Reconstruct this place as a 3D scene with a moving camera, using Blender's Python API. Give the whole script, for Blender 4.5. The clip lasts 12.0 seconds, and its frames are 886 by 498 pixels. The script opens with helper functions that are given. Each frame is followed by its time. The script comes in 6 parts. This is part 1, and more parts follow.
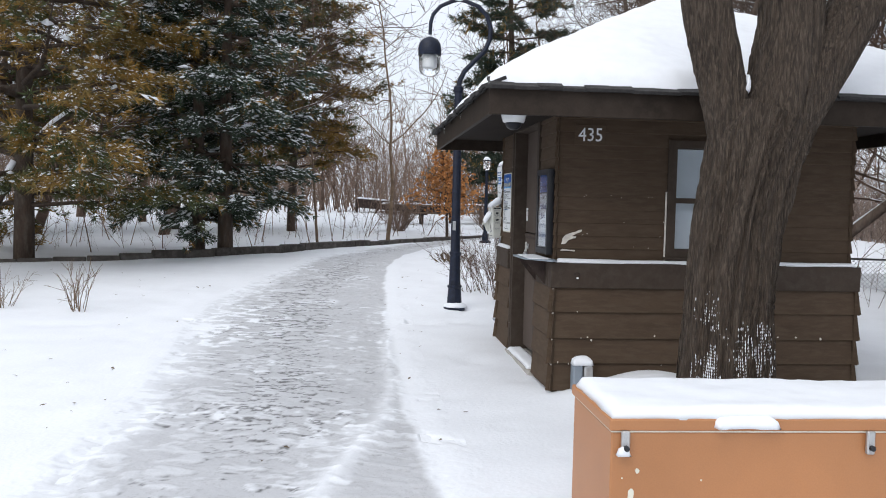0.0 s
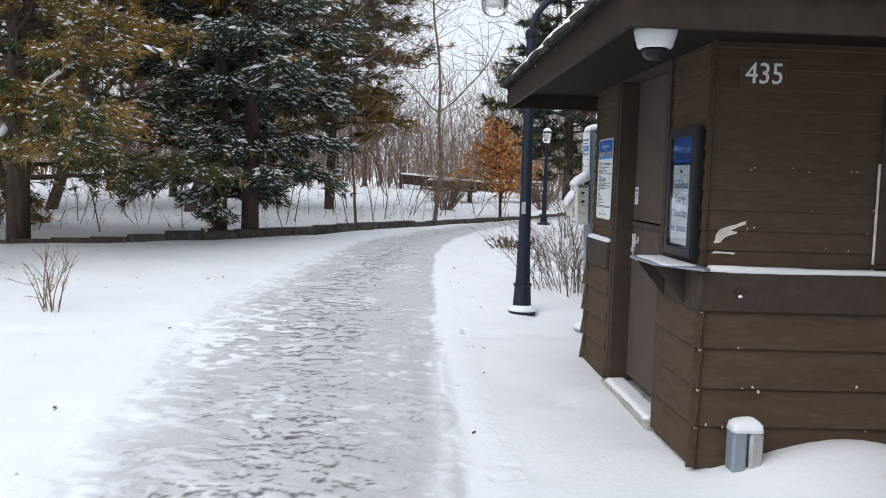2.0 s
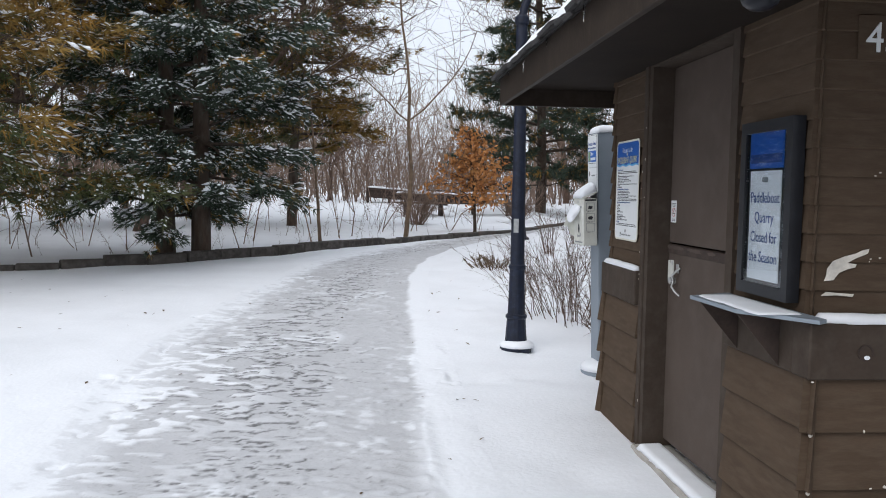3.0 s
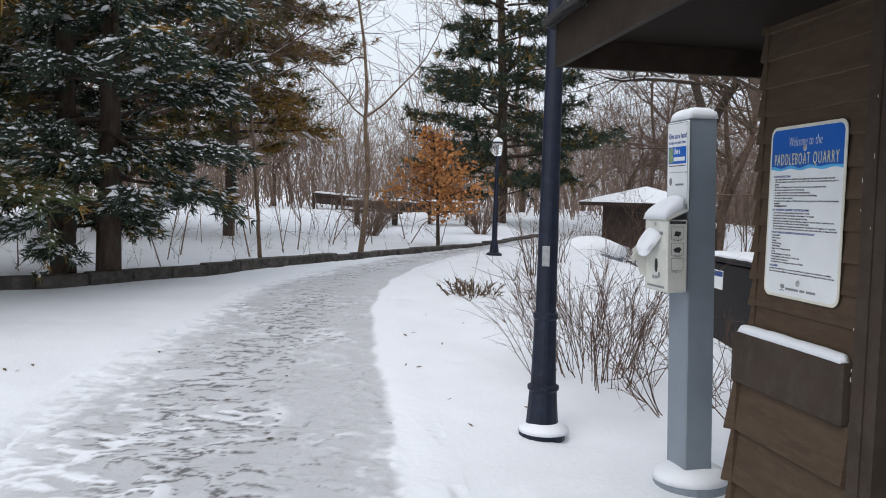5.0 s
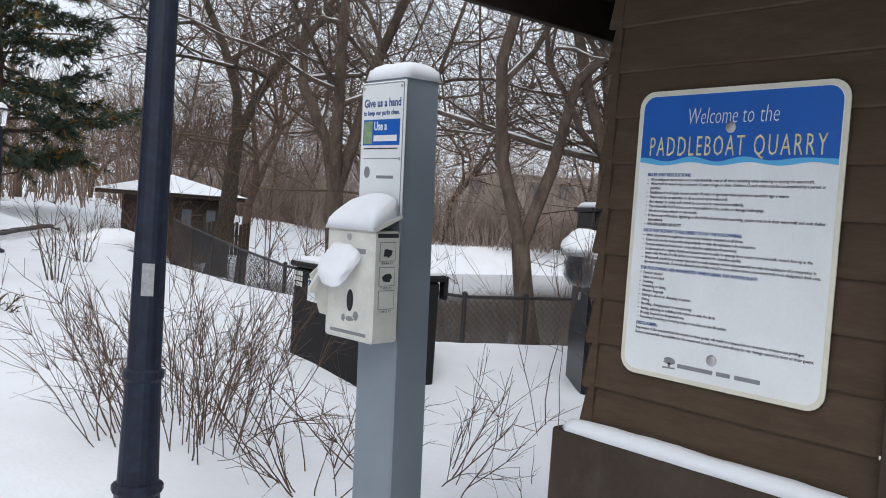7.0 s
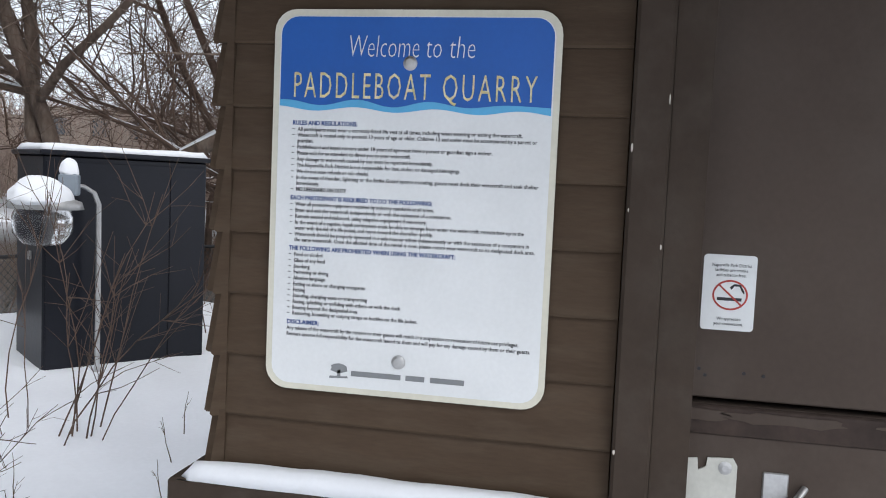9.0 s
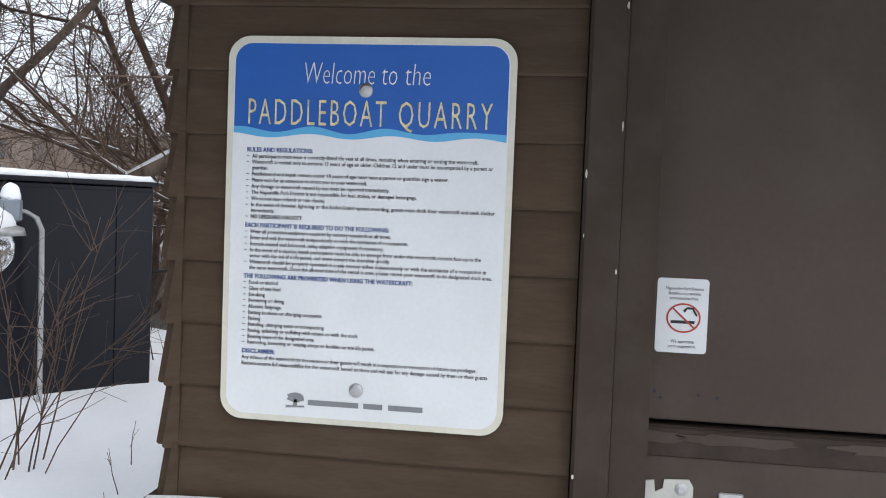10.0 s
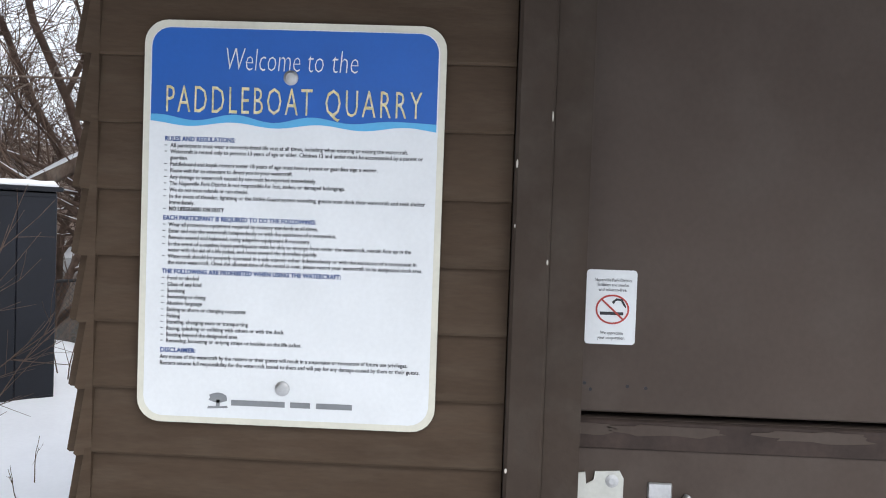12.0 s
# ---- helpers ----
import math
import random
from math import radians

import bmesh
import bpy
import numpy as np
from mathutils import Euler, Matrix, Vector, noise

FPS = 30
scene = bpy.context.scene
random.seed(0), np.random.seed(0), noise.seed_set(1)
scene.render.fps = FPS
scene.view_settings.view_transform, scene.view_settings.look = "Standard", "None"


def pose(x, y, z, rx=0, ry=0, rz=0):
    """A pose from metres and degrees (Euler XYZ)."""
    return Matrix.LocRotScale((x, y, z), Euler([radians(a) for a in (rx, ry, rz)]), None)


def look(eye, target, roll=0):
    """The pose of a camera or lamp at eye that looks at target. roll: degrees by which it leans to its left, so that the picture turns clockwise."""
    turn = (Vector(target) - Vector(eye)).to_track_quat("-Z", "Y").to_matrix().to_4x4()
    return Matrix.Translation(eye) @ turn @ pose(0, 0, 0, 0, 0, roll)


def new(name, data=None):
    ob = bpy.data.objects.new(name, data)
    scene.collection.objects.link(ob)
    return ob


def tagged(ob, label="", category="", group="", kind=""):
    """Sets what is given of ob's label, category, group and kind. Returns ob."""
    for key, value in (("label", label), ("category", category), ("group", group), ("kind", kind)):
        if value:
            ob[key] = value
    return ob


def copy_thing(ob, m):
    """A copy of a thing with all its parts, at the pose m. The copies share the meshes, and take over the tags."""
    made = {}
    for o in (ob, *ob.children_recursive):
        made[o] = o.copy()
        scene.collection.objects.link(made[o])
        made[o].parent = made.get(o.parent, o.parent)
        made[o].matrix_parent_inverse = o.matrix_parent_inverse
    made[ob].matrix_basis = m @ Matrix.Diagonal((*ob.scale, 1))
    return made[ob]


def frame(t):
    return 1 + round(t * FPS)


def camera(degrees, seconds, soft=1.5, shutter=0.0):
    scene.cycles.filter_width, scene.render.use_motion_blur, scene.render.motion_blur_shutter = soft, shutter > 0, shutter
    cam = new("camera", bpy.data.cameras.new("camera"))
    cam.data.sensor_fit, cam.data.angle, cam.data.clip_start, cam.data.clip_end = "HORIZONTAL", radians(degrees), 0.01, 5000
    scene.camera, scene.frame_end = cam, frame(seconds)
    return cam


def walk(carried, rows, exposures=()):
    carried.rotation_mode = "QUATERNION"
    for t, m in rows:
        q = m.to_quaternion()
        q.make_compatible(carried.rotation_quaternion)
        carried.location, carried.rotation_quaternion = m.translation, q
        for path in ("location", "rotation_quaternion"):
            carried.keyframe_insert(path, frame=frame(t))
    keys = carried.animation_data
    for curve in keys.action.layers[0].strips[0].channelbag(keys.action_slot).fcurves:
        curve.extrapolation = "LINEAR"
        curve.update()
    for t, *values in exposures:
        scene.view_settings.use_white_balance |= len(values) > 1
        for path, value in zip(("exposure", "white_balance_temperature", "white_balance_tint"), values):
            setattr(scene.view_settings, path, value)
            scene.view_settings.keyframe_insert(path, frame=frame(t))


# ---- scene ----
cam = camera(55.0, 12.0, soft=1.0)
PATH = [
    (0, (0.868, 0.167, 1.583), (1.063, 2.155, 1.478), 1.3),
    (0.5, (0.918, 0.629, 1.575), (0.893, 2.627, 1.488), 0.2),
    (1, (0.892, 1.197, 1.545), (0.958, 3.193, 1.45), 2.3),
    (1.5, (0.929, 1.859, 1.55), (1.092, 3.846, 1.384), 0.7),
    (2, (0.86, 2.478, 1.57), (0.955, 4.469, 1.408), 1.8),
    (2.5, (0.808, 3.083, 1.563), (0.983, 5.071, 1.443), 1.9),
    (2.7, (0.829, 3.399, 1.582), (0.991, 5.388, 1.454), 0.8),
    (4.3, (0.76, 5.395, 1.579), (1.054, 7.37, 1.455), 4.5),
    (4.5, (0.718, 5.627, 1.631), (1.054, 7.595, 1.511), 4.0),
    (5, (0.726, 6.243, 1.619), (1.026, 8.217, 1.505), 1.8),
    (5.5, (0.696, 6.687, 1.6), (1.091, 8.645, 1.511), 3.5),
    (6, (0.76, 7.207, 1.596), (1.465, 9.076, 1.506), 3.0),
    (6.5, (0.869, 7.65, 1.607), (1.765, 9.435, 1.497), 2.5),
    (7, (0.848, 8.045, 1.621), (2.158, 9.555, 1.544), 4.1),
    (7.5, (0.986, 8.338, 1.627), (2.634, 9.471, 1.586), 2.2),
    (7.7, (1.047, 8.394, 1.607), (2.766, 9.417, 1.582), 3.1),
    (9.3, (1.089, 8.679, 1.658), (3.059, 8.987, 1.506), 2.1),
    (9.5, (1.09, 8.681, 1.653), (3.065, 8.968, 1.518), 2.1),
    (10, (1.087, 8.668, 1.66), (3.067, 8.934, 1.566), 2.2),
    (10.5, (1.084, 8.658, 1.66), (3.066, 8.922, 1.606), 1.9),
    (11, (1.088, 8.649, 1.679), (3.069, 8.912, 1.605), 1.8),
    (11.5, (1.098, 8.653, 1.679), (3.084, 8.871, 1.579), 1.8),
    (12, (1.112, 8.691, 1.633), (3.11, 8.761, 1.566), 2.0),
]
walk(cam, [(t, look(eye, target, roll)) for t, eye, target, roll in PATH], [(0.0, -0.06), (2.5, -0.08), (4.5, -0.18), (6.5, -0.16), (7.5, 0.02), (9.3, 0.14), (11.0, 0.28), (12.0, 0.42)])

# ---- world, sun ----
world = bpy.data.worlds.new("overcast_sky")
scene.world = world
world.use_nodes = True
wn, wl = world.node_tree.nodes, world.node_tree.links
sky = wn.new("ShaderNodeTexSky")
sky.sky_type, sky.sun_disc = "NISHITA", False
sky.sun_elevation, sky.sun_rotation = radians(42), radians(220)
sky.air_density, sky.dust_density = 1.0, 4.0
cloud = wn.new("ShaderNodeMix")
cloud.data_type = "RGBA"
cloud.inputs[0].default_value = 0.92
wl.new(sky.outputs[0], cloud.inputs[6])
# an overcast sky is about three times as bright overhead as at the horizon
way, axes, rise_, tone = wn.new("ShaderNodeTexCoord"), wn.new("ShaderNodeSeparateXYZ"), wn.new("ShaderNodeMapRange"), wn.new("ShaderNodeMix")
wl.new(way.outputs["Generated"], axes.inputs[0])
wl.new(axes.outputs["Z"], rise_.inputs[0])
tone.data_type = "RGBA"
wl.new(rise_.outputs[0], tone.inputs[0])
tone.inputs[6].default_value, tone.inputs[7].default_value = (8.9, 9.6, 10.6, 1), (13.8, 14.5, 15.7, 1)
wl.new(tone.outputs[2], cloud.inputs[7])
wl.new(cloud.outputs[2], wn["Background"].inputs[0])
wn["Background"].inputs[1].default_value = 0.1
sun = new("sun", bpy.data.lights.new("sun", "SUN"))
sun.data.energy, sun.data.angle, sun.data.color = 1.3, radians(45), (1.0, 0.975, 0.945)
sun.rotation_euler = (radians(48), 0, radians(-40))

# ---- materials ----


def surf(name, col, rough=0.7, var=0.25, scale=6.0, bump=0.2, fine=60.0, col2=None, mix=(0.45, 0.7), metal=0.0, spec=0.4, stretch=(1, 1, 1), per_object=False, dist=0.01):
    """A paint, bark, snow or metal surface: colour, a second colour in patches, grain and relief."""
    m = bpy.data.materials.new(name)
    m.use_nodes = True
    n, l = m.node_tree.nodes, m.node_tree.links
    b = n["Principled BSDF"]
    tc, mp = n.new("ShaderNodeTexCoord"), n.new("ShaderNodeMapping")
    mp.inputs["Scale"].default_value = stretch
    l.new(tc.outputs["Object"], mp.inputs[0])
    vec = mp.outputs[0]
    if per_object:
        oi, ad = n.new("ShaderNodeObjectInfo"), n.new("ShaderNodeVectorMath")
        sc = n.new("ShaderNodeMath")
        sc.operation, sc.inputs[1].default_value = "MULTIPLY", 37.0
        l.new(oi.outputs["Random"], sc.inputs[0])
        l.new(vec, ad.inputs[0])
        l.new(sc.outputs[0], ad.inputs[1])
        vec = ad.outputs[0]
    big, small = n.new("ShaderNodeTexNoise"), n.new("ShaderNodeTexNoise")
    big.inputs["Scale"].default_value, big.inputs["Detail"].default_value = scale, 6
    small.inputs["Scale"].default_value, small.inputs["Detail"].default_value = fine, 5
    l.new(vec, big.inputs[0])
    l.new(vec, small.inputs[0])
    ramp = n.new("ShaderNodeValToRGB")
    ramp.color_ramp.elements[0].position, ramp.color_ramp.elements[1].position = 0.3, 0.72
    ramp.color_ramp.elements[0].color = (*[c * (1 - var) for c in col], 1)
    ramp.color_ramp.elements[1].color = (*[min(1, c * (1 + var)) for c in col], 1)
    l.new(big.outputs[0], ramp.inputs[0])
    out = ramp.outputs[0]
    if col2:
        r2 = n.new("ShaderNodeValToRGB")
        r2.color_ramp.elements[0].position, r2.color_ramp.elements[1].position = mix
        b2 = n.new("ShaderNodeTexNoise")
        b2.inputs["Scale"].default_value, b2.inputs["Detail"].default_value = scale * 2.7, 8
        l.new(vec, b2.inputs[0])
        l.new(b2.outputs[0], r2.inputs[0])
        mx = n.new("ShaderNodeMix")
        mx.data_type = "RGBA"
        l.new(r2.outputs[0], mx.inputs[0])
        l.new(out, mx.inputs[6])
        mx.inputs[7].default_value = (*col2, 1)
        out = mx.outputs[2]
    gr = n.new("ShaderNodeMix")
    gr.data_type, gr.blend_type = "RGBA", "MULTIPLY"
    gr.inputs[0].default_value = min(1.0, var * 1.2)
    l.new(out, gr.inputs[6])
    gmap = n.new("ShaderNodeMapRange")
    gmap.inputs[1].default_value, gmap.inputs[2].default_value, gmap.inputs[3].default_value, gmap.inputs[4].default_value = 0.3, 0.7, 0.6, 1.25
    l.new(small.outputs[0], gmap.inputs[0])
    l.new(gmap.outputs[0], gr.inputs[7])
    l.new(gr.outputs[2], b.inputs["Base Color"])
    if bump:
        bp = n.new("ShaderNodeBump")
        bp.inputs["Strength"].default_value, bp.inputs["Distance"].default_value = bump, dist
        ad2 = n.new("ShaderNodeMath")
        ad2.operation = "ADD"
        l.new(small.outputs[0], ad2.inputs[0])
        l.new(big.outputs[0], ad2.inputs[1])
        l.new(ad2.outputs[0], bp.inputs["Height"])
        l.new(bp.outputs[0], b.inputs["Normal"])
    b.inputs["Roughness"].default_value, b.inputs["Metallic"].default_value, b.inputs["Specular IOR Level"].default_value = rough, metal, spec
    return m


def glass_mat(name, tint=(0.9, 0.95, 1.0), rough=0.02):
    m = bpy.data.materials.new(name)
    m.use_nodes = True
    b = m.node_tree.nodes["Principled BSDF"]
    b.inputs["Base Color"].default_value = (*tint, 1)
    b.inputs["Transmission Weight"].default_value, b.inputs["Roughness"].default_value, b.inputs["IOR"].default_value = 1.0, rough, 1.45
    return m


SNOW = surf("snow", (0.80, 0.82, 0.86), 0.65, 0.04, 1.6, 0.25, 34.0, spec=0.25, dist=0.012)
SNOW_SOFT = surf("settled_snow", (0.82, 0.84, 0.88), 0.6, 0.03, 9.0, 0.12, 120.0, spec=0.25, dist=0.004)
BROWN = surf("brown_paint", (0.077, 0.053, 0.036), 0.8, 0.14, 3.0, 0.22, 45.0, col2=(0.09, 0.065, 0.046), stretch=(1, 1, 5), per_object=True, spec=0.12, dist=0.003)
BROWN_TRIM = surf("brown_trim_paint", (0.054, 0.040, 0.031), 0.75, 0.14, 5.0, 0.25, 70.0, col2=(0.066, 0.052, 0.042), spec=0.15, dist=0.003)
BROWN_DOOR = surf("brown_door_paint", (0.084, 0.064, 0.053), 0.7, 0.10, 2.5, 0.12, 90.0, col2=(0.095, 0.075, 0.063), spec=0.15, dist=0.002)
BROWN_DARK = surf("bare_dark_wood", (0.045, 0.03, 0.024), 0.8, 0.3, 12.0, 0.3, 80.0, dist=0.003)
# soffit brown lowered to near black to carry the shade under the eave
SOFFIT = surf("soffit_paint_shaded", (0.018, 0.013, 0.010), 0.85, 0.2, 4.0, 0.2, 60.0, spec=0.1, dist=0.003)
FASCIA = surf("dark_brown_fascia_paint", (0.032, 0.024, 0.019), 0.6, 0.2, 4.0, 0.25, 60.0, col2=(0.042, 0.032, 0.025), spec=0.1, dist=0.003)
CHIP = surf("peeled_white_primer", (0.62, 0.58, 0.52), 0.8, 0.2, 18.0, 0.3, 90.0, dist=0.002)
SHINGLE = surf("dark_shingle", (0.035, 0.033, 0.033), 0.9, 0.4, 14.0, 0.5, 120.0, dist=0.004)
CONCRETE = surf("grey_concrete", (0.36, 0.34, 0.31), 0.85, 0.2, 7.0, 0.4, 120.0, dist=0.004)
ORANGE = surf("orange_brown_paint", (0.42, 0.185, 0.075), 0.45, 0.10, 1.5, 0.08, 160.0, spec=0.5, dist=0.002)
STEEL = surf("galvanised_steel", (0.5, 0.5, 0.5), 0.4, 0.15, 20.0, 0.1, 150.0, metal=0.7, dist=0.002)
NAVY = surf("navy_black_paint", (0.009, 0.012, 0.025), 0.5, 0.3, 9.0, 0.15, 120.0, col2=(0.013, 0.02, 0.042), spec=0.3, dist=0.002)
GREYBLUE = surf("grey_blue_powder_coat", (0.21, 0.245, 0.285), 0.5, 0.08, 5.0, 0.08, 200.0, spec=0.45, dist=0.002)
WHITE = surf("white_enamel", (0.75, 0.77, 0.78), 0.4, 0.05, 7.0, 0.05, 140.0, spec=0.5, dist=0.002)
CREAM = surf("cream_edge", (0.68, 0.66, 0.56), 0.5, 0.08, 12.0, 0.1, 140.0, dist=0.002)
OFFWHITE = surf("weathered_white_plastic", (0.62, 0.62, 0.57), 0.5, 0.10, 14.0, 0.15, 120.0, dist=0.002)
BLUE = surf("sign_blue", (0.004, 0.10, 0.43), 0.45, 0.06, 8.0, 0.04, 140.0, spec=0.5, dist=0.001)
LIGHTBLUE = surf("sign_light_blue", (0.10, 0.42, 0.72), 0.4, 0.06, 8.0, 0.04, 140.0, dist=0.001)
INK = surf("black_ink", (0.03, 0.03, 0.035), 0.6, 0.1, 20.0, 0.0, 100.0)
INKBLUE = surf("dark_blue_ink", (0.02, 0.06, 0.22), 0.6, 0.1, 20.0, 0.0, 100.0)
INKGREY = surf("grey_ink", (0.22, 0.23, 0.24), 0.6, 0.1, 20.0, 0.0, 100.0)
GOLD = surf("gold_lettering", (0.66, 0.60, 0.30), 0.5, 0.25, 60.0, 0.05, 160.0, col2=(0.75, 0.74, 0.62), dist=0.001)
RED = surf("red_ink", (0.45, 0.06, 0.05), 0.6, 0.1, 20.0, 0.0, 100.0)
GREEN_INK = surf("muted_green_ink", (0.22, 0.32, 0.18), 0.6, 0.2, 40.0, 0.0, 100.0)
BLACK = surf("black_gloss_paint", (0.007, 0.008, 0.013), 0.3, 0.2, 2.0, 0.10, 30.0, spec=0.3, dist=0.006)
CHARCOAL = surf("charcoal_plastic", (0.012, 0.011, 0.012), 0.6, 0.2, 4.0, 0.1, 60.0, spec=0.2, dist=0.003)
FRAMEBLACK = surf("black_frame", (0.015, 0.016, 0.02), 0.4, 0.2, 9.0, 0.1, 90.0, dist=0.002)
BARK = surf("grey_brown_bark", (0.066, 0.047, 0.034), 0.9, 0.4, 20.0, 1.0, 70.0, col2=(0.135, 0.103, 0.076), mix=(0.46, 0.66), stretch=(1.7, 1.7, 0.2), dist=0.06)
BARK_DARK = surf("dark_wet_bark", (0.056, 0.037, 0.0261), 0.9, 0.4, 4.0, 0.8, 30.0, col2=(0.085, 0.068, 0.055), stretch=(1, 1, 0.4), dist=0.02)
TWIG = surf("twig_bark", (0.115, 0.075, 0.056), 0.9, 0.35, 6.0, 0.0, 20.0)
TWIG_PALE = surf("pale_twig_bark", (0.168, 0.115, 0.0765), 0.9, 0.35, 6.0, 0.0, 20.0)
# distance haze is put into these two bark colours; the second is paler
WOODS = surf("far_wood_bark_hazed", (0.2128, 0.15, 0.117), 0.95, 0.35, 0.3, 0.0, 3.0)
WOODS_PALE = surf("pale_far_wood_hazed", (0.33, 0.255, 0.215), 0.95, 0.35, 0.3, 0.0, 3.0)
POND_BARK = surf("brown_pond_tree_bark", (0.115, 0.082, 0.064), 0.9, 0.4, 4.0, 0.8, 30.0, col2=(0.16, 0.125, 0.10), stretch=(1, 1, 0.4), dist=0.02)
NEEDLE = surf("dark_green_needles", (0.078, 0.10, 0.036), 0.7, 0.45, 0.9, 0.0, 9.0, col2=(0.11, 0.105, 0.036))
NEEDLE_TAN = surf("yellow_brown_needles", (0.29, 0.165, 0.035), 0.7, 0.45, 0.9, 0.0, 9.0, col2=(0.16, 0.13, 0.042))
NEEDLE_BLUE = surf("deep_green_needles", (0.044, 0.066, 0.043), 0.7, 0.45, 0.9, 0.0, 9.0)
OAKLEAF = surf("rust_orange_dry_leaves", (0.46, 0.21, 0.07), 0.8, 0.4, 4.0, 0.0, 20.0, col2=(0.34, 0.13, 0.04))
DRY = surf("dry_brown_stems", (0.12, 0.085, 0.05), 0.9, 0.35, 6.0, 0.0, 30.0)
TIMBER = surf("dark_wall_stone", (0.06, 0.052, 0.046), 0.9, 0.4, 3.0, 0.6, 24.0, col2=(0.11, 0.10, 0.09), per_object=True, dist=0.015)
GLASS = glass_mat("window_glass")
LAMPGLASS = glass_mat("frosted_lamp_glass", (0.95, 0.96, 0.97), 0.12)
LINK = surf("black_fence_wire", (0.03, 0.03, 0.032), 0.5, 0.2, 9.0, 0.0, 60.0)
LABELGREY = surf("faded_grey_label", (0.30, 0.31, 0.32), 0.5, 0.2, 40.0, 0.05, 160.0, dist=0.001)
BLIND = surf("pale_window_blind", (0.62, 0.66, 0.68), 0.7, 0.06, 5.0, 0.1, 40.0, dist=0.002)
GREYWALL = surf("far_building_wall", (0.38, 0.33, 0.29), 0.9, 0.15, 0.5, 0.0, 4.0)
WINDOWDARK = surf("far_window_glass", (0.10, 0.12, 0.14), 0.15, 0.15, 2.0, 0.0, 4.0)


def slush(name):
    """Trodden snow over paving: grey packed snow, white crusts (attribute crust) and dark scuffs with the shade of
    footprint edges put into the colour (second attribute).
    """
    m = bpy.data.materials.new(name)
    m.use_nodes = True
    n, l = m.node_tree.nodes, m.node_tree.links
    b = n["Principled BSDF"]
    tc = n.new("ShaderNodeTexCoord")

    def noise_at(scale, detail):
        t = n.new("ShaderNodeTexNoise")
        t.inputs["Scale"].default_value, t.inputs["Detail"].default_value = scale, detail
        l.new(tc.outputs["Object"], t.inputs[0])
        return t.outputs[0]

    def attr(nm):
        t = n.new("ShaderNodeAttribute")
        t.attribute_name = nm
        return t.outputs["Fac"]

    def mixed(fac, a, c):
        mx = n.new("ShaderNodeMix")
        mx.data_type = "RGBA"
        l.new(fac, mx.inputs[0])
        for v, i in ((a, 6), (c, 7)):
            if isinstance(v, tuple):
                mx.inputs[i].default_value = (*v, 1)
            else:
                l.new(v, mx.inputs[i])
        return mx.outputs[2]

    def calc(op, a, c):
        t = n.new("ShaderNodeMath")
        t.operation, t.use_clamp = op, op != "SUBTRACT"
        for v, i in ((a, 0), (c, 1)):
            if isinstance(v, float):
                t.inputs[i].default_value = v
            else:
                l.new(v, t.inputs[i])
        return t.outputs[0]

    fine, broad, grit = noise_at(55.0, 6), noise_at(3.0, 5), noise_at(26.0, 4)
    c = mixed(broad, (0.56, 0.565, 0.59), (0.44, 0.445, 0.465))
    c = mixed(calc("MULTIPLY", calc("GREATER_THAN", fine, 0.62), 0.25), c, (0.25, 0.245, 0.24))
    c = mixed(calc("MULTIPLY", attr("crust"), calc("ADD", grit, 0.62)), c, (0.80, 0.82, 0.86))
    # shadow side of the footprint edges, mixed in as dark colour
    dk = calc("MULTIPLY", attr("scuff_shade"), calc("MULTIPLY", calc("ADD", grit, 0.1), 1.5))
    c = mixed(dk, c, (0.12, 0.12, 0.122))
    l.new(c, b.inputs["Base Color"])
    bp = n.new("ShaderNodeBump")
    bp.inputs["Strength"].default_value, bp.inputs["Distance"].default_value = 0.35, 0.012
    l.new(grit, bp.inputs["Height"])
    l.new(bp.outputs[0], b.inputs["Normal"])
    b.inputs["Roughness"].default_value, b.inputs["Specular IOR Level"].default_value = 0.6, 0.3
    return m


SLUSH = slush("trodden_snow")
WATER = bpy.data.materials.new("dark_pond_water")
WATER.use_nodes = True
wb = WATER.node_tree.nodes["Principled BSDF"]
wb.inputs["Base Color"].default_value, wb.inputs["Roughness"].default_value = (0.03, 0.032, 0.03, 1), 0.08
wb.inputs["IOR"].default_value = 1.2
wnz, wbp = WATER.node_tree.nodes.new("ShaderNodeTexNoise"), WATER.node_tree.nodes.new("ShaderNodeBump")
wnz.inputs["Scale"].default_value = 2.0
wbp.inputs["Strength"].default_value, wbp.inputs["Distance"].default_value = 0.03, 0.03
WATER.node_tree.links.new(wnz.outputs[0], wbp.inputs["Height"])
WATER.node_tree.links.new(wbp.outputs[0], wb.inputs["Normal"])

# ---- builders ----


def thing(name, loc, label, category, group="", kind=""):
    ob = new(name)
    ob.empty_display_size = 0.1
    ob.matrix_basis = Matrix.Translation(loc)
    return tagged(ob, label, category, group, kind)


def adopt(ob, parent, label=""):
    ob.parent = parent
    if parent.data is None:
        ob.matrix_parent_inverse = parent.matrix_basis.inverted()
    if label:
        ob["label"] = label
    return ob


def mesh(name, verts, faces, material, parent=None, label="", smooth=False):
    """One mesh object from vertices and faces."""
    me = bpy.data.meshes.new(name)
    me.from_pydata([tuple(v) for v in verts], [], [tuple(f) for f in faces])
    me.materials.append(material)
    if smooth:
        me.shade_smooth()
    ob = new(name, me)
    return adopt(ob, parent, label) if parent else ob


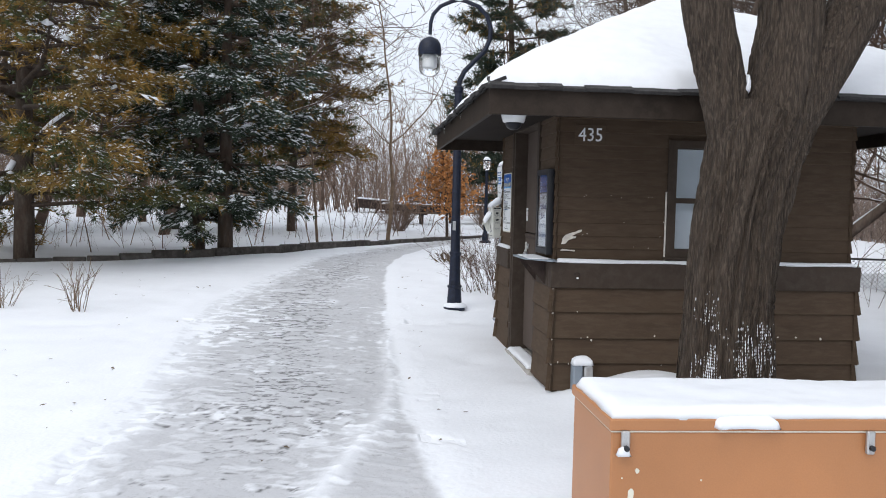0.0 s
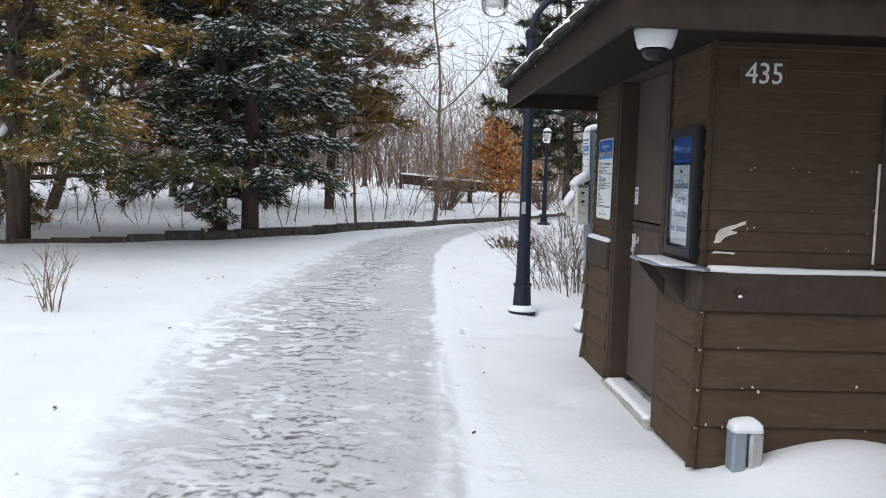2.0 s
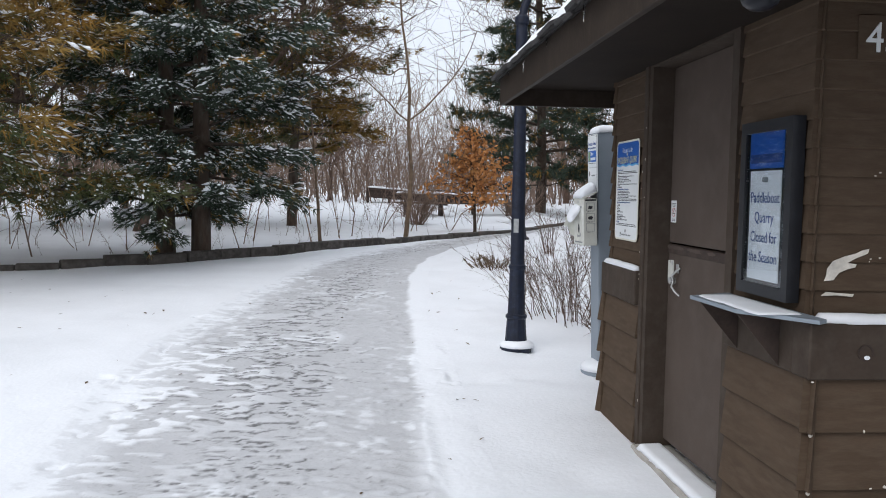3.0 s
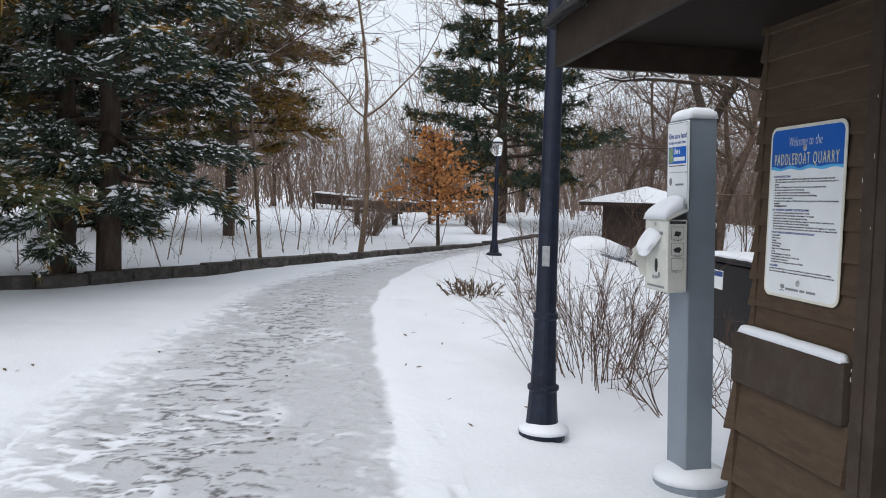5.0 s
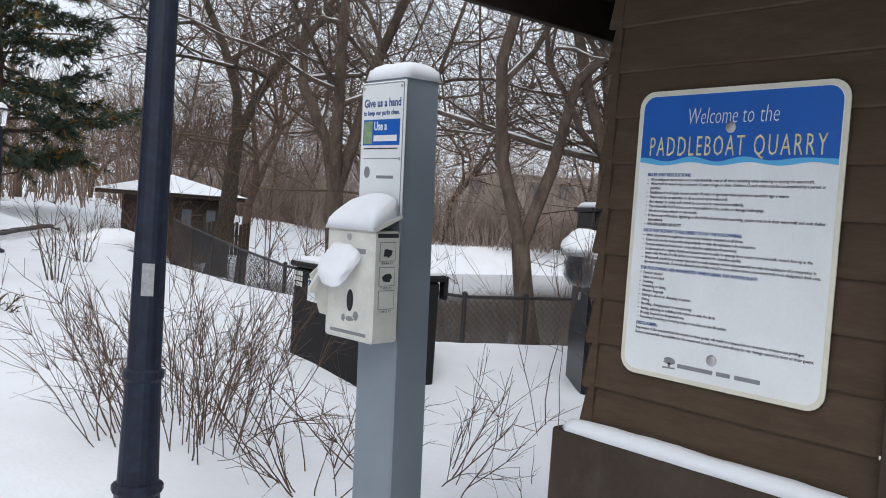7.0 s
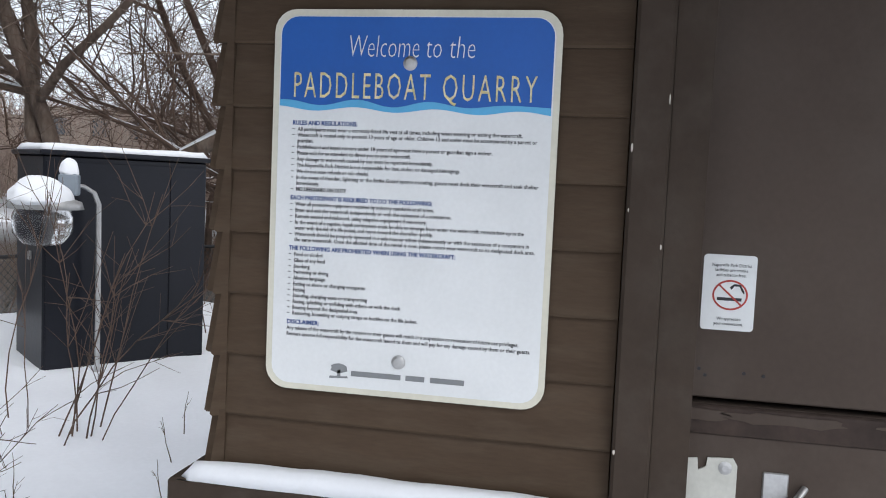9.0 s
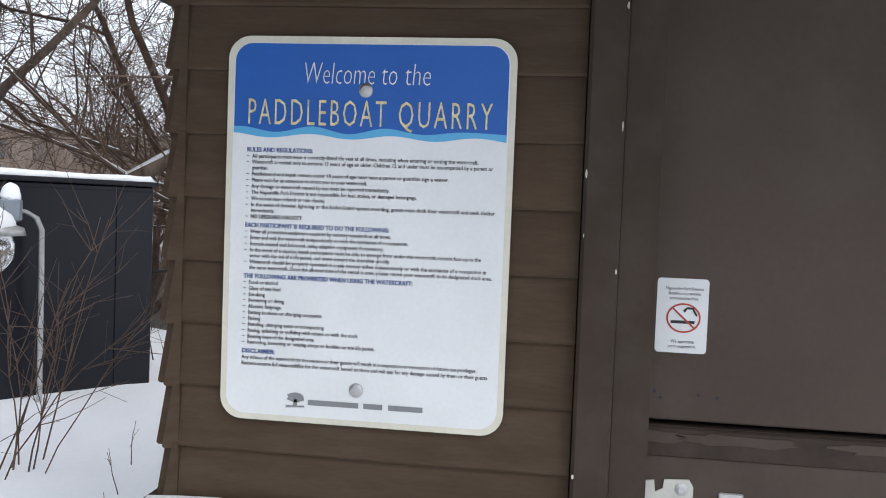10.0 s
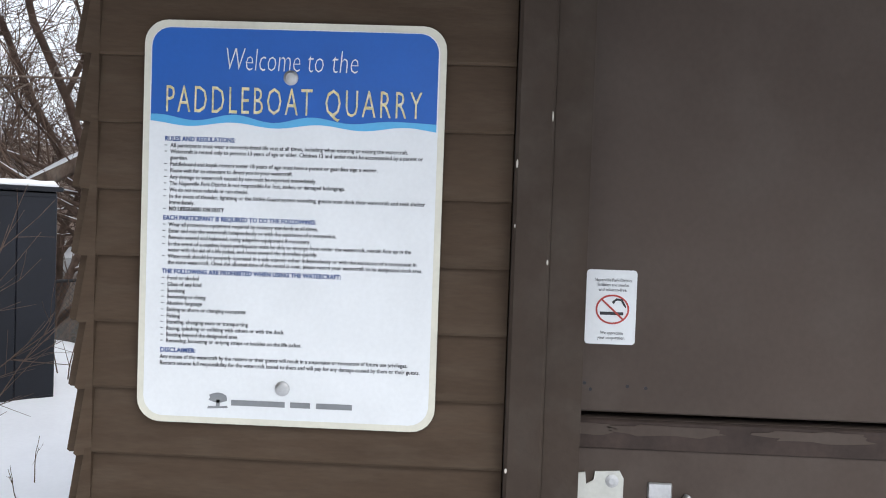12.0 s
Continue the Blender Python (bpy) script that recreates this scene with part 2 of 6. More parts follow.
def part(name, bm, material, parent=None, label="", smooth=False):
    """Links a bmesh as one mesh object, under a thing or a part when one is given."""
    me = bpy.data.meshes.new(name)
    bmesh.ops.recalc_face_normals(bm, faces=bm.faces)
    bm.to_mesh(me)
    bm.free()
    me.materials.append(material)
    if smooth:
        me.shade_smooth()
    ob = new(name, me)
    return adopt(ob, parent, label) if parent else ob


def slab(x0, x1, y0, y1, z0, z1, bevel=0.004, bm=None, m=None):
    """A box with softened edges."""
    bm = bm or bmesh.new()
    r = bmesh.ops.create_cube(bm, size=1.0)
    bmesh.ops.scale(bm, vec=(x1 - x0, y1 - y0, z1 - z0), verts=r["verts"])
    bmesh.ops.translate(bm, vec=((x0 + x1) / 2, (y0 + y1) / 2, (z0 + z1) / 2), verts=r["verts"])
    vs = r["verts"]
    if bevel:
        es = list({e for v in vs for e in v.link_edges})
        out = bmesh.ops.bevel(bm, geom=es, offset=bevel, segments=1, affect="EDGES", profile=0.7)
        vs = list({v for f in out["faces"] for v in f.verts} | {v for v in vs if v.is_valid})
    if m is not None:
        bmesh.ops.transform(bm, matrix=m, verts=vs)
    return bm


def lathe(profile, cx, cy, sides=20, bm=None, m=None):
    """A turned shape from (radius, height) pairs round an upright axis."""
    bm = bm or bmesh.new()
    rings = []
    for r, z in profile:
        rings.append([bm.verts.new((cx + r * math.cos(2 * math.pi * k / sides), cy + r * math.sin(2 * math.pi * k / sides), z)) for k in range(sides)])
    for a, b in zip(rings, rings[1:]):
        for k in range(sides):
            bm.faces.new((a[k], a[(k + 1) % sides], b[(k + 1) % sides], b[k]))
    bm.faces.new(rings[0][::-1])
    bm.faces.new(rings[-1])
    if m is not None:
        bmesh.ops.transform(bm, matrix=m, verts=[v for r in rings for v in r])
    return bm


def prism(outline, depth, m=None, bm=None):
    """An outline in the xy plane, thickened along z, then posed."""
    bm = bm or bmesh.new()
    lo = [bm.verts.new((x, y, 0)) for x, y in outline]
    hi = [bm.verts.new((x, y, depth)) for x, y in outline]
    bm.faces.new(lo[::-1])
    bm.faces.new(hi)
    k = len(outline)
    for i in range(k):
        bm.faces.new((lo[i], lo[(i + 1) % k], hi[(i + 1) % k], hi[i]))
    if m is not None:
        bmesh.ops.transform(bm, matrix=m, verts=lo + hi)
    return bm


def rounded(w, h, r, seg=6):
    """A rounded rectangle's outline, its lower left corner at the origin."""
    pts = []
    for cx, cy, a in ((w - r, r, -90), (w - r, h - r, 0), (r, h - r, 90), (r, r, 180)):
        pts += [(cx + r * math.cos(radians(a + 90 * k / seg)), cy + r * math.sin(radians(a + 90 * k / seg))) for k in range(seg + 1)]
    return pts


class Geo:
    """Gathers tubes and small faces into one mesh."""

    def __init__(self):
        self.v, self.f, self.n = [], [], 0

    def tube(self, pts, radii, sides=5):
        p = np.asarray(pts, float)
        d = np.gradient(p, axis=0)
        d /= np.linalg.norm(d, axis=1)[:, None] + 1e-9
        ref = np.array([0.0, 0, 1]) if abs(d[0][2]) < 0.9 else np.array([1.0, 0, 0])
        a = np.cross(d, ref)
        a /= np.linalg.norm(a, axis=1)[:, None] + 1e-9
        b = np.cross(d, a)
        t = np.arange(sides) * 2 * np.pi / sides
        ring = p[:, None] + np.asarray(radii)[:, None, None] * (np.cos(t)[None, :, None] * a[:, None] + np.sin(t)[None, :, None] * b[:, None])
        self.v.append(ring.reshape(-1, 3))
        k = len(p)
        i, j = np.meshgrid(np.arange(k - 1), np.arange(sides), indexing="ij")
        q = self.n + i * sides + j
        q2 = self.n + i * sides + (j + 1) % sides
        self.f.append(np.stack([q, q2, q2 + sides, q + sides], -1).reshape(-1, 4))
        self.n += k * sides

    def tris(self, a, b, c):
        k = len(a)
        self.v.append(np.stack([a, b, c], 1).reshape(-1, 3))
        self.f.append(self.n + np.arange(3 * k).reshape(-1, 3))
        self.n += 3 * k

    def lumps(self, centre, along, side, up):
        """Small rounded lumps from half axes, as octahedra."""
        k = len(centre)
        self.v.append(np.stack([centre + along, centre - along, centre + side, centre - side, centre + up, centre - up * 0.5], 1).reshape(-1, 3))
        t = np.array([(0, 2, 4), (2, 1, 4), (1, 3, 4), (3, 0, 4), (2, 0, 5), (1, 2, 5), (3, 1, 5), (0, 3, 5)])
        self.f.append((self.n + 6 * np.arange(k)[:, None, None] + t[None]).reshape(-1, 3))
        self.n += 6 * k

    def make(self, name, material, parent=None, label="", smooth=False):
        v = np.concatenate(self.v)
        me = bpy.data.meshes.new(name)
        sizes = np.concatenate([np.full(len(f), f.shape[1]) for f in self.f])
        loops = np.concatenate([f.reshape(-1) for f in self.f]).astype(np.int32)
        me.vertices.add(len(v))
        me.vertices.foreach_set("co", v.reshape(-1).astype(np.float32))
        me.loops.add(len(loops))
        me.loops.foreach_set("vertex_index", loops)
        me.polygons.add(len(sizes))
        me.polygons.foreach_set("loop_start", np.concatenate([[0], np.cumsum(sizes)[:-1]]).astype(np.int32))
        me.polygons.foreach_set("loop_total", sizes.astype(np.int32))
        me.update(calc_edges=True)
        me.validate()
        me.materials.append(material)
        if smooth:
            me.shade_smooth()
        ob = new(name, me)
        return adopt(ob, parent, label) if parent else ob


def lettering(name, text, size, m, material, parent, width=None, depth=0.0006, shear=0.0, align="LEFT", spacing=1.0, thin=0.0):
    """A line of writing as a thin mesh; its origin is the line's left end (or centre) on the base line, in the plane of m."""
    cu = bpy.data.curves.new(name, "FONT")
    cu.body, cu.size, cu.resolution_u, cu.extrude, cu.shear, cu.align_x = text, size, 2, depth, shear, align
    cu.space_character, cu.offset = spacing, -thin
    tmp = bpy.data.objects.new(name, cu)
    me = bpy.data.meshes.new_from_object(tmp)
    xs = [v.co.x for v in me.vertices]
    k = width / (max(xs) - min(xs)) if width else 1.0
    me.transform(m @ Matrix.Diagonal((k, 1, 1, 1)))
    bpy.data.objects.remove(tmp)
    me.materials.clear()
    me.materials.append(material)
    return adopt(new(name, me), parent)


def fbm(x, y, seed=0.0, octaves=4):
    """Smooth random heights, about -1 to 1, for arrays of places."""
    out, amp = np.zeros_like(x, float), 0.5
    for o in range(octaves):
        k = 2.0 ** o
        u, v = x * k + seed + 17.3 * o, y * k - seed * 1.7 + 5.1 * o
        iu, iv = np.floor(u), np.floor(v)
        fu, fv = u - iu, v - iv
        fu, fv = fu * fu * (3 - 2 * fu), fv * fv * (3 - 2 * fv)

        def h(a, b):
            s = np.sin(a * 127.1 + b * 311.7 + seed * 3.3) * 43758.5453
            return (s - np.floor(s)) * 2 - 1

        out += amp * ((h(iu, iv) * (1 - fu) + h(iu + 1, iv) * fu) * (1 - fv) + (h(iu, iv + 1) * (1 - fu) + h(iu + 1, iv + 1) * fu) * fv)
        amp *= 0.5
    return out


def snow_cap(x0, x1, y0, y1, z, h, step=0.03, seed=1.0, ragged=0.0, over=0.0):
    """Settled snow on a flat top: a pillow with rounded, slightly uneven edges."""
    x0, x1, y0, y1 = x0 - over, x1 + over, y0 - over, y1 + over
    nx, ny = max(4, int((x1 - x0) / step)), max(4, int((y1 - y0) / step))
    gx, gy = np.meshgrid(np.linspace(0, 1, nx + 1), np.linspace(0, 1, ny + 1), indexing="ij")
    X, Y = x0 + gx * (x1 - x0), y0 + gy * (y1 - y0)
    edge = np.minimum(np.minimum(X - x0, x1 - X), np.minimum(Y - y0, y1 - Y)) / max(h, 0.02)
    prof = np.sqrt(np.clip(1 - (1 - np.clip(edge, 0, 1)) ** 2, 0, 1))
    Z = z + h * prof * (0.85 + 0.25 * fbm(X * 6, Y * 6, seed))
    if ragged:
        X = X + ragged * fbm(X * 9, Y * 9, seed + 3) * (1 - prof)
        Y = Y + ragged * fbm(X * 9, Y * 9, seed + 7) * (1 - prof)
    Z = np.where(edge <= 0, z - 0.002, Z)
    bm = bmesh.new()
    top = [[bm.verts.new((X[i, j], Y[i, j], Z[i, j])) for j in range(ny + 1)] for i in range(nx + 1)]
    for i in range(nx):
        for j in range(ny):
            bm.faces.new((top[i][j], top[i + 1][j], top[i + 1][j + 1], top[i][j + 1]))
    rim = [top[i][0] for i in range(nx + 1)] + [top[nx][j] for j in range(1, ny + 1)] + [top[i][ny] for i in range(nx - 1, -1, -1)] + [top[0][j] for j in range(ny - 1, 0, -1)]
    bm.faces.new(rim[::-1])
    return bm

# ---- ground, path, water ----
PATH_Y = [-8, 5, 6.5, 8, 9.6, 11.5, 12.5, 13.7, 15.5, 16.9, 18.3, 19.8, 21.5, 24, 26, 29, 34]
PATH_L = [-0.75, -0.7, -0.65, -0.75, -0.9, -0.88, -0.72, -0.5, -0.18, 0.08, 0.6, 1.3, 2.15, 3.6, 4.8, 6.9, 10.9]
PATH_R = [1.32, 1.32, 1.26, 1.22, 1.22, 1.23, 1.24, 1.28, 1.4, 1.6, 1.92, 2.4, 3.15, 4.55, 6.0, 8.4, 13.0]


def sstep(a, b, x):
    t = np.clip((x - a) / (b - a), 0.0, 1.0)
    return t * t * (3 - 2 * t)


def level(x, y):
    """The lie of the land without fine relief."""
    z = np.interp(y, [-60, 0, 4, 6.5, 8.6, 10.2, 11, 13, 15, 16.7, 20, 23, 37, 60, 400], [0, 0.01, 0.03, 0.08, 0.12, 0.18, 0.22, 0.32, 0.42, 0.49, 0.56, 0.62, 0.9, 1.25, 1.7])
    dx = np.maximum(np.maximum(2.3 - x, x - 5.1), 0)
    dy = np.maximum(np.maximum(6.55 - y, y - 9.4), 0)
    z = z + 0.02 * (1 - sstep(0.0, 0.9, np.hypot(dx, dy))) * (1 - sstep(8.5, 10.5, y))
    z = z + 0.24 * np.exp(-((x - 3.15) / 0.55) ** 2 - ((y - 6.55) / 0.36) ** 2) + 0.15 * np.exp(-((x - 4.4) / 0.7) ** 2 - ((y - 6.5) / 0.4) ** 2)
    brink = np.minimum(x - 6.2 - 0.05 * np.maximum(y - 14, 0), y - 14.0 + 0.3 * (x - 6.6))
    fall = sstep(-0.3, 1.2, brink) * sstep(4.0, 9.0, y) * (1 - sstep(30, 40, y))
    z = z + 0.10 * np.exp(-((brink + 0.5) / 0.8) ** 2) * sstep(9.0, 12.0, y) * (1 - sstep(16, 19, y))
    z = z - 0.75 * fall
    r = np.hypot((x - 33.5) / 25.0, (y - 20) / 27.0)
    z = z - 3.2 * (1 - sstep(0.94, 1.02, r))
    z = z - 1.25 * sstep(18, 34, x) * sstep(-40, 0, y)
    return z


def path_in(x, y):
    """How far inside the trodden path a place is, in metres."""
    l, r = np.interp(y, PATH_Y, PATH_L), np.interp(y, PATH_Y, PATH_R)
    return np.minimum(x - l, r - x)


def ground_z(x, y):
    x, y = np.asarray(x, float), np.asarray(y, float)
    z = level(x, y) + 0.03 * fbm(x * 0.7, y * 0.7, 2.0) + 0.006 * fbm(x * 3.5, y * 3.5, 5.0)
    inner = np.interp(y, PATH_Y, PATH_R) - x < 0.6
    inside = path_in(x, y) + np.where(inner, 0.02, 0.08) * fbm(x * 2.2, y * 2.2, 9.0)
    z = z - 0.031 * sstep(np.where(inner, -0.2, -0.22), np.where(inner, 0.16, 0.2), inside + np.where(inner, 0.005, 0.05) * fbm(x * 3.6, y * 3.2, 19.0))
    dents = np.clip(fbm(x * 2.6, y * 2.6, 31.0) - 0.32, 0, 1) * (1 - sstep(0.3, 3.0, -inside))
    return z - 0.10 * dents * (inside < 0)


def spaced(fine0, fine1, step, lo, hi):
    a = list(np.arange(fine0, fine1 + 1e-6, step))
    s, v, left = step, fine0, []
    while v > lo:
        s *= 1.22
        v -= s
        left.append(v)
    s, v, right = step, fine1, []
    while v < hi:
        s *= 1.22
        v += s
        right.append(v)
    return np.array(left[::-1] + a + right)


def sheet(name, xs, ys, fn, material, label):
    X, Y = np.meshgrid(xs, ys, indexing="ij")
    Z = fn(X, Y)
    g = Geo()
    g.v.append(np.stack([X, Y, Z], -1).reshape(-1, 3))
    i, j = np.meshgrid(np.arange(len(xs) - 1), np.arange(len(ys) - 1), indexing="ij")
    q = i * len(ys) + j
    g.f.append(np.stack([q, q + len(ys), q + len(ys) + 1, q + 1], -1).reshape(-1, 4))
    g.n = len(xs) * len(ys)
    ob = g.make(name, material, smooth=True)
    return tagged(ob, label, name, kind="structure")


sheet("ground", spaced(-9.0, 7.5, 0.085, -600, 600), spaced(-2.0, 26.0, 0.09, -600, 600), ground_z, SNOW, "smooth fresh white snow lying over park lawn")

# trodden path: packed snow with crusts, scuffs with painted edge shade, and a ridge pushed up along its inner side
pv = np.concatenate([np.arange(-7.5, 1.0, 0.03), np.arange(1.0, 13.0, 0.017), np.arange(13.0, 33.0, 0.03)])
pu = np.linspace(-0.14, 1.14, 176)
U, V = np.meshgrid(pu, pv, indexing="ij")
PX = np.interp(V, PATH_Y, PATH_L) * (1 - U) + np.interp(V, PATH_Y, PATH_R) * U
warp = 0.12 * fbm(PX * 1.1, V * 1.1, 40.0)


bend_ = 1.6 * fbm(PX * 3.3, V * 3.3, 44.0, 2)
broken = sstep(0.02, 0.22, fbm(PX * 17.0, V * 15.0, 57.0, 2)) * sstep(-0.15, 0.2, fbm(PX * 3.0, V * 2.2, 59.0, 2))


def tread(x, y):
    return fbm(x * 9.5 + bend_, y * 14.0 - bend_, 12.0, 3) + 0.3 * fbm(x * 3.1, y * 2.6, 22.0, 2)


foot = tread(PX, V)
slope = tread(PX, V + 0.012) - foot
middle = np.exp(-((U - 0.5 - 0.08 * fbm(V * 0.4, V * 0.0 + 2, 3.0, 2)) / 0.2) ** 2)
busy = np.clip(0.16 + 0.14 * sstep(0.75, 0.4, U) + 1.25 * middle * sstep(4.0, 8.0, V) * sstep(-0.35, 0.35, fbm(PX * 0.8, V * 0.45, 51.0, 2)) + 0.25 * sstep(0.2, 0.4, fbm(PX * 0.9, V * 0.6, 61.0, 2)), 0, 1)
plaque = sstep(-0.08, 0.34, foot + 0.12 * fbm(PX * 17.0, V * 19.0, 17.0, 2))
# darkens only edges that slope one way, as painted footprint shadow
scuff_shade = np.clip(sstep(0.0, 0.04, slope) * np.exp(-((foot + 0.04) / 0.11) ** 2) * busy * (0.15 + broken + 0.3 * middle * sstep(5.0, 7.5, V)) * (2.4 + 4.5 * middle), 0, 1)
edge_l, edge_r = U + 0.07 * fbm(PX * 2.4, V * 2.0, 71.0) + 0.07 * fbm(PX * 7.0, V * 6.0, 73.0, 3), 1 - U + 0.04 * fbm(PX * 2.4, V * 2.0, 81.0)
rim = np.maximum((1 - sstep(-0.05, 0.17, edge_l)) * (0.7 + 0.3 * sstep(-0.3, 0.3, foot)), 1 - sstep(-0.01, 0.03, edge_r))
ridge_x = np.interp(V, [2, 4.3, 5.3, 6.2, 7.1, 9.5], [0.15, 0.6, 0.85, 1.07, 1.18, 1.2])
ridge = np.exp(-((PX - ridge_x) / 0.085) ** 2) * (1 - sstep(9.0, 10.0, V)) * (0.8 + 0.5 * fbm(PX * 5, V * 5, 4.0))
patchy = sstep(-0.1, 0.35, fbm(PX * 1.3, V * 0.9, 91.0, 3))
crust = np.clip(plaque * (0.72 * sstep(0.65, 0.25, U + 0 * V) * (0.35 + 0.65 * patchy) + 0.6 * patchy * sstep(0.0, 0.3, fbm(PX * 2.2, V * 1.8, 93.0, 2)) + 0.06) + 0.6 * sstep(0.10, 0.40, fbm(PX * 11.0, V * 12.0, 95.0, 2)) * sstep(-0.1, 0.25, fbm(PX * 1.6, V * 1.3, 97.0, 2)) + rim + 0.8 * np.clip(ridge, 0, 1), 0, 1)
scuff_shade = scuff_shade * (1 - np.clip(rim + ridge, 0, 1))
PZ = level(PX, V) + 0.03 * fbm(PX * 0.7, V * 0.7, 2.0) - 0.020 + 0.008 * plaque + 0.005 * fbm(PX * 9, V * 9, 3.0, 3) + 0.026 * np.clip(ridge, 0, 1.2) + 0.012 * rim
lapped = np.maximum(sstep(0.95, 1.03, U), 1 - sstep(-0.04, 0.06, U))
PZ = PZ * (1 - lapped) + (ground_z(PX, V) + 0.005) * lapped
crust = np.maximum(crust, np.maximum(sstep(1.02, 1.05, U), 1 - sstep(-0.08, -0.03, U)))
pg = Geo()
pg.v.append(np.stack([PX, V, PZ], -1).reshape(-1, 3))
pi, pj = np.meshgrid(np.arange(len(pu) - 1), np.arange(len(pv) - 1), indexing="ij")
pq = pi * len(pv) + pj
pg.f.append(np.stack([pq, pq + len(pv), pq + len(pv) + 1, pq + 1], -1).reshape(-1, 4))
pg.n = len(pu) * len(pv)
path_ob = tagged(pg.make("path", SLUSH, smooth=True), "curving path of grey trodden snow with scuffs and painted footprint shade", "path", kind="structure")
for nm, val in (("crust", crust), ("scuff_shade", scuff_shade)):
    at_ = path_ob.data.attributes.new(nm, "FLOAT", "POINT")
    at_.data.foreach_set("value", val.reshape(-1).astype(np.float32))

wv = [(33.5 + 28 * math.cos(a * math.pi / 24), 20 + 30 * math.sin(a * math.pi / 24), -1.75) for a in range(48)]
tagged(mesh("water", wv, [tuple(range(48))], WATER), "still dark grey water of the quarry pond", "water", kind="structure")

# ---- ticket booth ----
booth = thing("ticket_booth", (3.7, 8.0, 0.05), "small brown clapboard ticket booth with snowy hip roof", "booth")
XW, XE, YS, YN = 2.40, 4.86, 6.76, 9.29        # faces of the upper siding
LW, LE, LS, LN = 2.365, 4.895, 6.67, 9.345       # faces of the lower siding
SILL, HEAD = 1.15, 2.36
DOOR0, DOOR1 = 7.47, 8.52
WIN0, WIN1, WINB, WINT = 3.37, 4.07, 1.265, 2.07
T = 0.03


def core(boxes):
    bm = bmesh.new()
    for b in boxes:
        slab(*b, bevel=0, bm=bm)
    return bm


south = part("wall_south", core([(XW + T, WIN0 - 0.07, YS + T, YS + 0.12, 0.0, HEAD), (WIN1 + 0.07, XE - T, YS + T, YS + 0.12, 0.0, HEAD),
                                 (WIN0 - 0.07, WIN1 + 0.07, YS + T, YS + 0.12, 0.0, WINB - 0.07), (WIN0 - 0.07, WIN1 + 0.07, YS + T, YS + 0.12, WINT + 0.06, HEAD),
                                 (LW + T, LE - T, LS + T, YS + T, 0.0, SILL - 0.015)]), BROWN, booth)
west = part("wall_west", core([(XW + T, XW + 0.12, YS + 0.12, DOOR0 - 0.07, 0.0, HEAD), (XW + T, XW + 0.12, DOOR1 + 0.055, YN - T, 0.0, HEAD),
                               (XW + T, XW + 0.12, DOOR0 - 0.07, DOOR1 + 0.055, 2.34, HEAD),
                               (LW + T, XW + T, YS + T, DOOR0 - 0.07, 0.0, SILL - 0.015), (LW + T, XW + T, DOOR1 + 0.115, LN - T, 0.0, SILL - 0.015)]), BROWN, booth)
north = part("wall_north", core([(XW + 0.12, XE - T, YN - 0.12, YN - T, 0.0, HEAD), (LW + T, LE - T, YN - T, LN - T, 0.0, SILL - 0.015)]), BROWN, booth)
east = part("wall_east", core([(XE - 0.12, XE - T, YS + 0.12, YN - 0.12, 0.0, HEAD), (XE - T, LE - T, LS + T, LN - T, 0.0, SILL - 0.015)]), BROWN, booth)
part("floor_slab", slab(LW + 0.05, LE - 0.05, LS + 0.05, LN - 0.05, -0.05, 0.12), CONCRETE, booth)

BOARD_MESH = {}


def board_mesh(length, rise, thick, mitre0, mitre1):
    """A clapboard of wedge section, thick at its lower edge; it runs along x, faces -y, stands on z = 0."""
    key = (round(length, 3), round(rise, 3), thick, mitre0, mitre1)
    if key not in BOARD_MESH:
        bm = bmesh.new()
        prof = [(0, 0.0), (-thick + 0.003, 0.0), (-thick, 0.004), (-0.007, rise + 0.01), (0, rise + 0.01)]
        seg = 3
        rings = []
        for k in range(seg + 1):
            x = length * k / seg
            ring = []
            for y, z in prof:
                ring.append(bm.verts.new((x + (y * mitre0 if k == 0 else 0) - (y * mitre1 if k == seg else 0), y, z + 0.0012 * math.sin(9.1 * x + length))))
            rings.append(ring)
        for a, b in zip(rings, rings[1:]):
            for i in range(len(prof)):
                j = (i + 1) % len(prof)
                bm.faces.new((a[i], b[i], b[j], a[j]))
        bm.faces.new(rings[0])
        bm.faces.new(rings[-1][::-1])
        bmesh.ops.recalc_face_normals(bm, faces=bm.faces)
        me = bpy.data.meshes.new("board")
        bm.to_mesh(me)
        bm.free()
        me.materials.append(BROWN)
        BOARD_MESH[key] = me
    return BOARD_MESH[key]


def lay(wall, side, a0, a1, face, z, rise, thick=T, m0=0, m1=0):
    """One board on a side of the booth, from a0 to a1 along it (as one faces the wall, left to right), its lower lip at face."""
    ob = new("board", board_mesh(abs(a1 - a0), rise, thick, m0, m1))
    turn = {"s": 0, "w": -90, "n": 180, "e": 90}[side]
    x, y = {"s": (a0, face + thick), "w": (face + thick, a0), "n": (a0, face - thick), "e": (face - thick, a0)}[side]
    ob.parent = wall
    ob.matrix_basis = pose(x, y, z, random.uniform(-0.25, 0.25), 0, turn)
    return ob


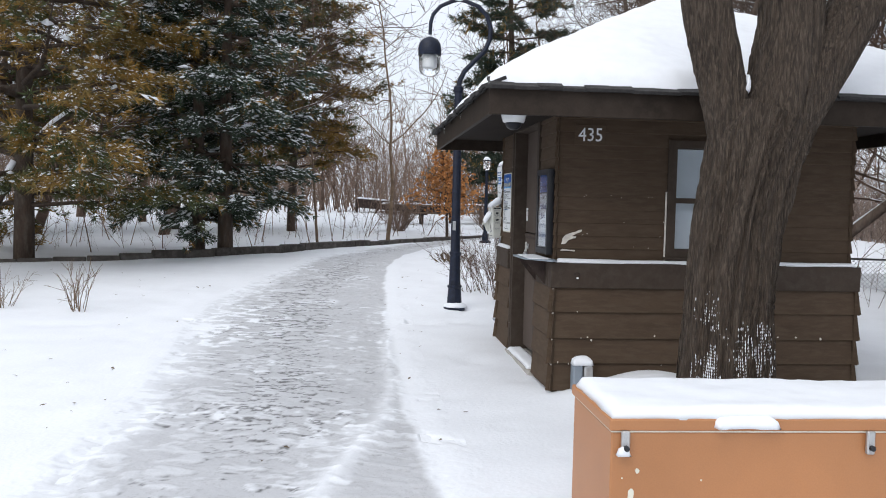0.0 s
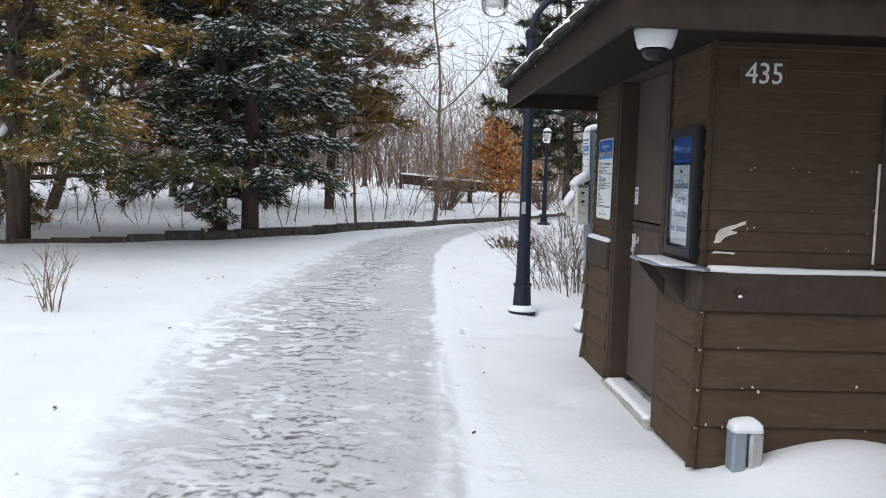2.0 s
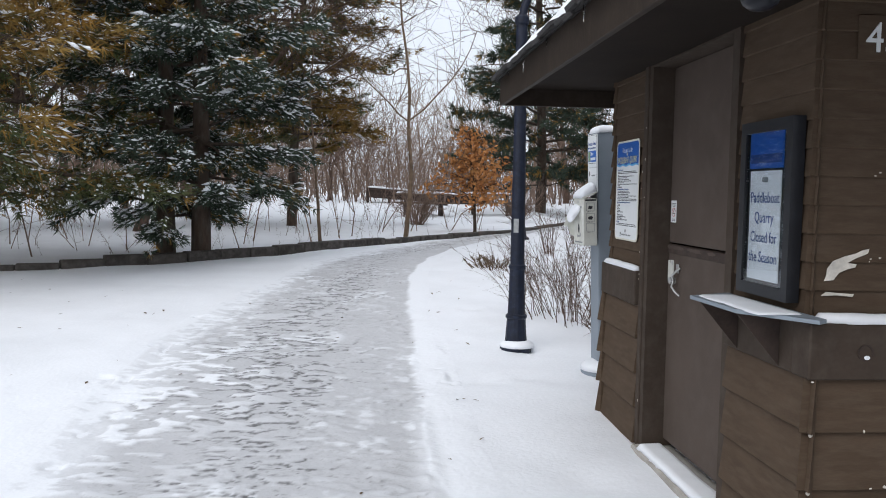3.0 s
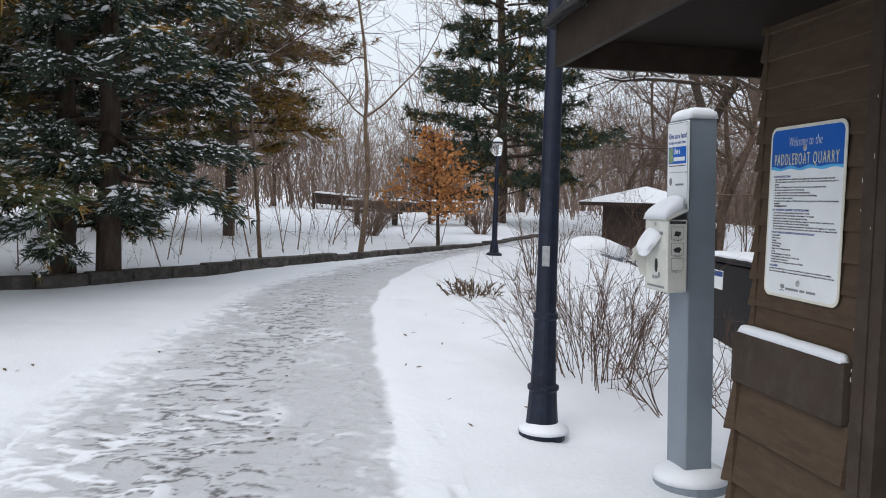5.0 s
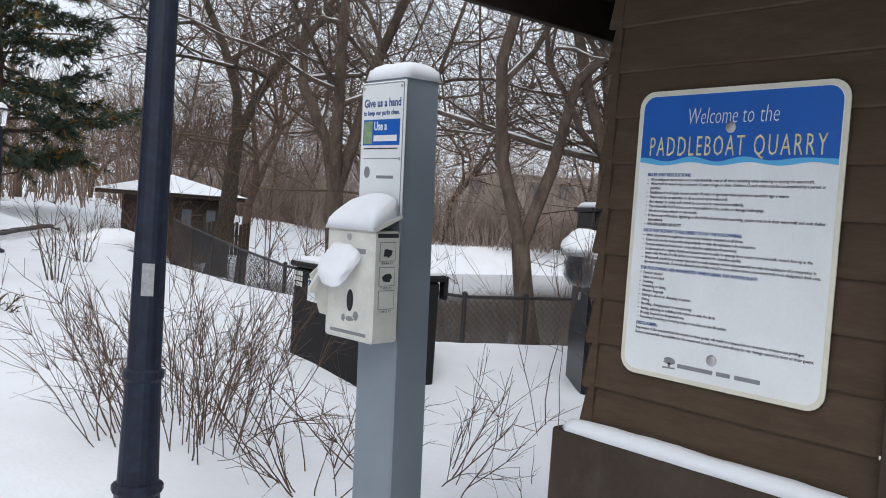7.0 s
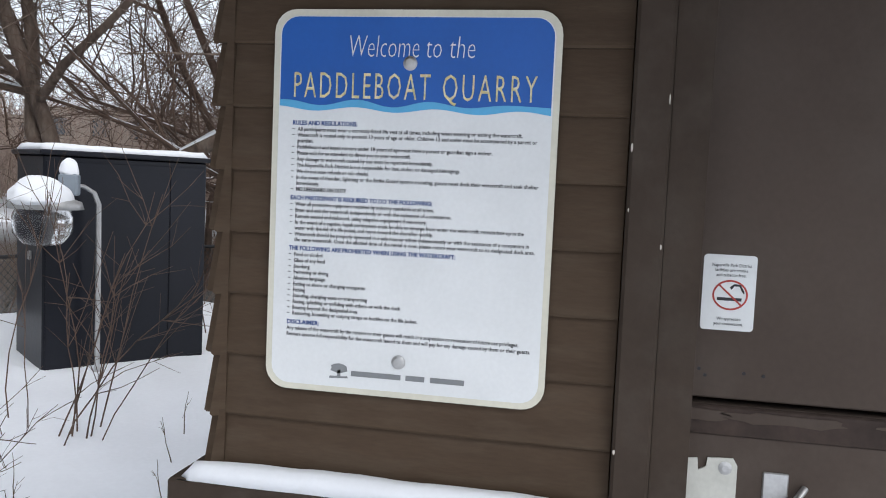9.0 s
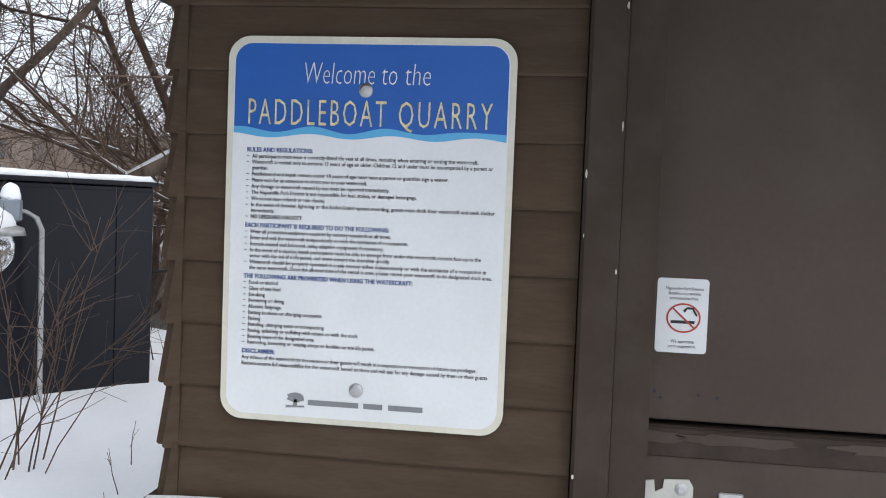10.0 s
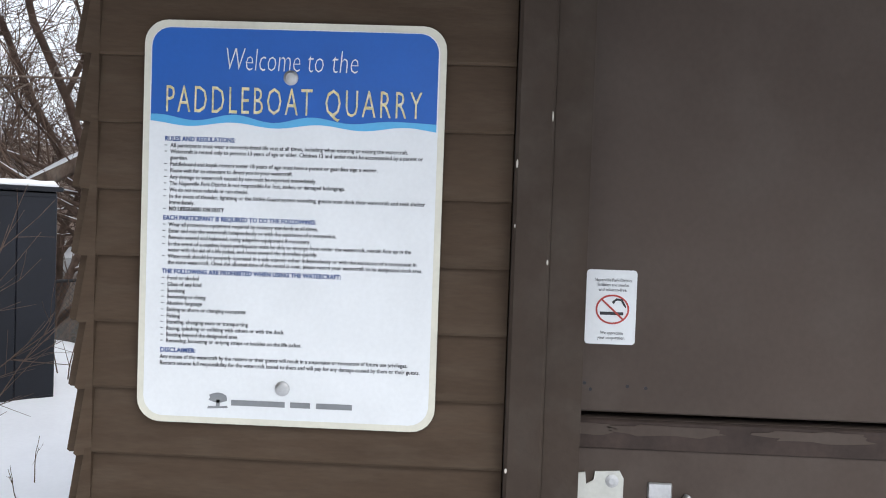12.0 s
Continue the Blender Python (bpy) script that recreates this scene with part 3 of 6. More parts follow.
LOW = [0.14, 0.355, 0.553, 0.76]
for z, up in zip(LOW, LOW[1:] + [0.955]):
    lay(south, "s", LW, LE, LS, z, up - z, T, 1, 1)
    lay(west, "w", DOOR0 - 0.07, LS, LW, z, up - z, T, 0, 1)
    lay(west, "w", LN, DOOR1 + 0.115, LW, z, up - z, T, 1, 0)
    lay(north, "n", LE, LW, LN, z, up - z, T, 1, 1)
    lay(east, "e", LS, LN, LE, z, up - z, T, 1, 1)
rise = 0.1025
TU = 0.019
for k in range(12):
    z = SILL + 0.001 + rise * k
    r = min(rise, HEAD - z)
    if z + rise < WINB - 0.08 or z > WINT + 0.06:
        lay(south, "s", XW, XE, YS, z, r, TU, 1, 1)
    else:
        lay(south, "s", XW, WIN0 - 0.07, YS, z, r, TU, 1, 0)
        lay(south, "s", WIN1 + 0.07, XE, YS, z, r, TU, 0, 1)
    lay(west, "w", DOOR0 - 0.07, YS, XW, z, r, TU, 0, 1)
    lay(west, "w", YN, DOOR1 + 0.115, XW, z, r, TU, 1, 0)
    lay(north, "n", XE, XW, YN, z, r, TU, 1, 1)
    lay(east, "e", YS, YN, XE, z, r, TU, 1, 1)

# belt boards with a ledge on top, and snow lying on it
for n, b in (("s", (LW - 0.008, LE + 0.008, LS - 0.008, YS + T, 0.95, SILL)), ("w", (LW - 0.008, XW + T, YS + T, DOOR0 - 0.075, 0.95, SILL)),
             ("wn", (LW - 0.008, XW + T, DOOR1 + 0.125, LN + 0.008, 0.95, SILL)), ("n", (XW + T, LE + 0.008, YN - T, LN + 0.008, 0.95, SILL)), ("e", (XE - T, LE + 0.008, YS + T, YN - T, 0.95, SILL))):
    part("belt_board", slab(*b, bevel=0.006), BROWN_TRIM, booth)
part("ledge_snow", snow_cap(LW + 0.03, LE - 0.02, LS - 0.004, YS + 0.004, SILL, 0.03, 0.03, 3.0, 0.02), SNOW_SOFT, booth, "thin strip of snow", True)
part("ledge_snow", snow_cap(LW - 0.006, XW + 0.008, DOOR1 + 0.14, LN - 0.01, SILL, 0.034, 0.02, 8.0, 0.006), SNOW_SOFT, booth, "thin strip of snow", True)
part("knot_hole", lathe([(0.03, 0.0), (0.03, 0.004), (0.024, 0.0045), (0.022, 0.001)], 0, 0, 20, m=pose(2.562, LS - 0.007, 1.048, 90, 0, 0)), BROWN_DARK, booth, "round dark hole")
part("knot_snow", lathe([(0.011, 0.0), (0.009, 0.002), (0.003, 0.003)], 0, 0, 12, m=pose(2.566, LS - 0.0115, 1.031, 90, 0, 0) @ Matrix.Diagonal((1, 0.7, 1, 1))), SNOW_SOFT, booth)

# door
door = part("door_frame", core([(XW - 0.012, XW + 0.17, DOOR1, DOOR1 + 0.055, 0.16, 2.36), (XW - 0.012, XW + 0.17, DOOR0 - 0.07, DOOR0, 0.16, 2.36), (XW - 0.012, XW + 0.17, DOOR0, DOOR1, 2.30, 2.36)]), BROWN_TRIM, booth)
part("casing", slab(XW - 0.022, XW + T, DOOR1 + 0.056, DOOR1 + 0.113, 0.14, 2.40, 0.005), BROWN_TRIM, booth)
part("head_casing", slab(XW - 0.03, XW + T, DOOR0 - 0.06, DOOR1 + 0.11, 2.362, 2.46, 0.005), BROWN_TRIM, booth)
DX = XW + 0.11
upper = part("upper_door_leaf", slab(DX, DX + 0.045, DOOR0 + 0.004, DOOR1 - 0.004, 1.328, 2.296, 0.003), BROWN_DOOR, booth, "flat brown upper half of a split door")
lower = part("lower_door_leaf", slab(DX, DX + 0.045, DOOR0 + 0.004, DOOR1 - 0.004, 0.205, 1.318, 0.003), BROWN_DOOR, booth, "flat brown lower half of a split door")
part("door_ledge", slab(DX - 0.006, DX + 0.02, DOOR0 + 0.006, DOOR1 - 0.006, 1.268, 1.317, 0.003), BROWN_DARK, lower, "dark strip with peeling paint")
part("threshold", slab(XW - 0.06, XW + 0.17, DOOR0 - 0.07, DOOR1 + 0.055, 0.02, 0.155, 0.01), CONCRETE, booth)
part("threshold_snow", snow_cap(XW - 0.05, DX - 0.002, DOOR0 + 0.01, DOOR1 - 0.01, 0.155, 0.03, 0.02, 5.0, 0.01), SNOW_SOFT, booth, "snow on the door sill", True)


def patch(name, cx, cy, w, h, m, material, parent, seed, n=16, depth=0.0012):
    """An irregular flake of bare or peeled paint in the plane of m."""
    rnd = random.Random(seed)
    out = []
    for k in range(n):
        a = 2 * math.pi * k / n
        r = 0.72 + 0.42 * rnd.random()
        out.append((cx + 0.5 * w * r * math.cos(a), cy + 0.5 * h * r * math.sin(a)))
    return part(name, prism(out, depth, m), material, parent)


WESTWARD = Matrix(((0, 0, -1, 0), (-1, 0, 0, 0), (0, 1, 0, 0), (0, 0, 0, 1)))   # plane facing -x: right is -y, up is z


def on_west(x, y, z):
    return Matrix.Translation((x, y, z)) @ WESTWARD


def on_south(x, y, z):
    return pose(x, y, z, 90, 0, 0)


for k, (y, w) in enumerate(((8.49, 0.10), (8.36, 0.22), (8.12, 0.20), (7.9, 0.1))):
    patch("paint_flake", 0, 0, w, 0.02, on_west(DX - 0.0065, y, 1.302), BROWN_DOOR, lower, 30 + k, 22)
# latch hardware on the lower leaf
part("strike_plate", prism([(0, 0), (0.085, 0), (0.085, 0.10), (0.078, 0.112), (0.038, 0.11), (0.036, 0.095), (0.024, 0.088), (0.022, 0.108), (0, 0.105)], 0.003, on_west(DX - 0.0035 + 0.003, 8.515, 1.12)), OFFWHITE, lower, "bare white metal plate")
part("bolt_head", lathe([(0.011, 0), (0.011, 0.004), (0.005, 0.006)], 0, 0, 12, m=on_west(DX - 0.0005, 8.515 - 0.066, 1.215)), STEEL, lower)
hasp = Geo()
for s in (1, -1):
    hasp.tube([(DX - 0.02, 8.37, 1.12), (DX - 0.035, 8.365, 1.12 + s * 0.03), (DX - 0.02, 8.34, 1.12 + s * 0.06), (DX - 0.004, 8.325, 1.12 + s * 0.075)], [0.008, 0.007, 0.006, 0.006], 8)
hasp.make("latch_handle", STEEL, lower, "worn bright metal latch handle", True)
part("latch_plate", slab(DX - 0.004, DX + 0.001, 8.35, 8.39, 1.165, 1.215, 0.002), STEEL, lower)
part("lock_barrel", lathe([(0.02, 0), (0.02, 0.03), (0.015, 0.034)], 0, 0, 16, m=on_west(DX - 0.0005, 8.41, 1.12)), STEEL, lower)
for y, z in ((8.50, 1.375), (8.49, 1.365), (8.43, 1.372), (8.40, 1.370), (8.16, 1.27)):
    part("screw_hole", lathe([(0.003, 0), (0.003, 0.0008)], 0, 0, 8, m=on_west(DX - 0.0009, y, z)), FRAMEBLACK, upper if z > 1.33 else lower)

# window
win = part("window_frame", core([(WIN0 - 0.07, WIN0, YS - 0.012, YS + 0.13, WINB - 0.06, WINT + 0.06), (WIN1, WIN1 + 0.07, YS - 0.012, YS + 0.13, WINB - 0.06, WINT + 0.06),
                                 (WIN0, WIN1, YS - 0.012, YS + 0.13, WINT, WINT + 0.06), (WIN0, WIN1, YS - 0.012, YS + 0.13, WINB - 0.06, WINB)]), BROWN_TRIM, booth)
part("meeting_rail", slab(WIN0, WIN1, YS + 0.02, YS + 0.06, 1.633, 1.675), BROWN_TRIM, win)
part("window_sill", slab(WIN0 - 0.09, WIN1 + 0.09, YS - 0.03, YS + 0.02, WINB - 0.085, WINB - 0.062), BROWN_TRIM, win)
for a, b in ((WINB, 1.633), (1.675, WINT)):
    part("pane", slab(WIN0, WIN1, YS + 0.036, YS + 0.042, a, b, 0), GLASS, win).visible_shadow = False
part("blind", slab(WIN0 - 0.02, WIN1 + 0.02, YS + 0.14, YS + 0.148, WINB - 0.04, WINT + 0.02, 0.001), BLIND, win, "closed pale blind behind the glass")
part("caulk_strip", slab(WIN0 - 0.085, WIN0 - 0.071, YS - 0.008, YS - 0.001, SILL + 0.02, 1.72, 0.002), CHIP, booth, "pale bare strip beside the window")

# peeled paint and chips
part("paint_peel", prism([(0, 0), (0.035, 0.004), (0.055, 0.03), (0.09, 0.045), (0.115, 0.05), (0.12, 0.062), (0.085, 0.066), (0.12, 0.085), (0.16, 0.10), (0.165, 0.118), (0.14, 0.112), (0.115, 0.10), (0.075, 0.09), (0.03, 0.072), (0.01, 0.045), (0.008, 0.02)], 0.002, on_south(2.45, YS - 0.001, 1.29)), CHIP, booth, "white patch of peeled paint")
part("paint_peel", prism([(0, 0), (0.06, 0.002), (0.12, -0.003), (0.125, 0.007), (0.07, 0.010), (0.02, 0.014)], 0.002, on_south(2.44, YS - 0.001, 1.237)), CHIP, booth)
for k in range(46):
    x = random.choice((LW + 0.012, LW + 0.02, random.uniform(2.4, 4.9), random.uniform(2.4, 4.9)))
    z = random.choice(LOW[1:] + [0.95]) + random.uniform(-0.012, 0.03)
    patch("paint_chip", 0, 0, random.uniform(0.006, 0.02), random.uniform(0.005, 0.022), on_south(x, LS - 0.0005, z), CHIP, booth, 70 + k, 8, 0.0015)
for k in range(14):
    patch("paint_chip", 0, 0, random.uniform(0.005, 0.012), random.uniform(0.004, 0.01), on_south(random.uniform(2.6, 3.3), YS + 0.0, random.choice((1.26, 1.36, 1.465, 1.67)) + random.uniform(-0.004, 0.02)), CHIP, booth, 170 + k, 8)
for k in range(9):
    z = random.uniform(0.4, 2.1)
    patch("paint_chip", 0, 0, random.uniform(0.002, 0.004), random.uniform(0.006, 0.02), on_west(XW - 0.0225, random.choice((DOOR1 + 0.06, DOOR1 + 0.11)), z), CHIP, booth, 210 + k, 8)

# house number
plate = part("number_plate", slab(2.535, 2.785, YS - 0.004, YS + 0.001, 2.08, 2.235, 0.002), BROWN, booth)
lettering("house_number", "435", 0.15, on_south(2.562, YS - 0.006, 2.105), WHITE, booth, 0.19, 0.003)

# folding shelf with two brackets beside the door
shelf = part("shelf_top", prism([(2.165, 7.29), (2.375, 7.40), (2.39, 6.62), (2.35, 6.59), (2.175, 6.86)], 0.014, Matrix.Translation((0, 0, 1.158))), GREYBLUE, booth, "grey metal folding shelf")
for y in (6.88, 7.24):
    part("shelf_bracket", prism([(0, 0), (0.17, 0), (0.0, -0.2)], 0.006, Matrix(((-1, 0, 0, 2.355), (0, 0, 1, y), (0, 1, 0, 1.157), (0, 0, 0, 1)))), BROWN_DARK, booth)
part("shelf_frost", snow_cap(2.19, 2.37, 6.72, 7.3, 1.1725, 0.006, 0.02, 6.0, 0.02), SNOW_SOFT, booth, "dusting of snow", True)

# roof
RX0, RX1, RY0, RY1, RZ = 1.715, 5.60, 5.85, 9.77, 2.195
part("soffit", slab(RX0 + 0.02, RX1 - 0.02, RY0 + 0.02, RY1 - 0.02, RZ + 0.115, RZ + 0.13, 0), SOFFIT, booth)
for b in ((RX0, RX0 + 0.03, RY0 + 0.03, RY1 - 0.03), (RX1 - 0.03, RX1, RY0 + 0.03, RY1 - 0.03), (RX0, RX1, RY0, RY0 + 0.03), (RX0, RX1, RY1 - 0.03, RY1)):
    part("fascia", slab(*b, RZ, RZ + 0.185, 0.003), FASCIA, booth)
APEX = (3.66, 7.82, 3.44)


def hip(z, out, apex):
    return [(RX0 - out, RY0 - out, z), (RX1 + out, RY0 - out, z), (RX1 + out, RY1 + out, z), (RX0 - out, RY1 + out, z), apex]


roof = mesh("roof", hip(RZ + 0.19, 0.03, APEX) + hip(RZ + 0.165, 0.03, (APEX[0], APEX[1], APEX[2] - 0.04)), [(0, 1, 4), (1, 2, 4), (2, 3, 4), (3, 0, 4), (0, 5, 6, 1), (1, 6, 7, 2), (2, 7, 8, 3), (3, 8, 5, 0), (5, 9, 6), (6, 9, 7), (7, 9, 8), (8, 9, 5)], SHINGLE, booth)
k = 0
tab = {}
for (ax, ay), (bx, by) in (((RX0, RY0), (RX1, RY0)), ((RX0, RY1), (RX0, RY0)), ((RX1, RY0), (RX1, RY1)), ((RX1, RY1), (RX0, RY1))):
    L = math.hypot(bx - ax, by - ay)
    n = int(L / 0.16)
    for i in range(n):
        t = (i + 0.5) / n
        if i % 2 == 0 and "a" not in tab:
            tab["a"] = part("shingle", slab(-0.085, 0.085, -0.06, 0.12, -0.012, 0.012, 0.003), SHINGLE, roof)
            ob = tab["a"]
        else:
            ob = new("shingle", tab["a"].data)
            ob.parent = roof
        ang = math.atan2(by - ay, bx - ax)
        ob.matrix_basis = Matrix.Translation((ax + (bx - ax) * t, ay + (by - ay) * t, RZ + 0.197 + random.uniform(-0.006, 0.008))) @ Matrix.Rotation(ang, 4, "Z") @ pose(0, random.uniform(-0.02, 0.012), 0, 24 + random.uniform(-3, 3), 0, random.uniform(-3, 3))

# snow blanket on the roof, rounded along the hips, with an uneven lower edge
gx, gy = np.meshgrid(np.linspace(0, 1, 150), np.linspace(0, 1, 160), indexing="ij")
SX, SY = RX0 - 0.01 + gx * (RX1 - RX0 + 0.02), RY0 - 0.01 + gy * (RY1 - RY0 + 0.02)
inset = np.minimum(np.minimum(gx, 1 - gx) * (RX1 - RX0), np.minimum(gy, 1 - gy) * (RY1 - RY0) * (RX1 - RX0) / (RY1 - RY0))
SZ = RZ + 0.20 + (APEX[2] - RZ - 0.19) * np.minimum(inset / ((RX1 - RX0) / 2), 1)
thickness = 0.12 * np.sqrt(np.clip(1 - (1 - np.clip(inset / 0.12, 0, 1)) ** 2, 0, 1)) * (0.9 + 0.35 * fbm(SX * 2, SY * 2, 6.0)) - 0.01
ragged = 0.05 * fbm(SX * 5, SY * 5, 14.0) * np.exp(-inset / 0.08)
SZ = SZ + thickness + 0.5 * ragged
sg = Geo()
sg.v.append(np.stack([SX, SY, SZ], -1).reshape(-1, 3))
si, sj = np.meshgrid(np.arange(149), np.arange(159), indexing="ij")
sq = si * 160 + sj
sg.f.append(np.stack([sq, sq + 160, sq + 161, sq + 1], -1).reshape(-1, 4))
sg.n = 150 * 160
sg.make("roof_snow", SNOW_SOFT, booth, "thick smooth blanket of snow", True)
ice = [(RX0 - 0.02, 6.5, 0.05), (RX0 - 0.02, 7.35, 0.09), (RX0 - 0.02, 8.1, 0.06), (RX0 - 0.02, 8.75, 0.1), (RX0 - 0.02, 9.3, 0.05), (2.4, RY0 - 0.02, 0.04)]
for x, y, l in ice:
    part("icicle", lathe([(0.006, 0), (0.004, -l * 0.5), (0.001, -l)], x, y, 8, m=Matrix.Translation((0, 0, RZ + 0.185))), LAMPGLASS, booth)

# security camera under the eave corner
dome = thing("security_camera", (1.965, 6.31, 2.30), "white dome security camera under the eave corner", "security camera")
part("mount", lathe([(0.045, 2.265), (0.045, 2.312)], 1.965, 6.31, 16), FRAMEBLACK, dome)
part("housing", lathe([(0.094, 2.272), (0.098, 2.263), (0.093, 2.245), (0.079, 2.195), (0.074, 2.187), (0.064, 2.185)], 1.965, 6.31, 28), WHITE, dome, "white tapered housing", True)
part("lens_dome", lathe([(0.061, 2.187), (0.059, 2.172), (0.050, 2.152), (0.032, 2.138), (0.012, 2.133)], 1.965, 6.31, 24), BLACK, dome, "smoked black dome", True)

# framed notice beside the door
notice = thing("notice_frame", (XW - 0.02, 7.01, 1.2), "black glazed notice frame with blue header and paper", "notice board")
NY0, NY1, NZ0, NZ1 = 6.835, 7.265, 1.20, 1.885
part("frame", core([(XW - 0.05, XW - 0.001, NY0, NY0 + 0.045, NZ0, NZ1), (XW - 0.05, XW - 0.001, NY1 - 0.045, NY1, NZ0, NZ1), (XW - 0.05, XW - 0.001, NY0 + 0.045, NY1 - 0.045, NZ0, NZ0 + 0.045), (XW - 0.05, XW - 0.001, NY0 + 0.045, NY1 - 0.045, NZ1 - 0.045, NZ1)]), FRAMEBLACK, notice)
part("backing", slab(XW - 0.03, XW - 0.001, NY0 + 0.045, NY1 - 0.045, NZ0 + 0.045, NZ1 - 0.045, 0), FRAMEBLACK, notice)
part("header", slab(XW - 0.034, XW - 0.031, NY0 + 0.09, NY1 - 0.06, 1.70, 1.84, 0), BLUE, notice, "blue printed header")
part("header", slab(XW - 0.036, XW - 0.0341, NY0 + 0.10, NY1 - 0.07, 1.72, 1.755, 0), INKBLUE, notice)
paper = part("paper", slab(XW - 0.034, XW - 0.031, NY0 + 0.10, NY1 - 0.07, 1.26, 1.69, 0), WHITE, notice, "white printed sheet")
part("emblem", prism(rounded(0.05, 0.02, 0.008), 0.001, on_west(XW - 0.0345, NY0 + 0.255, 1.645)), INKGREY, notice)
for k, tx in enumerate(("Paddleboat", "Quarry", "Closed for", "the Season")):
    lettering("line", tx, 0.062, on_west(XW - 0.0352, NY0 + 0.23, 1.565 - 0.078 * k), INKBLUE, notice, (0.24, 0.16, 0.22, 0.24)[k], 0.0005, 0, "CENTER")
part("glazing", slab(XW - 0.045, XW - 0.042, NY0 + 0.045, NY1 - 0.045, NZ0 + 0.045, NZ1 - 0.045, 0), GLASS, notice).visible_shadow = False

# outlet box with a cap of snow at the foot of the south wall
outlet = thing("outlet_box", (2.6, 6.6, 0.1), "grey weatherproof outlet box capped with snow", "outlet box")
part("body", slab(2.525, 2.6, 6.535, 6.64, 0.16, 0.375, 0.012), GREYBLUE, outlet)
part("cover", slab(2.61, 2.68, 6.53, 6.64, 0.165, 0.365, 0.014), STEEL, outlet)
part("conduit", slab(2.57, 2.63, 6.62, 6.665, 0.02, 0.28, 0.008), STEEL, outlet)
part("snow_cover", snow_cap(2.52, 2.685, 6.525, 6.645, 0.366, 0.085, 0.012, 2.0, 0.01), SNOW_SOFT, outlet, "leaning cap of snow", True)

# rules sign
SGY, SGZ, SGW, SGH, SGX = 9.198, 1.922, 0.458, 0.612, XW - 0.004
sign = thing("rules_sign", (SGX, 8.97, 1.31), "white and blue metal sign with rules of the boat pond", "sign")


def sg_m(u, v, lift):
    return on_west(SGX - lift, SGY - u * SGW, SGZ - v * SGH)


part("plate", prism(rounded(SGW, SGH, 0.036), 0.003, sg_m(0, 1, 0.0)), CREAM, sign, "cream edged plate")
part("panel", prism(rounded(SGW - 0.02, SGH - 0.02, 0.03), 0.0008, sg_m(0.022, 0.984, 0.003)), WHITE, sign)
part("rim", prism(rounded(SGW - 0.014, SGH - 0.014, 0.032), 0.0004, sg_m(0.0155, 0.9885, 0.003)), CREAM, sign)
top = [(x, y) for x, y in rounded(SGW - 0.024, SGH - 0.024, 0.028) if y > SGH * 0.5]
nw = 40
wave = [((SGW - 0.024) * k / nw, SGH * 0.745 - 0.012 + 0.0035 * math.sin(k / nw * 6.28 * 3.3 + 1.9)) for k in range(nw + 1)]
part("blue_header", prism(wave + top, 0.0006, sg_m(0.026, 0.98, 0.0038)), BLUE, sign, "blue header with a wavy edge")
part("wave_band", prism(wave + [(x, y + 0.010 + 0.002 * math.sin(x * 60)) for x, y in wave[::-1]], 0.0006, sg_m(0.026, 0.98, 0.0046)), LIGHTBLUE, sign, "light blue wave line")
for tx, u, w in (("Welcome", 0.268, 0.245), ("to", 0.541, 0.052), ("the", 0.621, 0.086)):
    lettering("heading", tx, 0.050, sg_m(u, 0.121, 0.0056), WHITE, sign, w * SGW, 0.0003, 0.12, thin=0.0009)
for tx, u, w in (("PADDLEBOAT", 0.073, 0.485), ("QUARRY", 0.603, 0.318)):
    lettering("heading", tx, 0.059, sg_m(u, 0.227, 0.0056), GOLD, sign, w * SGW, 0.0005, spacing=1.25, thin=0.0004)
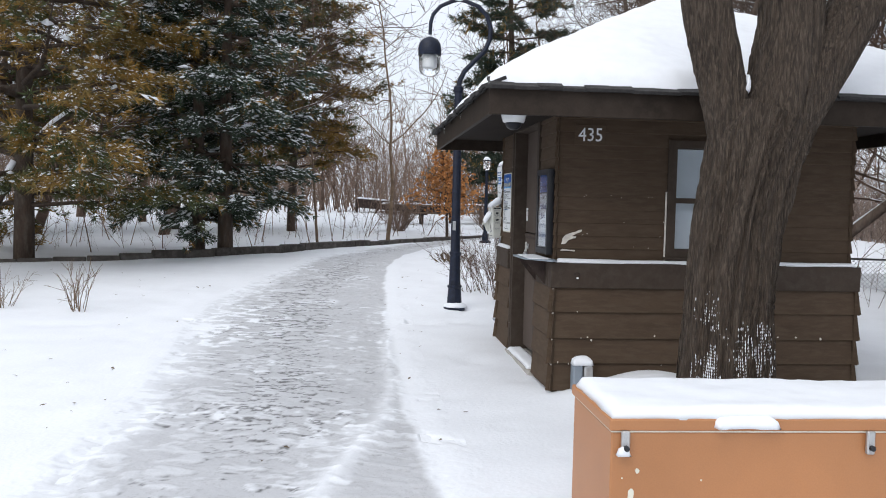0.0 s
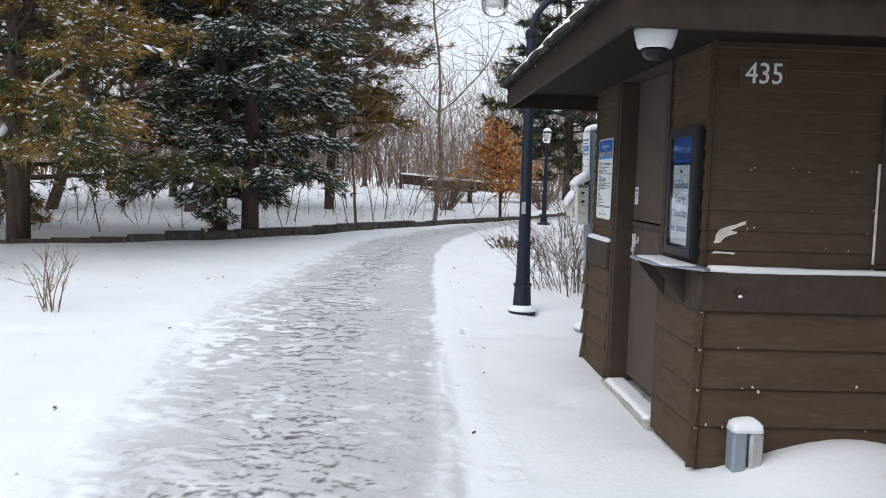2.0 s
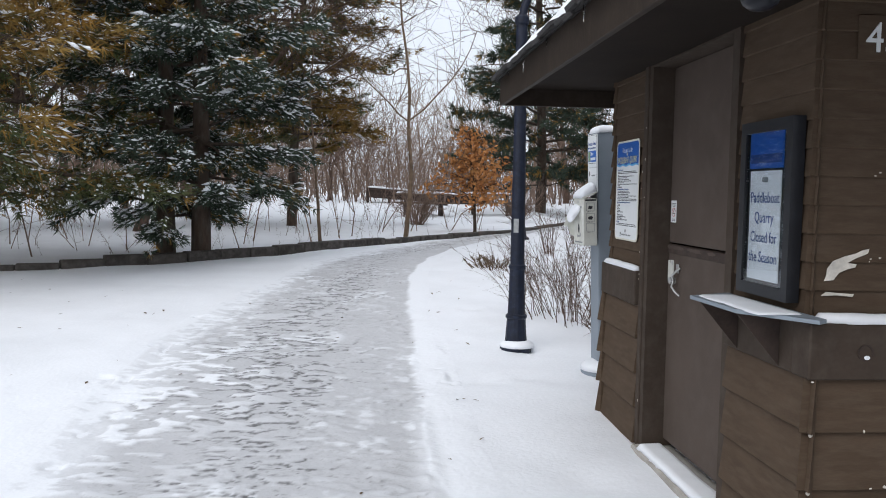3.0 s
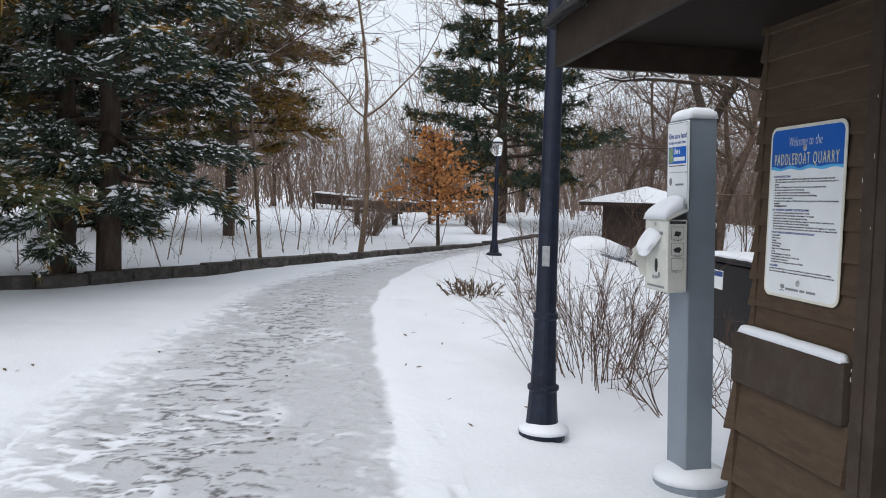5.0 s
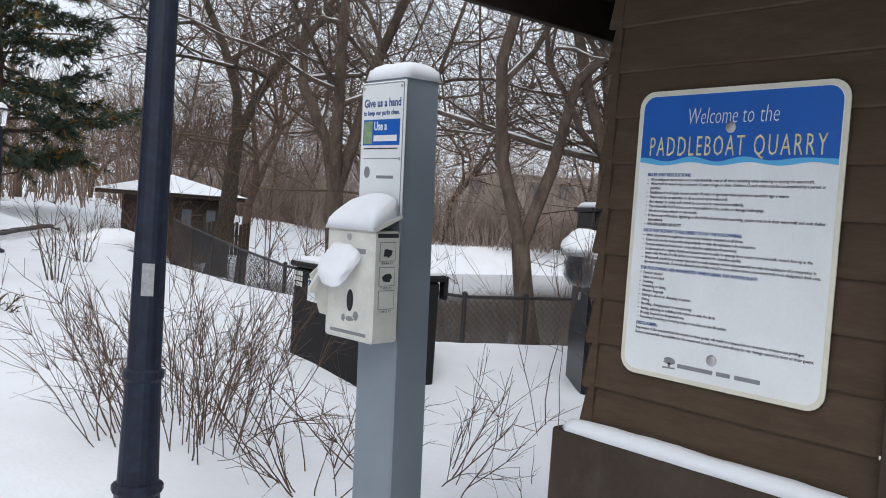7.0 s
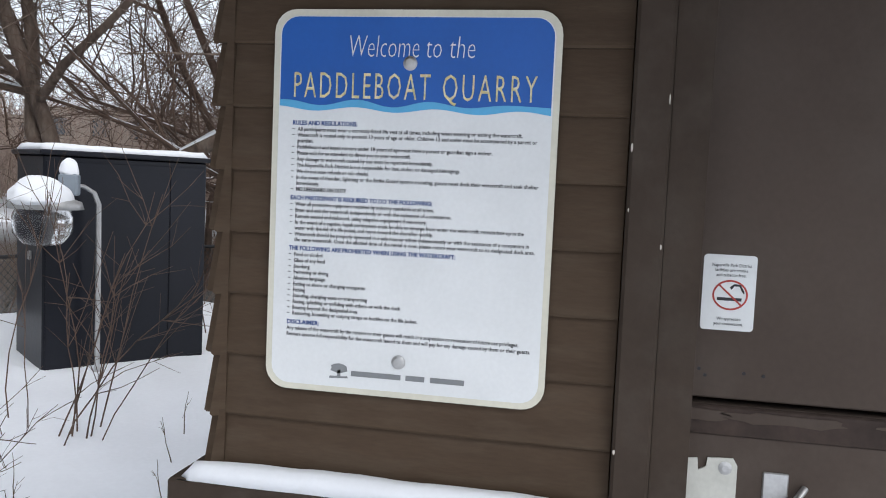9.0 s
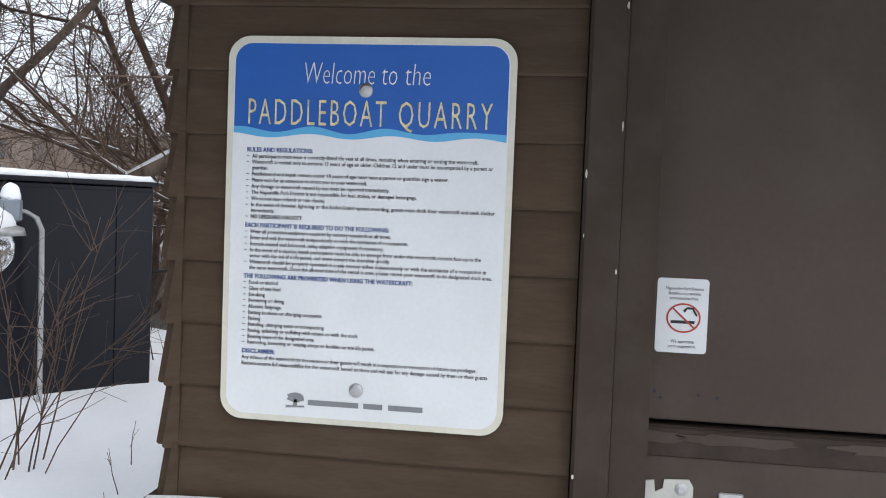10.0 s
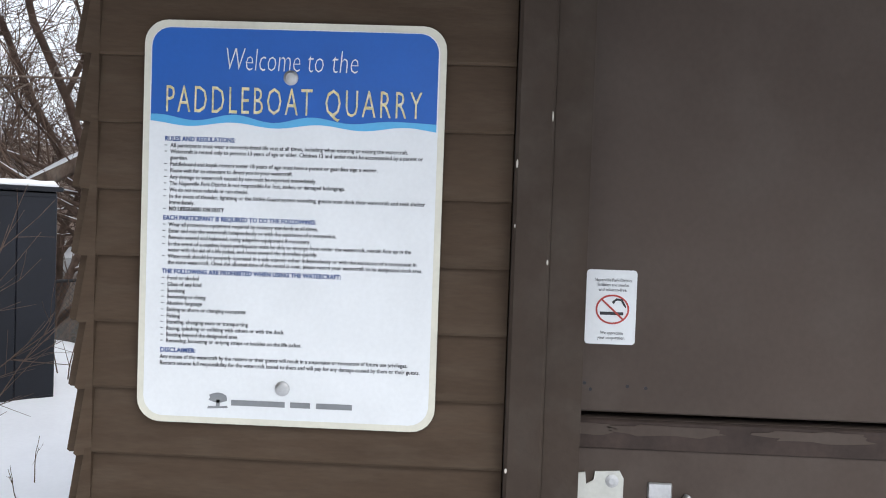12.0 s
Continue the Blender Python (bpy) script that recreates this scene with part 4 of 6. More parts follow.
RULES = [
    (0.303, "h", "RULES AND REGULATIONS:", 0.235),
    (0.319, "b", "All participants must wear a correctly-fitted life vest at all times, including when entering or exiting the watercraft.", 0.79),
    (0.334, "b", "Watercraft is rented only to persons 13 years of age or older. Children 12 and under must be accompanied by a parent or", 0.84),
    (0.349, "c", "guardian.", 0.06),
    (0.365, "b", "Paddleboard and kayak renters under 18 years of age must have a parent or guardian sign a waiver.", 0.69),
    (0.381, "b", "Please wait for an attendant to direct you to your watercraft.", 0.41),
    (0.397, "b", "Any damage to watercraft caused by use must be reported immediately.", 0.49),
    (0.413, "b", "The Naperville Park District is not responsible for lost, stolen, or damaged belongings.", 0.585),
    (0.429, "b", "We do not issue refunds or rain checks.", 0.265),
    (0.445, "b", "In the event of thunder, lightning or the Strike Guard system sounding, guests must dock their watercraft and seek shelter", 0.85),
    (0.460, "c", "immediately.", 0.085),
    (0.476, "d", "NO LIFEGUARD ON DUTY", 0.185),
    (0.499, "h", "EACH PARTICIPANT IS REQUIRED TO DO THE FOLLOWING:", 0.51),
    (0.515, "b", "Wear all protective equipment required by industry standards at all times.", 0.50),
    (0.531, "b", "Enter and exit the watercraft independently or with the assistance of a companion.", 0.56),
    (0.547, "b", "Remain seated and balanced, using adaptive equipment if necessary.", 0.475),
    (0.563, "b", "In the event of a capsize, kayak participants must be able to emerge from under the watercraft, remain face up in the", 0.81),
    (0.578, "c", "water with the aid of a life jacket, and move toward the shoreline quickly.", 0.50),
    (0.594, "b", "Watercraft should be properly operated in a safe manner either independently or with the assistance of a companion in", 0.83),
    (0.609, "c", "the same watercraft. Once the allotted time of the rental is over, please return your watercraft to its designated dock area.", 0.85),
    (0.632, "h", "THE FOLLOWING ARE PROHIBITED WHEN USING THE WATERCRAFT:", 0.60),
    (0.648, "b", "Food or alcohol", 0.105),
    (0.664, "b", "Glass of any kind", 0.115),
    (0.680, "b", "Smoking", 0.06),
    (0.695, "b", "Swimming or diving", 0.13),
    (0.711, "b", "Abusive language", 0.12),
    (0.727, "b", "Exiting to shore or changing occupants", 0.265),
    (0.743, "b", "Fishing", 0.045),
    (0.758, "b", "Standing, changing seats or transporting", 0.275),
    (0.774, "b", "Racing, splashing or colliding with others or with the dock", 0.395),
    (0.790, "b", "Boating beyond the designated area", 0.24),
    (0.805, "b", "Removing, loosening or untying straps or buckles on the life jacket.", 0.455),
    (0.829, "h", "DISCLAIMER:", 0.12),
    (0.845, "c", "Any misuse of the watercraft by the renters or their guests will result in a suspension or revocation of future use privileges.", 0.83),
    (0.861, "c", "Renters assume full responsibility for the watercraft issued to them and will pay for any damage caused by them or their guests.", 0.87),
]
for v, style, text, width in RULES:
    u = 0.075 if style == "h" or (style == "c" and v > 0.84) else 0.094
    lettering("line", text, 0.0098 if style == "h" else 0.0088, sg_m(u, v - 0.005, 0.0042), INKBLUE if style == "h" else INK, sign, width * SGW, 0.0002, thin=-0.0003 if style in "hd" else -0.00012)
    if style in "bd":
        part("bullet", prism([(0, 0), (0.004, 0), (0.004, 0.001), (0, 0.001)], 0.0003, sg_m(0.075, v - 0.009, 0.0042)), INK, sign)
for u, v in ((0.49, 0.135), (0.49, 0.905)):
    part("bolt", lathe([(0.0115, 0), (0.011, 0.002), (0.007, 0.004), (0.002, 0.0045)], 0, 0, 18, m=sg_m(u, v, 0.0042)), STEEL, sign, "round bolt head")
part("emblem_crown", prism([(0.014 * math.cos(a * 0.52) * (1 + 0.2 * math.sin(a * 3)), 0.008 * math.sin(a * 0.52)) for a in range(12)], 0.0003, sg_m(0.275, 0.934, 0.0042)), INKGREY, sign)
part("emblem_base", prism([(-0.016, 0), (0.016, 0.002), (0.014, 0.005), (0.003, 0.004), (0.003, 0.014), (-0.002, 0.014), (-0.003, 0.004), (-0.015, 0.004)], 0.0003, sg_m(0.275, 0.962, 0.0042)), INKGREY, sign)
for a, b in ((0.32, 0.5), (0.518, 0.585), (0.605, 0.725)):
    part("name_bar", prism([(0, 0), ((b - a) * SGW, 0), ((b - a) * SGW, 0.0085), (0, 0.0085)], 0.0003, sg_m(a, 0.952, 0.0042)), INKGREY, sign)

# no-smoking notice on the door
smoke = thing("no_smoking_sticker", (DX, 8.46, 1.46), "small white no smoking sticker on the brown door", "sticker")
NSY, NSZ, NSW, NSH = 8.503, 1.562, 0.082, 0.122


def ns_m(u, v, lift):
    return on_west(DX - lift, NSY - u * NSW, NSZ - v * NSH)


part("sheet", prism(rounded(NSW, NSH, 0.006), 0.001, ns_m(0, 1, 0.0)), WHITE, smoke)
for k, (tx, w) in enumerate((("Naperville Park District", 0.74), ("facilities are smoke", 0.62), ("and tobacco-free.", 0.56))):
    lettering("line", tx, 0.0075, ns_m(0.53, 0.155 + 0.065 * k, 0.0014), INK, smoke, w * NSW, 0.0002, 0, "CENTER")
for k, (tx, w) in enumerate((("We appreciate", 0.45), ("your cooperation.", 0.55))):
    lettering("line", tx, 0.0075, ns_m(0.53, 0.865 + 0.065 * k, 0.0014), INK, smoke, w * NSW, 0.0002, 0, "CENTER")
ring = bmesh.new()
o = [ring.verts.new((0.0275 * math.cos(a * math.pi / 16), 0.0245 * math.sin(a * math.pi / 16), 0)) for a in range(32)]
i2 = [ring.verts.new((0.0245 * math.cos(a * math.pi / 16), 0.0215 * math.sin(a * math.pi / 16), 0)) for a in range(32)]
for a in range(32):
    ring.faces.new((o[a], o[(a + 1) % 32], i2[(a + 1) % 32], i2[a]))
bmesh.ops.transform(ring, matrix=ns_m(0.53, 0.53, 0.0014), verts=ring.verts)
part("ring", ring, RED, smoke)
part("slash", slab(-0.026, 0.026, -0.0014, 0.0014, 0, 0.0003, 0, m=ns_m(0.53, 0.53, 0.0016) @ pose(0, 0, 0, 0, 0, -42)), RED, smoke)
part("cigarette", slab(-0.02, 0.018, -0.003, 0.002, 0, 0.0003, 0, m=ns_m(0.53, 0.58, 0.0014)), INK, smoke)
part("smoke_curl", prism([(0, 0), (0.004, 0.006), (0.012, 0.006), (0.016, -0.002), (0.02, -0.006), (0.02, -0.002), (0.014, 0.009), (0.004, 0.010), (-0.003, 0.004)], 0.0003, ns_m(0.55, 0.46, 0.0014)), INK, smoke)

# ---- things round the booth ----


def gz1(x, y):
    return float(ground_z(np.array([x]), np.array([y]))[0])


# storage chest
chest = thing("storage_chest", (2.8, 3.87, 0), "orange-brown steel storage chest with snow on its lid", "chest")
CX0, CX1, CY0, CY1 = 1.91, 3.95, 3.47, 4.13
part("body", slab(CX0, CX1, CY0, CY1, -0.03, 0.665, 0.006), ORANGE, chest)
part("lid", slab(CX0 - 0.012, CX1 + 0.012, CY0 - 0.014, CY1 + 0.012, 0.672, 0.722, 0.006), ORANGE, chest)
part("lid_seam", slab(CX0 - 0.002, CX1 + 0.002, CY0 - 0.004, CY1 + 0.002, 0.664, 0.6735, 0.001), CREAM, chest, "pale worn edge under the lid")
part("snow_cover", snow_cap(CX0, CX1, CY0 - 0.005, CY1, 0.72, 0.055, 0.03, 4.0, 0.012, 0.002), SNOW_SOFT, chest, "thick slab of snow", True)
part("snow_slump", snow_cap(2.33, 2.62, CY0 - 0.05, CY0 + 0.05, 0.69, 0.05, 0.012, 11.0, 0.03), SNOW_SOFT, chest, "snow sagging over the edge", True)
for x in (1.965, 3.025):
    hs = part("hasp", slab(x - 0.018, x + 0.018, CY0 - 0.03, CY0 - 0.006, 0.575, 0.675, 0.006), STEEL, chest)
    part("staple", lathe([(0.012, 0), (0.012, 0.014), (0.007, 0.016)], 0, 0, 12, m=pose(x, CY0 - 0.03, 0.605, 90, 0, 0)), FRAMEBLACK, hs)
part("snow_clump", snow_cap(1.93, 1.985, CY0 - 0.05, CY0 - 0.008, 0.575, 0.055, 0.008, 3.0, 0.012), SNOW_SOFT, chest, smooth=True)
for k, (x, z, w, h) in enumerate(((2.025, 0.50, 0.02, 0.026), (2.0, 0.40, 0.028, 0.06), (1.96, 0.47, 0.008, 0.008), (2.30, 0.46, 0.008, 0.01))):
    patch("paint_flake", 0, 0, w, h, on_south(x, CY0 - 0.0005, z), CREAM, chest, 300 + k, 12)

chest.matrix_basis = Matrix.Translation((1.922, 3.57, -0.01)) @ pose(0, 0, 0, 0, 0, -1.0) @ Matrix.Translation((2.8 - 1.91, 3.87 - 3.47, 0))

# street lamp with a curved arm
lamp = thing("street_lamp", (2.11, 11.16, 0.23), "dark navy street lamp with a gooseneck arm", "street lamp")
LXc, LYc, LZ = 2.11, 11.16, gz1(2.11, 11.16)
part("base", lathe([(0.14, LZ - 0.05), (0.14, LZ + 0.03), (0.12, LZ + 0.045), (0.10, LZ + 0.06), (0.095, LZ + 0.10), (0.083, LZ + 0.27), (0.095, LZ + 0.285), (0.095, LZ + 0.305), (0.078, LZ + 0.315)], LXc, LYc, 16), NAVY, lamp, smooth=False)
part("column", lathe([(0.076, LZ + 0.315), (0.066, LZ + 0.70), (0.076, LZ + 0.715), (0.076, LZ + 0.74), (0.062, LZ + 0.75), (0.054, 2.0), (0.048, 3.02), (0.062, 3.04), (0.062, 3.09), (0.045, 3.11)], LXc, LYc, 20), NAVY, lamp, smooth=False)
arm = Geo()
ap = [(0, 3.09), (0.02, 3.2), (0.07, 3.32), (0.20, 3.47), (0.33, 3.62), (0.395, 3.78), (0.40, 3.95), (0.35, 4.11), (0.24, 4.235), (0.08, 4.30), (-0.10, 4.295), (-0.25, 4.22), (-0.345, 4.10), (-0.375, 3.98), (-0.38, 3.82)]
arm.tube([(LXc + u, LYc + 0.0 * u, 3.05 + (z - 3.05) * 0.91) for u, z in ap], [0.034 - 0.0008 * k for k in range(len(ap))], 12)
arm.make("arm", NAVY, lamp, "gooseneck arm", True)
HX = LXc - 0.38
hd = part("lamp_head", lathe([(0.03, 3.720), (0.05, 3.711), (0.10, 3.686), (0.135, 3.637), (0.148, 3.570), (0.148, 3.491), (0.142, 3.483)], HX, LYc, 24), NAVY, lamp, "domed navy lamp hood", True)
part("globe", lathe([(0.138, 3.487), (0.138, 3.354), (0.13, 3.288), (0.10, 3.242), (0.05, 3.223), (0.01, 3.220)], HX, LYc, 24), LAMPGLASS, hd, "clear glass globe", True).visible_shadow = False
part("diffuser", lathe([(0.06, 3.479), (0.065, 3.338), (0.05, 3.330)], HX, LYc, 16), WHITE, hd, "white inner tube", True)
part("label", slab(-0.022, 0.022, -0.003, 0.003, -0.06, 0.06, 0.001, m=Matrix.Translation((LXc, LYc, 1.31)) @ pose(0, 0, 0, 0, 0, -25) @ Matrix.Translation((0, -0.062, 0))), LABELGREY, lamp, "small grey label")
part("base_snow", lathe([(0.15, LZ + 0.028), (0.145, LZ + 0.055), (0.11, LZ + 0.075), (0.098, LZ + 0.085)], LXc + 0.01, LYc - 0.01, 20), SNOW_SOFT, lamp, "ring of snow", True)

lamp.matrix_basis = pose(2.11, 11.16, 0.23, 0, -0.2, 0)

# dog-waste bag dispenser on a post
disp = thing("bag_dispenser", (2.62, 10.32, 0.1), "grey-blue post with white bag dispenser and snow", "dispenser")
DPZ = gz1(2.62, 10.32)
DR = Matrix.Translation((2.615, 10.34, 0)) @ pose(0, 0, 0, 0, 0, 3) @ Matrix.Diagonal((0.88, 0.88, 1, 1))


def dp(x0, x1, y0, y1, z0, z1, b=0.006):
    return slab(x0, x1, y0, y1, z0, z1, b, m=DR)


part("post", dp(-0.085, 0.085, -0.115, 0.115, DPZ - 0.05, 2.07, 0.008), GREYBLUE, disp)
part("base_flange", lathe([(0.19, DPZ - 0.02), (0.19, DPZ + 0.03), (0.17, DPZ + 0.05)], 2.62, 10.33, 24), GREYBLUE, disp)
part("base_snow", lathe([(0.195, DPZ + 0.03), (0.18, DPZ + 0.07), (0.12, DPZ + 0.10), (0.02, DPZ + 0.105)], 2.62, 10.33, 24), SNOW_SOFT, disp, "ring of snow", True)
plate2 = part("sign_plate", dp(-0.098, -0.087, -0.128, 0.128, 1.615, 2.055, 0.004), WHITE, disp, "white printed sign plate")


def dm(u, z, lift):
    return DR @ on_west(-0.0985 - lift, 0.128 - u * 0.256, z)


part("border", prism(rounded(0.246, 0.43, 0.01), 0.0006, dm(0.02, 1.62, 0.0)), INKGREY, plate2)
part("face", prism(rounded(0.238, 0.422, 0.009), 0.0006, dm(0.035, 1.624, 0.0006)), WHITE, plate2)
lettering("line", "Give us a hand", 0.038, dm(0.08, 1.972, 0.0016), INKBLUE, plate2, 0.215, 0.0003, thin=-0.001)
lettering("line", "to keep our parks clean.", 0.022, dm(0.08, 1.945, 0.0016), INKBLUE, plate2, 0.21, 0.0003, thin=-0.0006)
part("blue_band", prism([(0, 0), (0.215, 0), (0.215, 0.085), (0, 0.085)], 0.0006, dm(0.08, 1.845, 0.0012)), BLUE, plate2)
part("picture", prism([(0, 0), (0.05, 0), (0.05, 0.075), (0, 0.075)], 0.0004, dm(0.1, 1.85, 0.002)), GREEN_INK, plate2)
lettering("line", "Use a", 0.04, dm(0.33, 1.895, 0.002), WHITE, plate2, 0.075, 0.0003, thin=-0.001)
part("word_bar", prism([(0, 0), (0.135, 0), (0.135, 0.02), (0, 0.02)], 0.0004, dm(0.33, 1.858, 0.002)), WHITE, plate2)
part("rule", prism([(0, 0), (0.20, 0), (0.20, 0.004), (0, 0.004)], 0.0004, dm(0.1, 1.832, 0.0014)), INK, plate2)
part("rule", prism([(0, 0), (0.21, 0), (0.21, 0.0025), (0, 0.0025)], 0.0004, dm(0.1, 1.80, 0.0014)), INKGREY, plate2)
part("emblem", prism([(0.018 * math.cos(a * 0.52), 0.02 * math.sin(a * 0.52)) for a in range(12)], 0.0004, dm(0.2, 1.755, 0.0014)), INKGREY, plate2)
part("word_bar", prism([(0, 0), (0.10, 0), (0.10, 0.01), (0, 0.01)], 0.0004, dm(0.42, 1.735, 0.0014)), INKGREY, plate2)
for u, z in ((0.07, 2.035), (0.93, 2.035), (0.93, 1.80), (0.93, 1.64)):
    part("screw", lathe([(0.006, 0), (0.005, 0.003)], 0, 0, 10, m=dm(u, z, 0.001)), STEEL, plate2)
DC = DR @ Matrix.Diagonal((1.14, 1.13, 1, 1))
case = part("dispenser_case", slab(-0.20, -0.088, -0.125, 0.125, 1.205, 1.565, 0.008, m=DC), OFFWHITE, disp, "white plastic bag dispenser")
part("case_lid", prism([(0, 0), (0.012, 0.0), (0.118, 0.045), (0.118, 0.055), (0, 0.012)], 0.256, DC @ Matrix(((1, 0, 0, -0.206), (0, 0, 1, -0.128), (0, 1, 0, 1.563), (0, 0, 0, 1)))), OFFWHITE, case)


def cm_(u, z, lift):
    return DC @ on_west(-0.2002 - lift, 0.125 - u * 0.25, z)


def cs_(x, z, lift):
    return DC @ on_south(x, -0.1252 - lift, z)


part("chute", prism([(0, 0), (0.085, -0.13), (0.085, -0.15), (0.07, -0.15)], 0.012, DC @ Matrix(((-1, 0, 0, -0.2), (0, 0, 1, 0.09), (0, 1, 0, 1.50), (0, 0, 0, 1)))), OFFWHITE, case)
part("chute_wing", prism([(0, 0.0), (0.075, -0.06), (0.03, -0.19), (0, -0.2)], 0.004, DC @ Matrix(((-1, 0, 0, -0.2), (0, 0, 1, 0.11), (0, 1, 0, 1.47), (0, 0, 0, 1)))), OFFWHITE, case)
part("slot", prism([(0.017 * math.cos(a * 0.393), 0.036 * math.sin(a * 0.393)) for a in range(16)], 0.0012, cm_(0.55, 1.335, 0)), FRAMEBLACK, case, "black oval slot")
part("lock", lathe([(0.011, 0), (0.011, 0.003), (0.004, 0.004)], 0, 0, 14, m=cm_(0.5, 1.54, 0)), STEEL, case)
part("word_bar", prism([(0, 0), (0.055, 0), (0.055, 0.016), (0, 0.016)], 0.0005, cm_(0.62, 1.49, 0)), INKGREY, case)
part("word_bar", prism([(0, 0), (0.19, 0), (0.19, 0.011), (0, 0.011)], 0.0005, cm_(0.14, 1.224, 0)), INKGREY, case)
for k, (a, w, h) in enumerate(((0.42, 0.02, 0.024), (0.68, 0.03, 0.03), (0.55, 0.045, 0.018))):
    patch("picture", 0, 0, w, h, cm_(a, 1.275 + 0.012 * (k % 2), 0), INKGREY, case, 400 + k, 11, 0.0005)
part("word_bar", prism([(0, 0), (0.085, 0), (0.085, 0.014), (0, 0.014)], 0.0005, cs_(-0.185, 1.545, 0)), INK, case)
for k, z in enumerate((1.47, 1.39, 1.315)):
    part("pictogram_frame", prism([(0, 0), (0.066, 0), (0.066, 0.062), (0, 0.062)], 0.0005, cs_(-0.176, z, 0)), INKGREY, case)
    part("pictogram", prism([(0, 0), (0.061, 0), (0.061, 0.057), (0, 0.057)], 0.0004, cs_(-0.1735, z + 0.0025, 0.0012)), OFFWHITE, case)
    if k < 2:
        patch("pictogram_mark", 0.03, 0.024, 0.042, 0.03, cs_(-0.1735, z + 0.0025, 0.0022), INK, case, 420 + k, 13, 0.0004)
    lettering("line", ("GRAB IT", "TURN IT", "TAKE IT")[k], 0.011, cs_(-0.17, z - 0.010, 0.0002), INK, case, 0.05, 0.0002)
part("small_print", prism([(0, 0), (0.055, 0), (0.055, 0.04), (0, 0.04)], 0.0005, cs_(-0.17, 1.235, 0)), OFFWHITE, case)
part("top_snow", snow_cap(-0.09, 0.095, -0.125, 0.125, 2.066, 0.062, 0.014, 5.0, 0.004), SNOW_SOFT, disp, "rounded cap of snow", True).data.transform(DR)


def snow_heap(name, parent, dims, m, seed, label, square=1.0):
    """A lopsided heap of settled snow from a lumpy ball."""
    bm = bmesh.new()
    bmesh.ops.create_icosphere(bm, subdivisions=4, radius=1.0)
    for v in bm.verts:
        c = v.co.copy()
        k = 1 + 0.16 * noise.noise(c * 1.3 + Vector((seed, 0, 0))) + 0.06 * noise.noise(c * 3.7 + Vector((0, seed, 0)))
        c = Vector([math.copysign(abs(e) ** square, e) for e in c])
        v.co = Vector((c.x * dims[0], c.y * dims[1], c.z * dims[2] * (0.35 if c.z < 0 else 1))) * k
    bmesh.ops.transform(bm, matrix=m, verts=bm.verts)
    return part(name, bm, SNOW_SOFT, parent, label, True)


wedge = snow_cap(-0.212, -0.098, -0.126, 0.126, 1.568, 0.042, 0.009, 2.0, 0.004)
for v in wedge.verts:
    s = (v.co.x + 0.212) / 0.114
    up = 0.06 * s ** 0.8 * (0.35 + 0.65 * math.cos((v.co.y + 0.02) * 10.5)) if v.co.z > 1.57 else 0.0
    v.co.z += 0.046 * s + up
bmesh.ops.transform(wedge, matrix=DC, verts=wedge.verts)
part("case_snow", wedge, SNOW_SOFT, disp, "heap of snow on the sloping dispenser lid", True)
snow_heap("chute_snow", disp, (0.078, 0.085, 0.036), DC @ pose(-0.226, 0.02, 1.452, 0, -58, 0), 5.0, "lump of snow over the chute", 0.85)

disp.matrix_basis = pose(2.68, 10.32, DPZ, 0, -2.0, 0) @ Matrix.Translation((0, 0, 0.1 - DPZ))

# dark bin beyond the shrubs
wbin = thing("storage_bin", (4.8, 13.5, 0.2), "charcoal lidded storage bin with snow on top", "bin")
BM_ = Matrix.Translation((4.47, 12.98, 0.30)) @ pose(0, 0, 0, 0, 0, -5)
part("body", slab(0, 0.62, 0, 1.25, -0.08, 0.82, 0.02, m=BM_), CHARCOAL, wbin)
part("lid", slab(-0.03, 0.66, -0.03, 1.28, 0.82, 0.87, 0.015, m=BM_), CHARCOAL, wbin)
part("snow_cover", snow_cap(-0.02, 0.65, -0.02, 1.27, 0.87, 0.04, 0.04, 9.0, 0.01), SNOW_SOFT, wbin, "layer of snow", True).data.transform(BM_)
part("hinge", slab(0.66, 0.70, 0.0, 0.08, 0.68, 0.86, 0.01, m=BM_), CHARCOAL, wbin)
bw = BM_ @ on_west(-0.003, 1.25, 0.64)
part("label", prism([(0.28, -0.08), (0.5, -0.08), (0.5, 0.1), (0.28, 0.1)], 0.002, bw), WHITE, wbin, "white printed label")
part("label_band", prism([(0.29, 0.04), (0.49, 0.04), (0.49, 0.09), (0.29, 0.09)], 0.001, bw @ Matrix.Translation((0, 0, 0.002))), INKBLUE, wbin)
for i in range(4):
    for j in range(3):
        part("vent_sticker", prism([(0.02 + 0.04 * i, 0.02 + 0.045 * j), (0.05 + 0.04 * i, 0.02 + 0.045 * j), (0.05 + 0.04 * i, 0.055 + 0.045 * j), (0.02 + 0.04 * i, 0.055 + 0.045 * j)], 0.002, bw), OFFWHITE, wbin)

# black utility cabinet with a conduit-mounted lamp
cab = thing("utility_cabinet", (6.1, 12.2, 0.1), "glossy black steel utility cabinet with snowy top", "cabinet")
KM = Matrix.Translation((6.23, 12.30, 0.22)) @ pose(0, 0, 0, 0, 0, -34)
part("body", slab(-0.10, 1.10, 0, 0.5, -0.15, 1.52, 0.012, m=KM), BLACK, cab)
part("roof_lip", slab(-0.13, 1.13, -0.03, 0.53, 1.52, 1.555, 0.008, m=KM), BLACK, cab)
part("door_panel", slab(0.805, 1.09, -0.008, 0.0, 0.06, 1.48, 0.003, m=KM), BLACK, cab)
part("door_panel", slab(-0.085, 0.797, -0.007, 0.0, 0.06, 1.48, 0.003, m=KM), BLACK, cab)
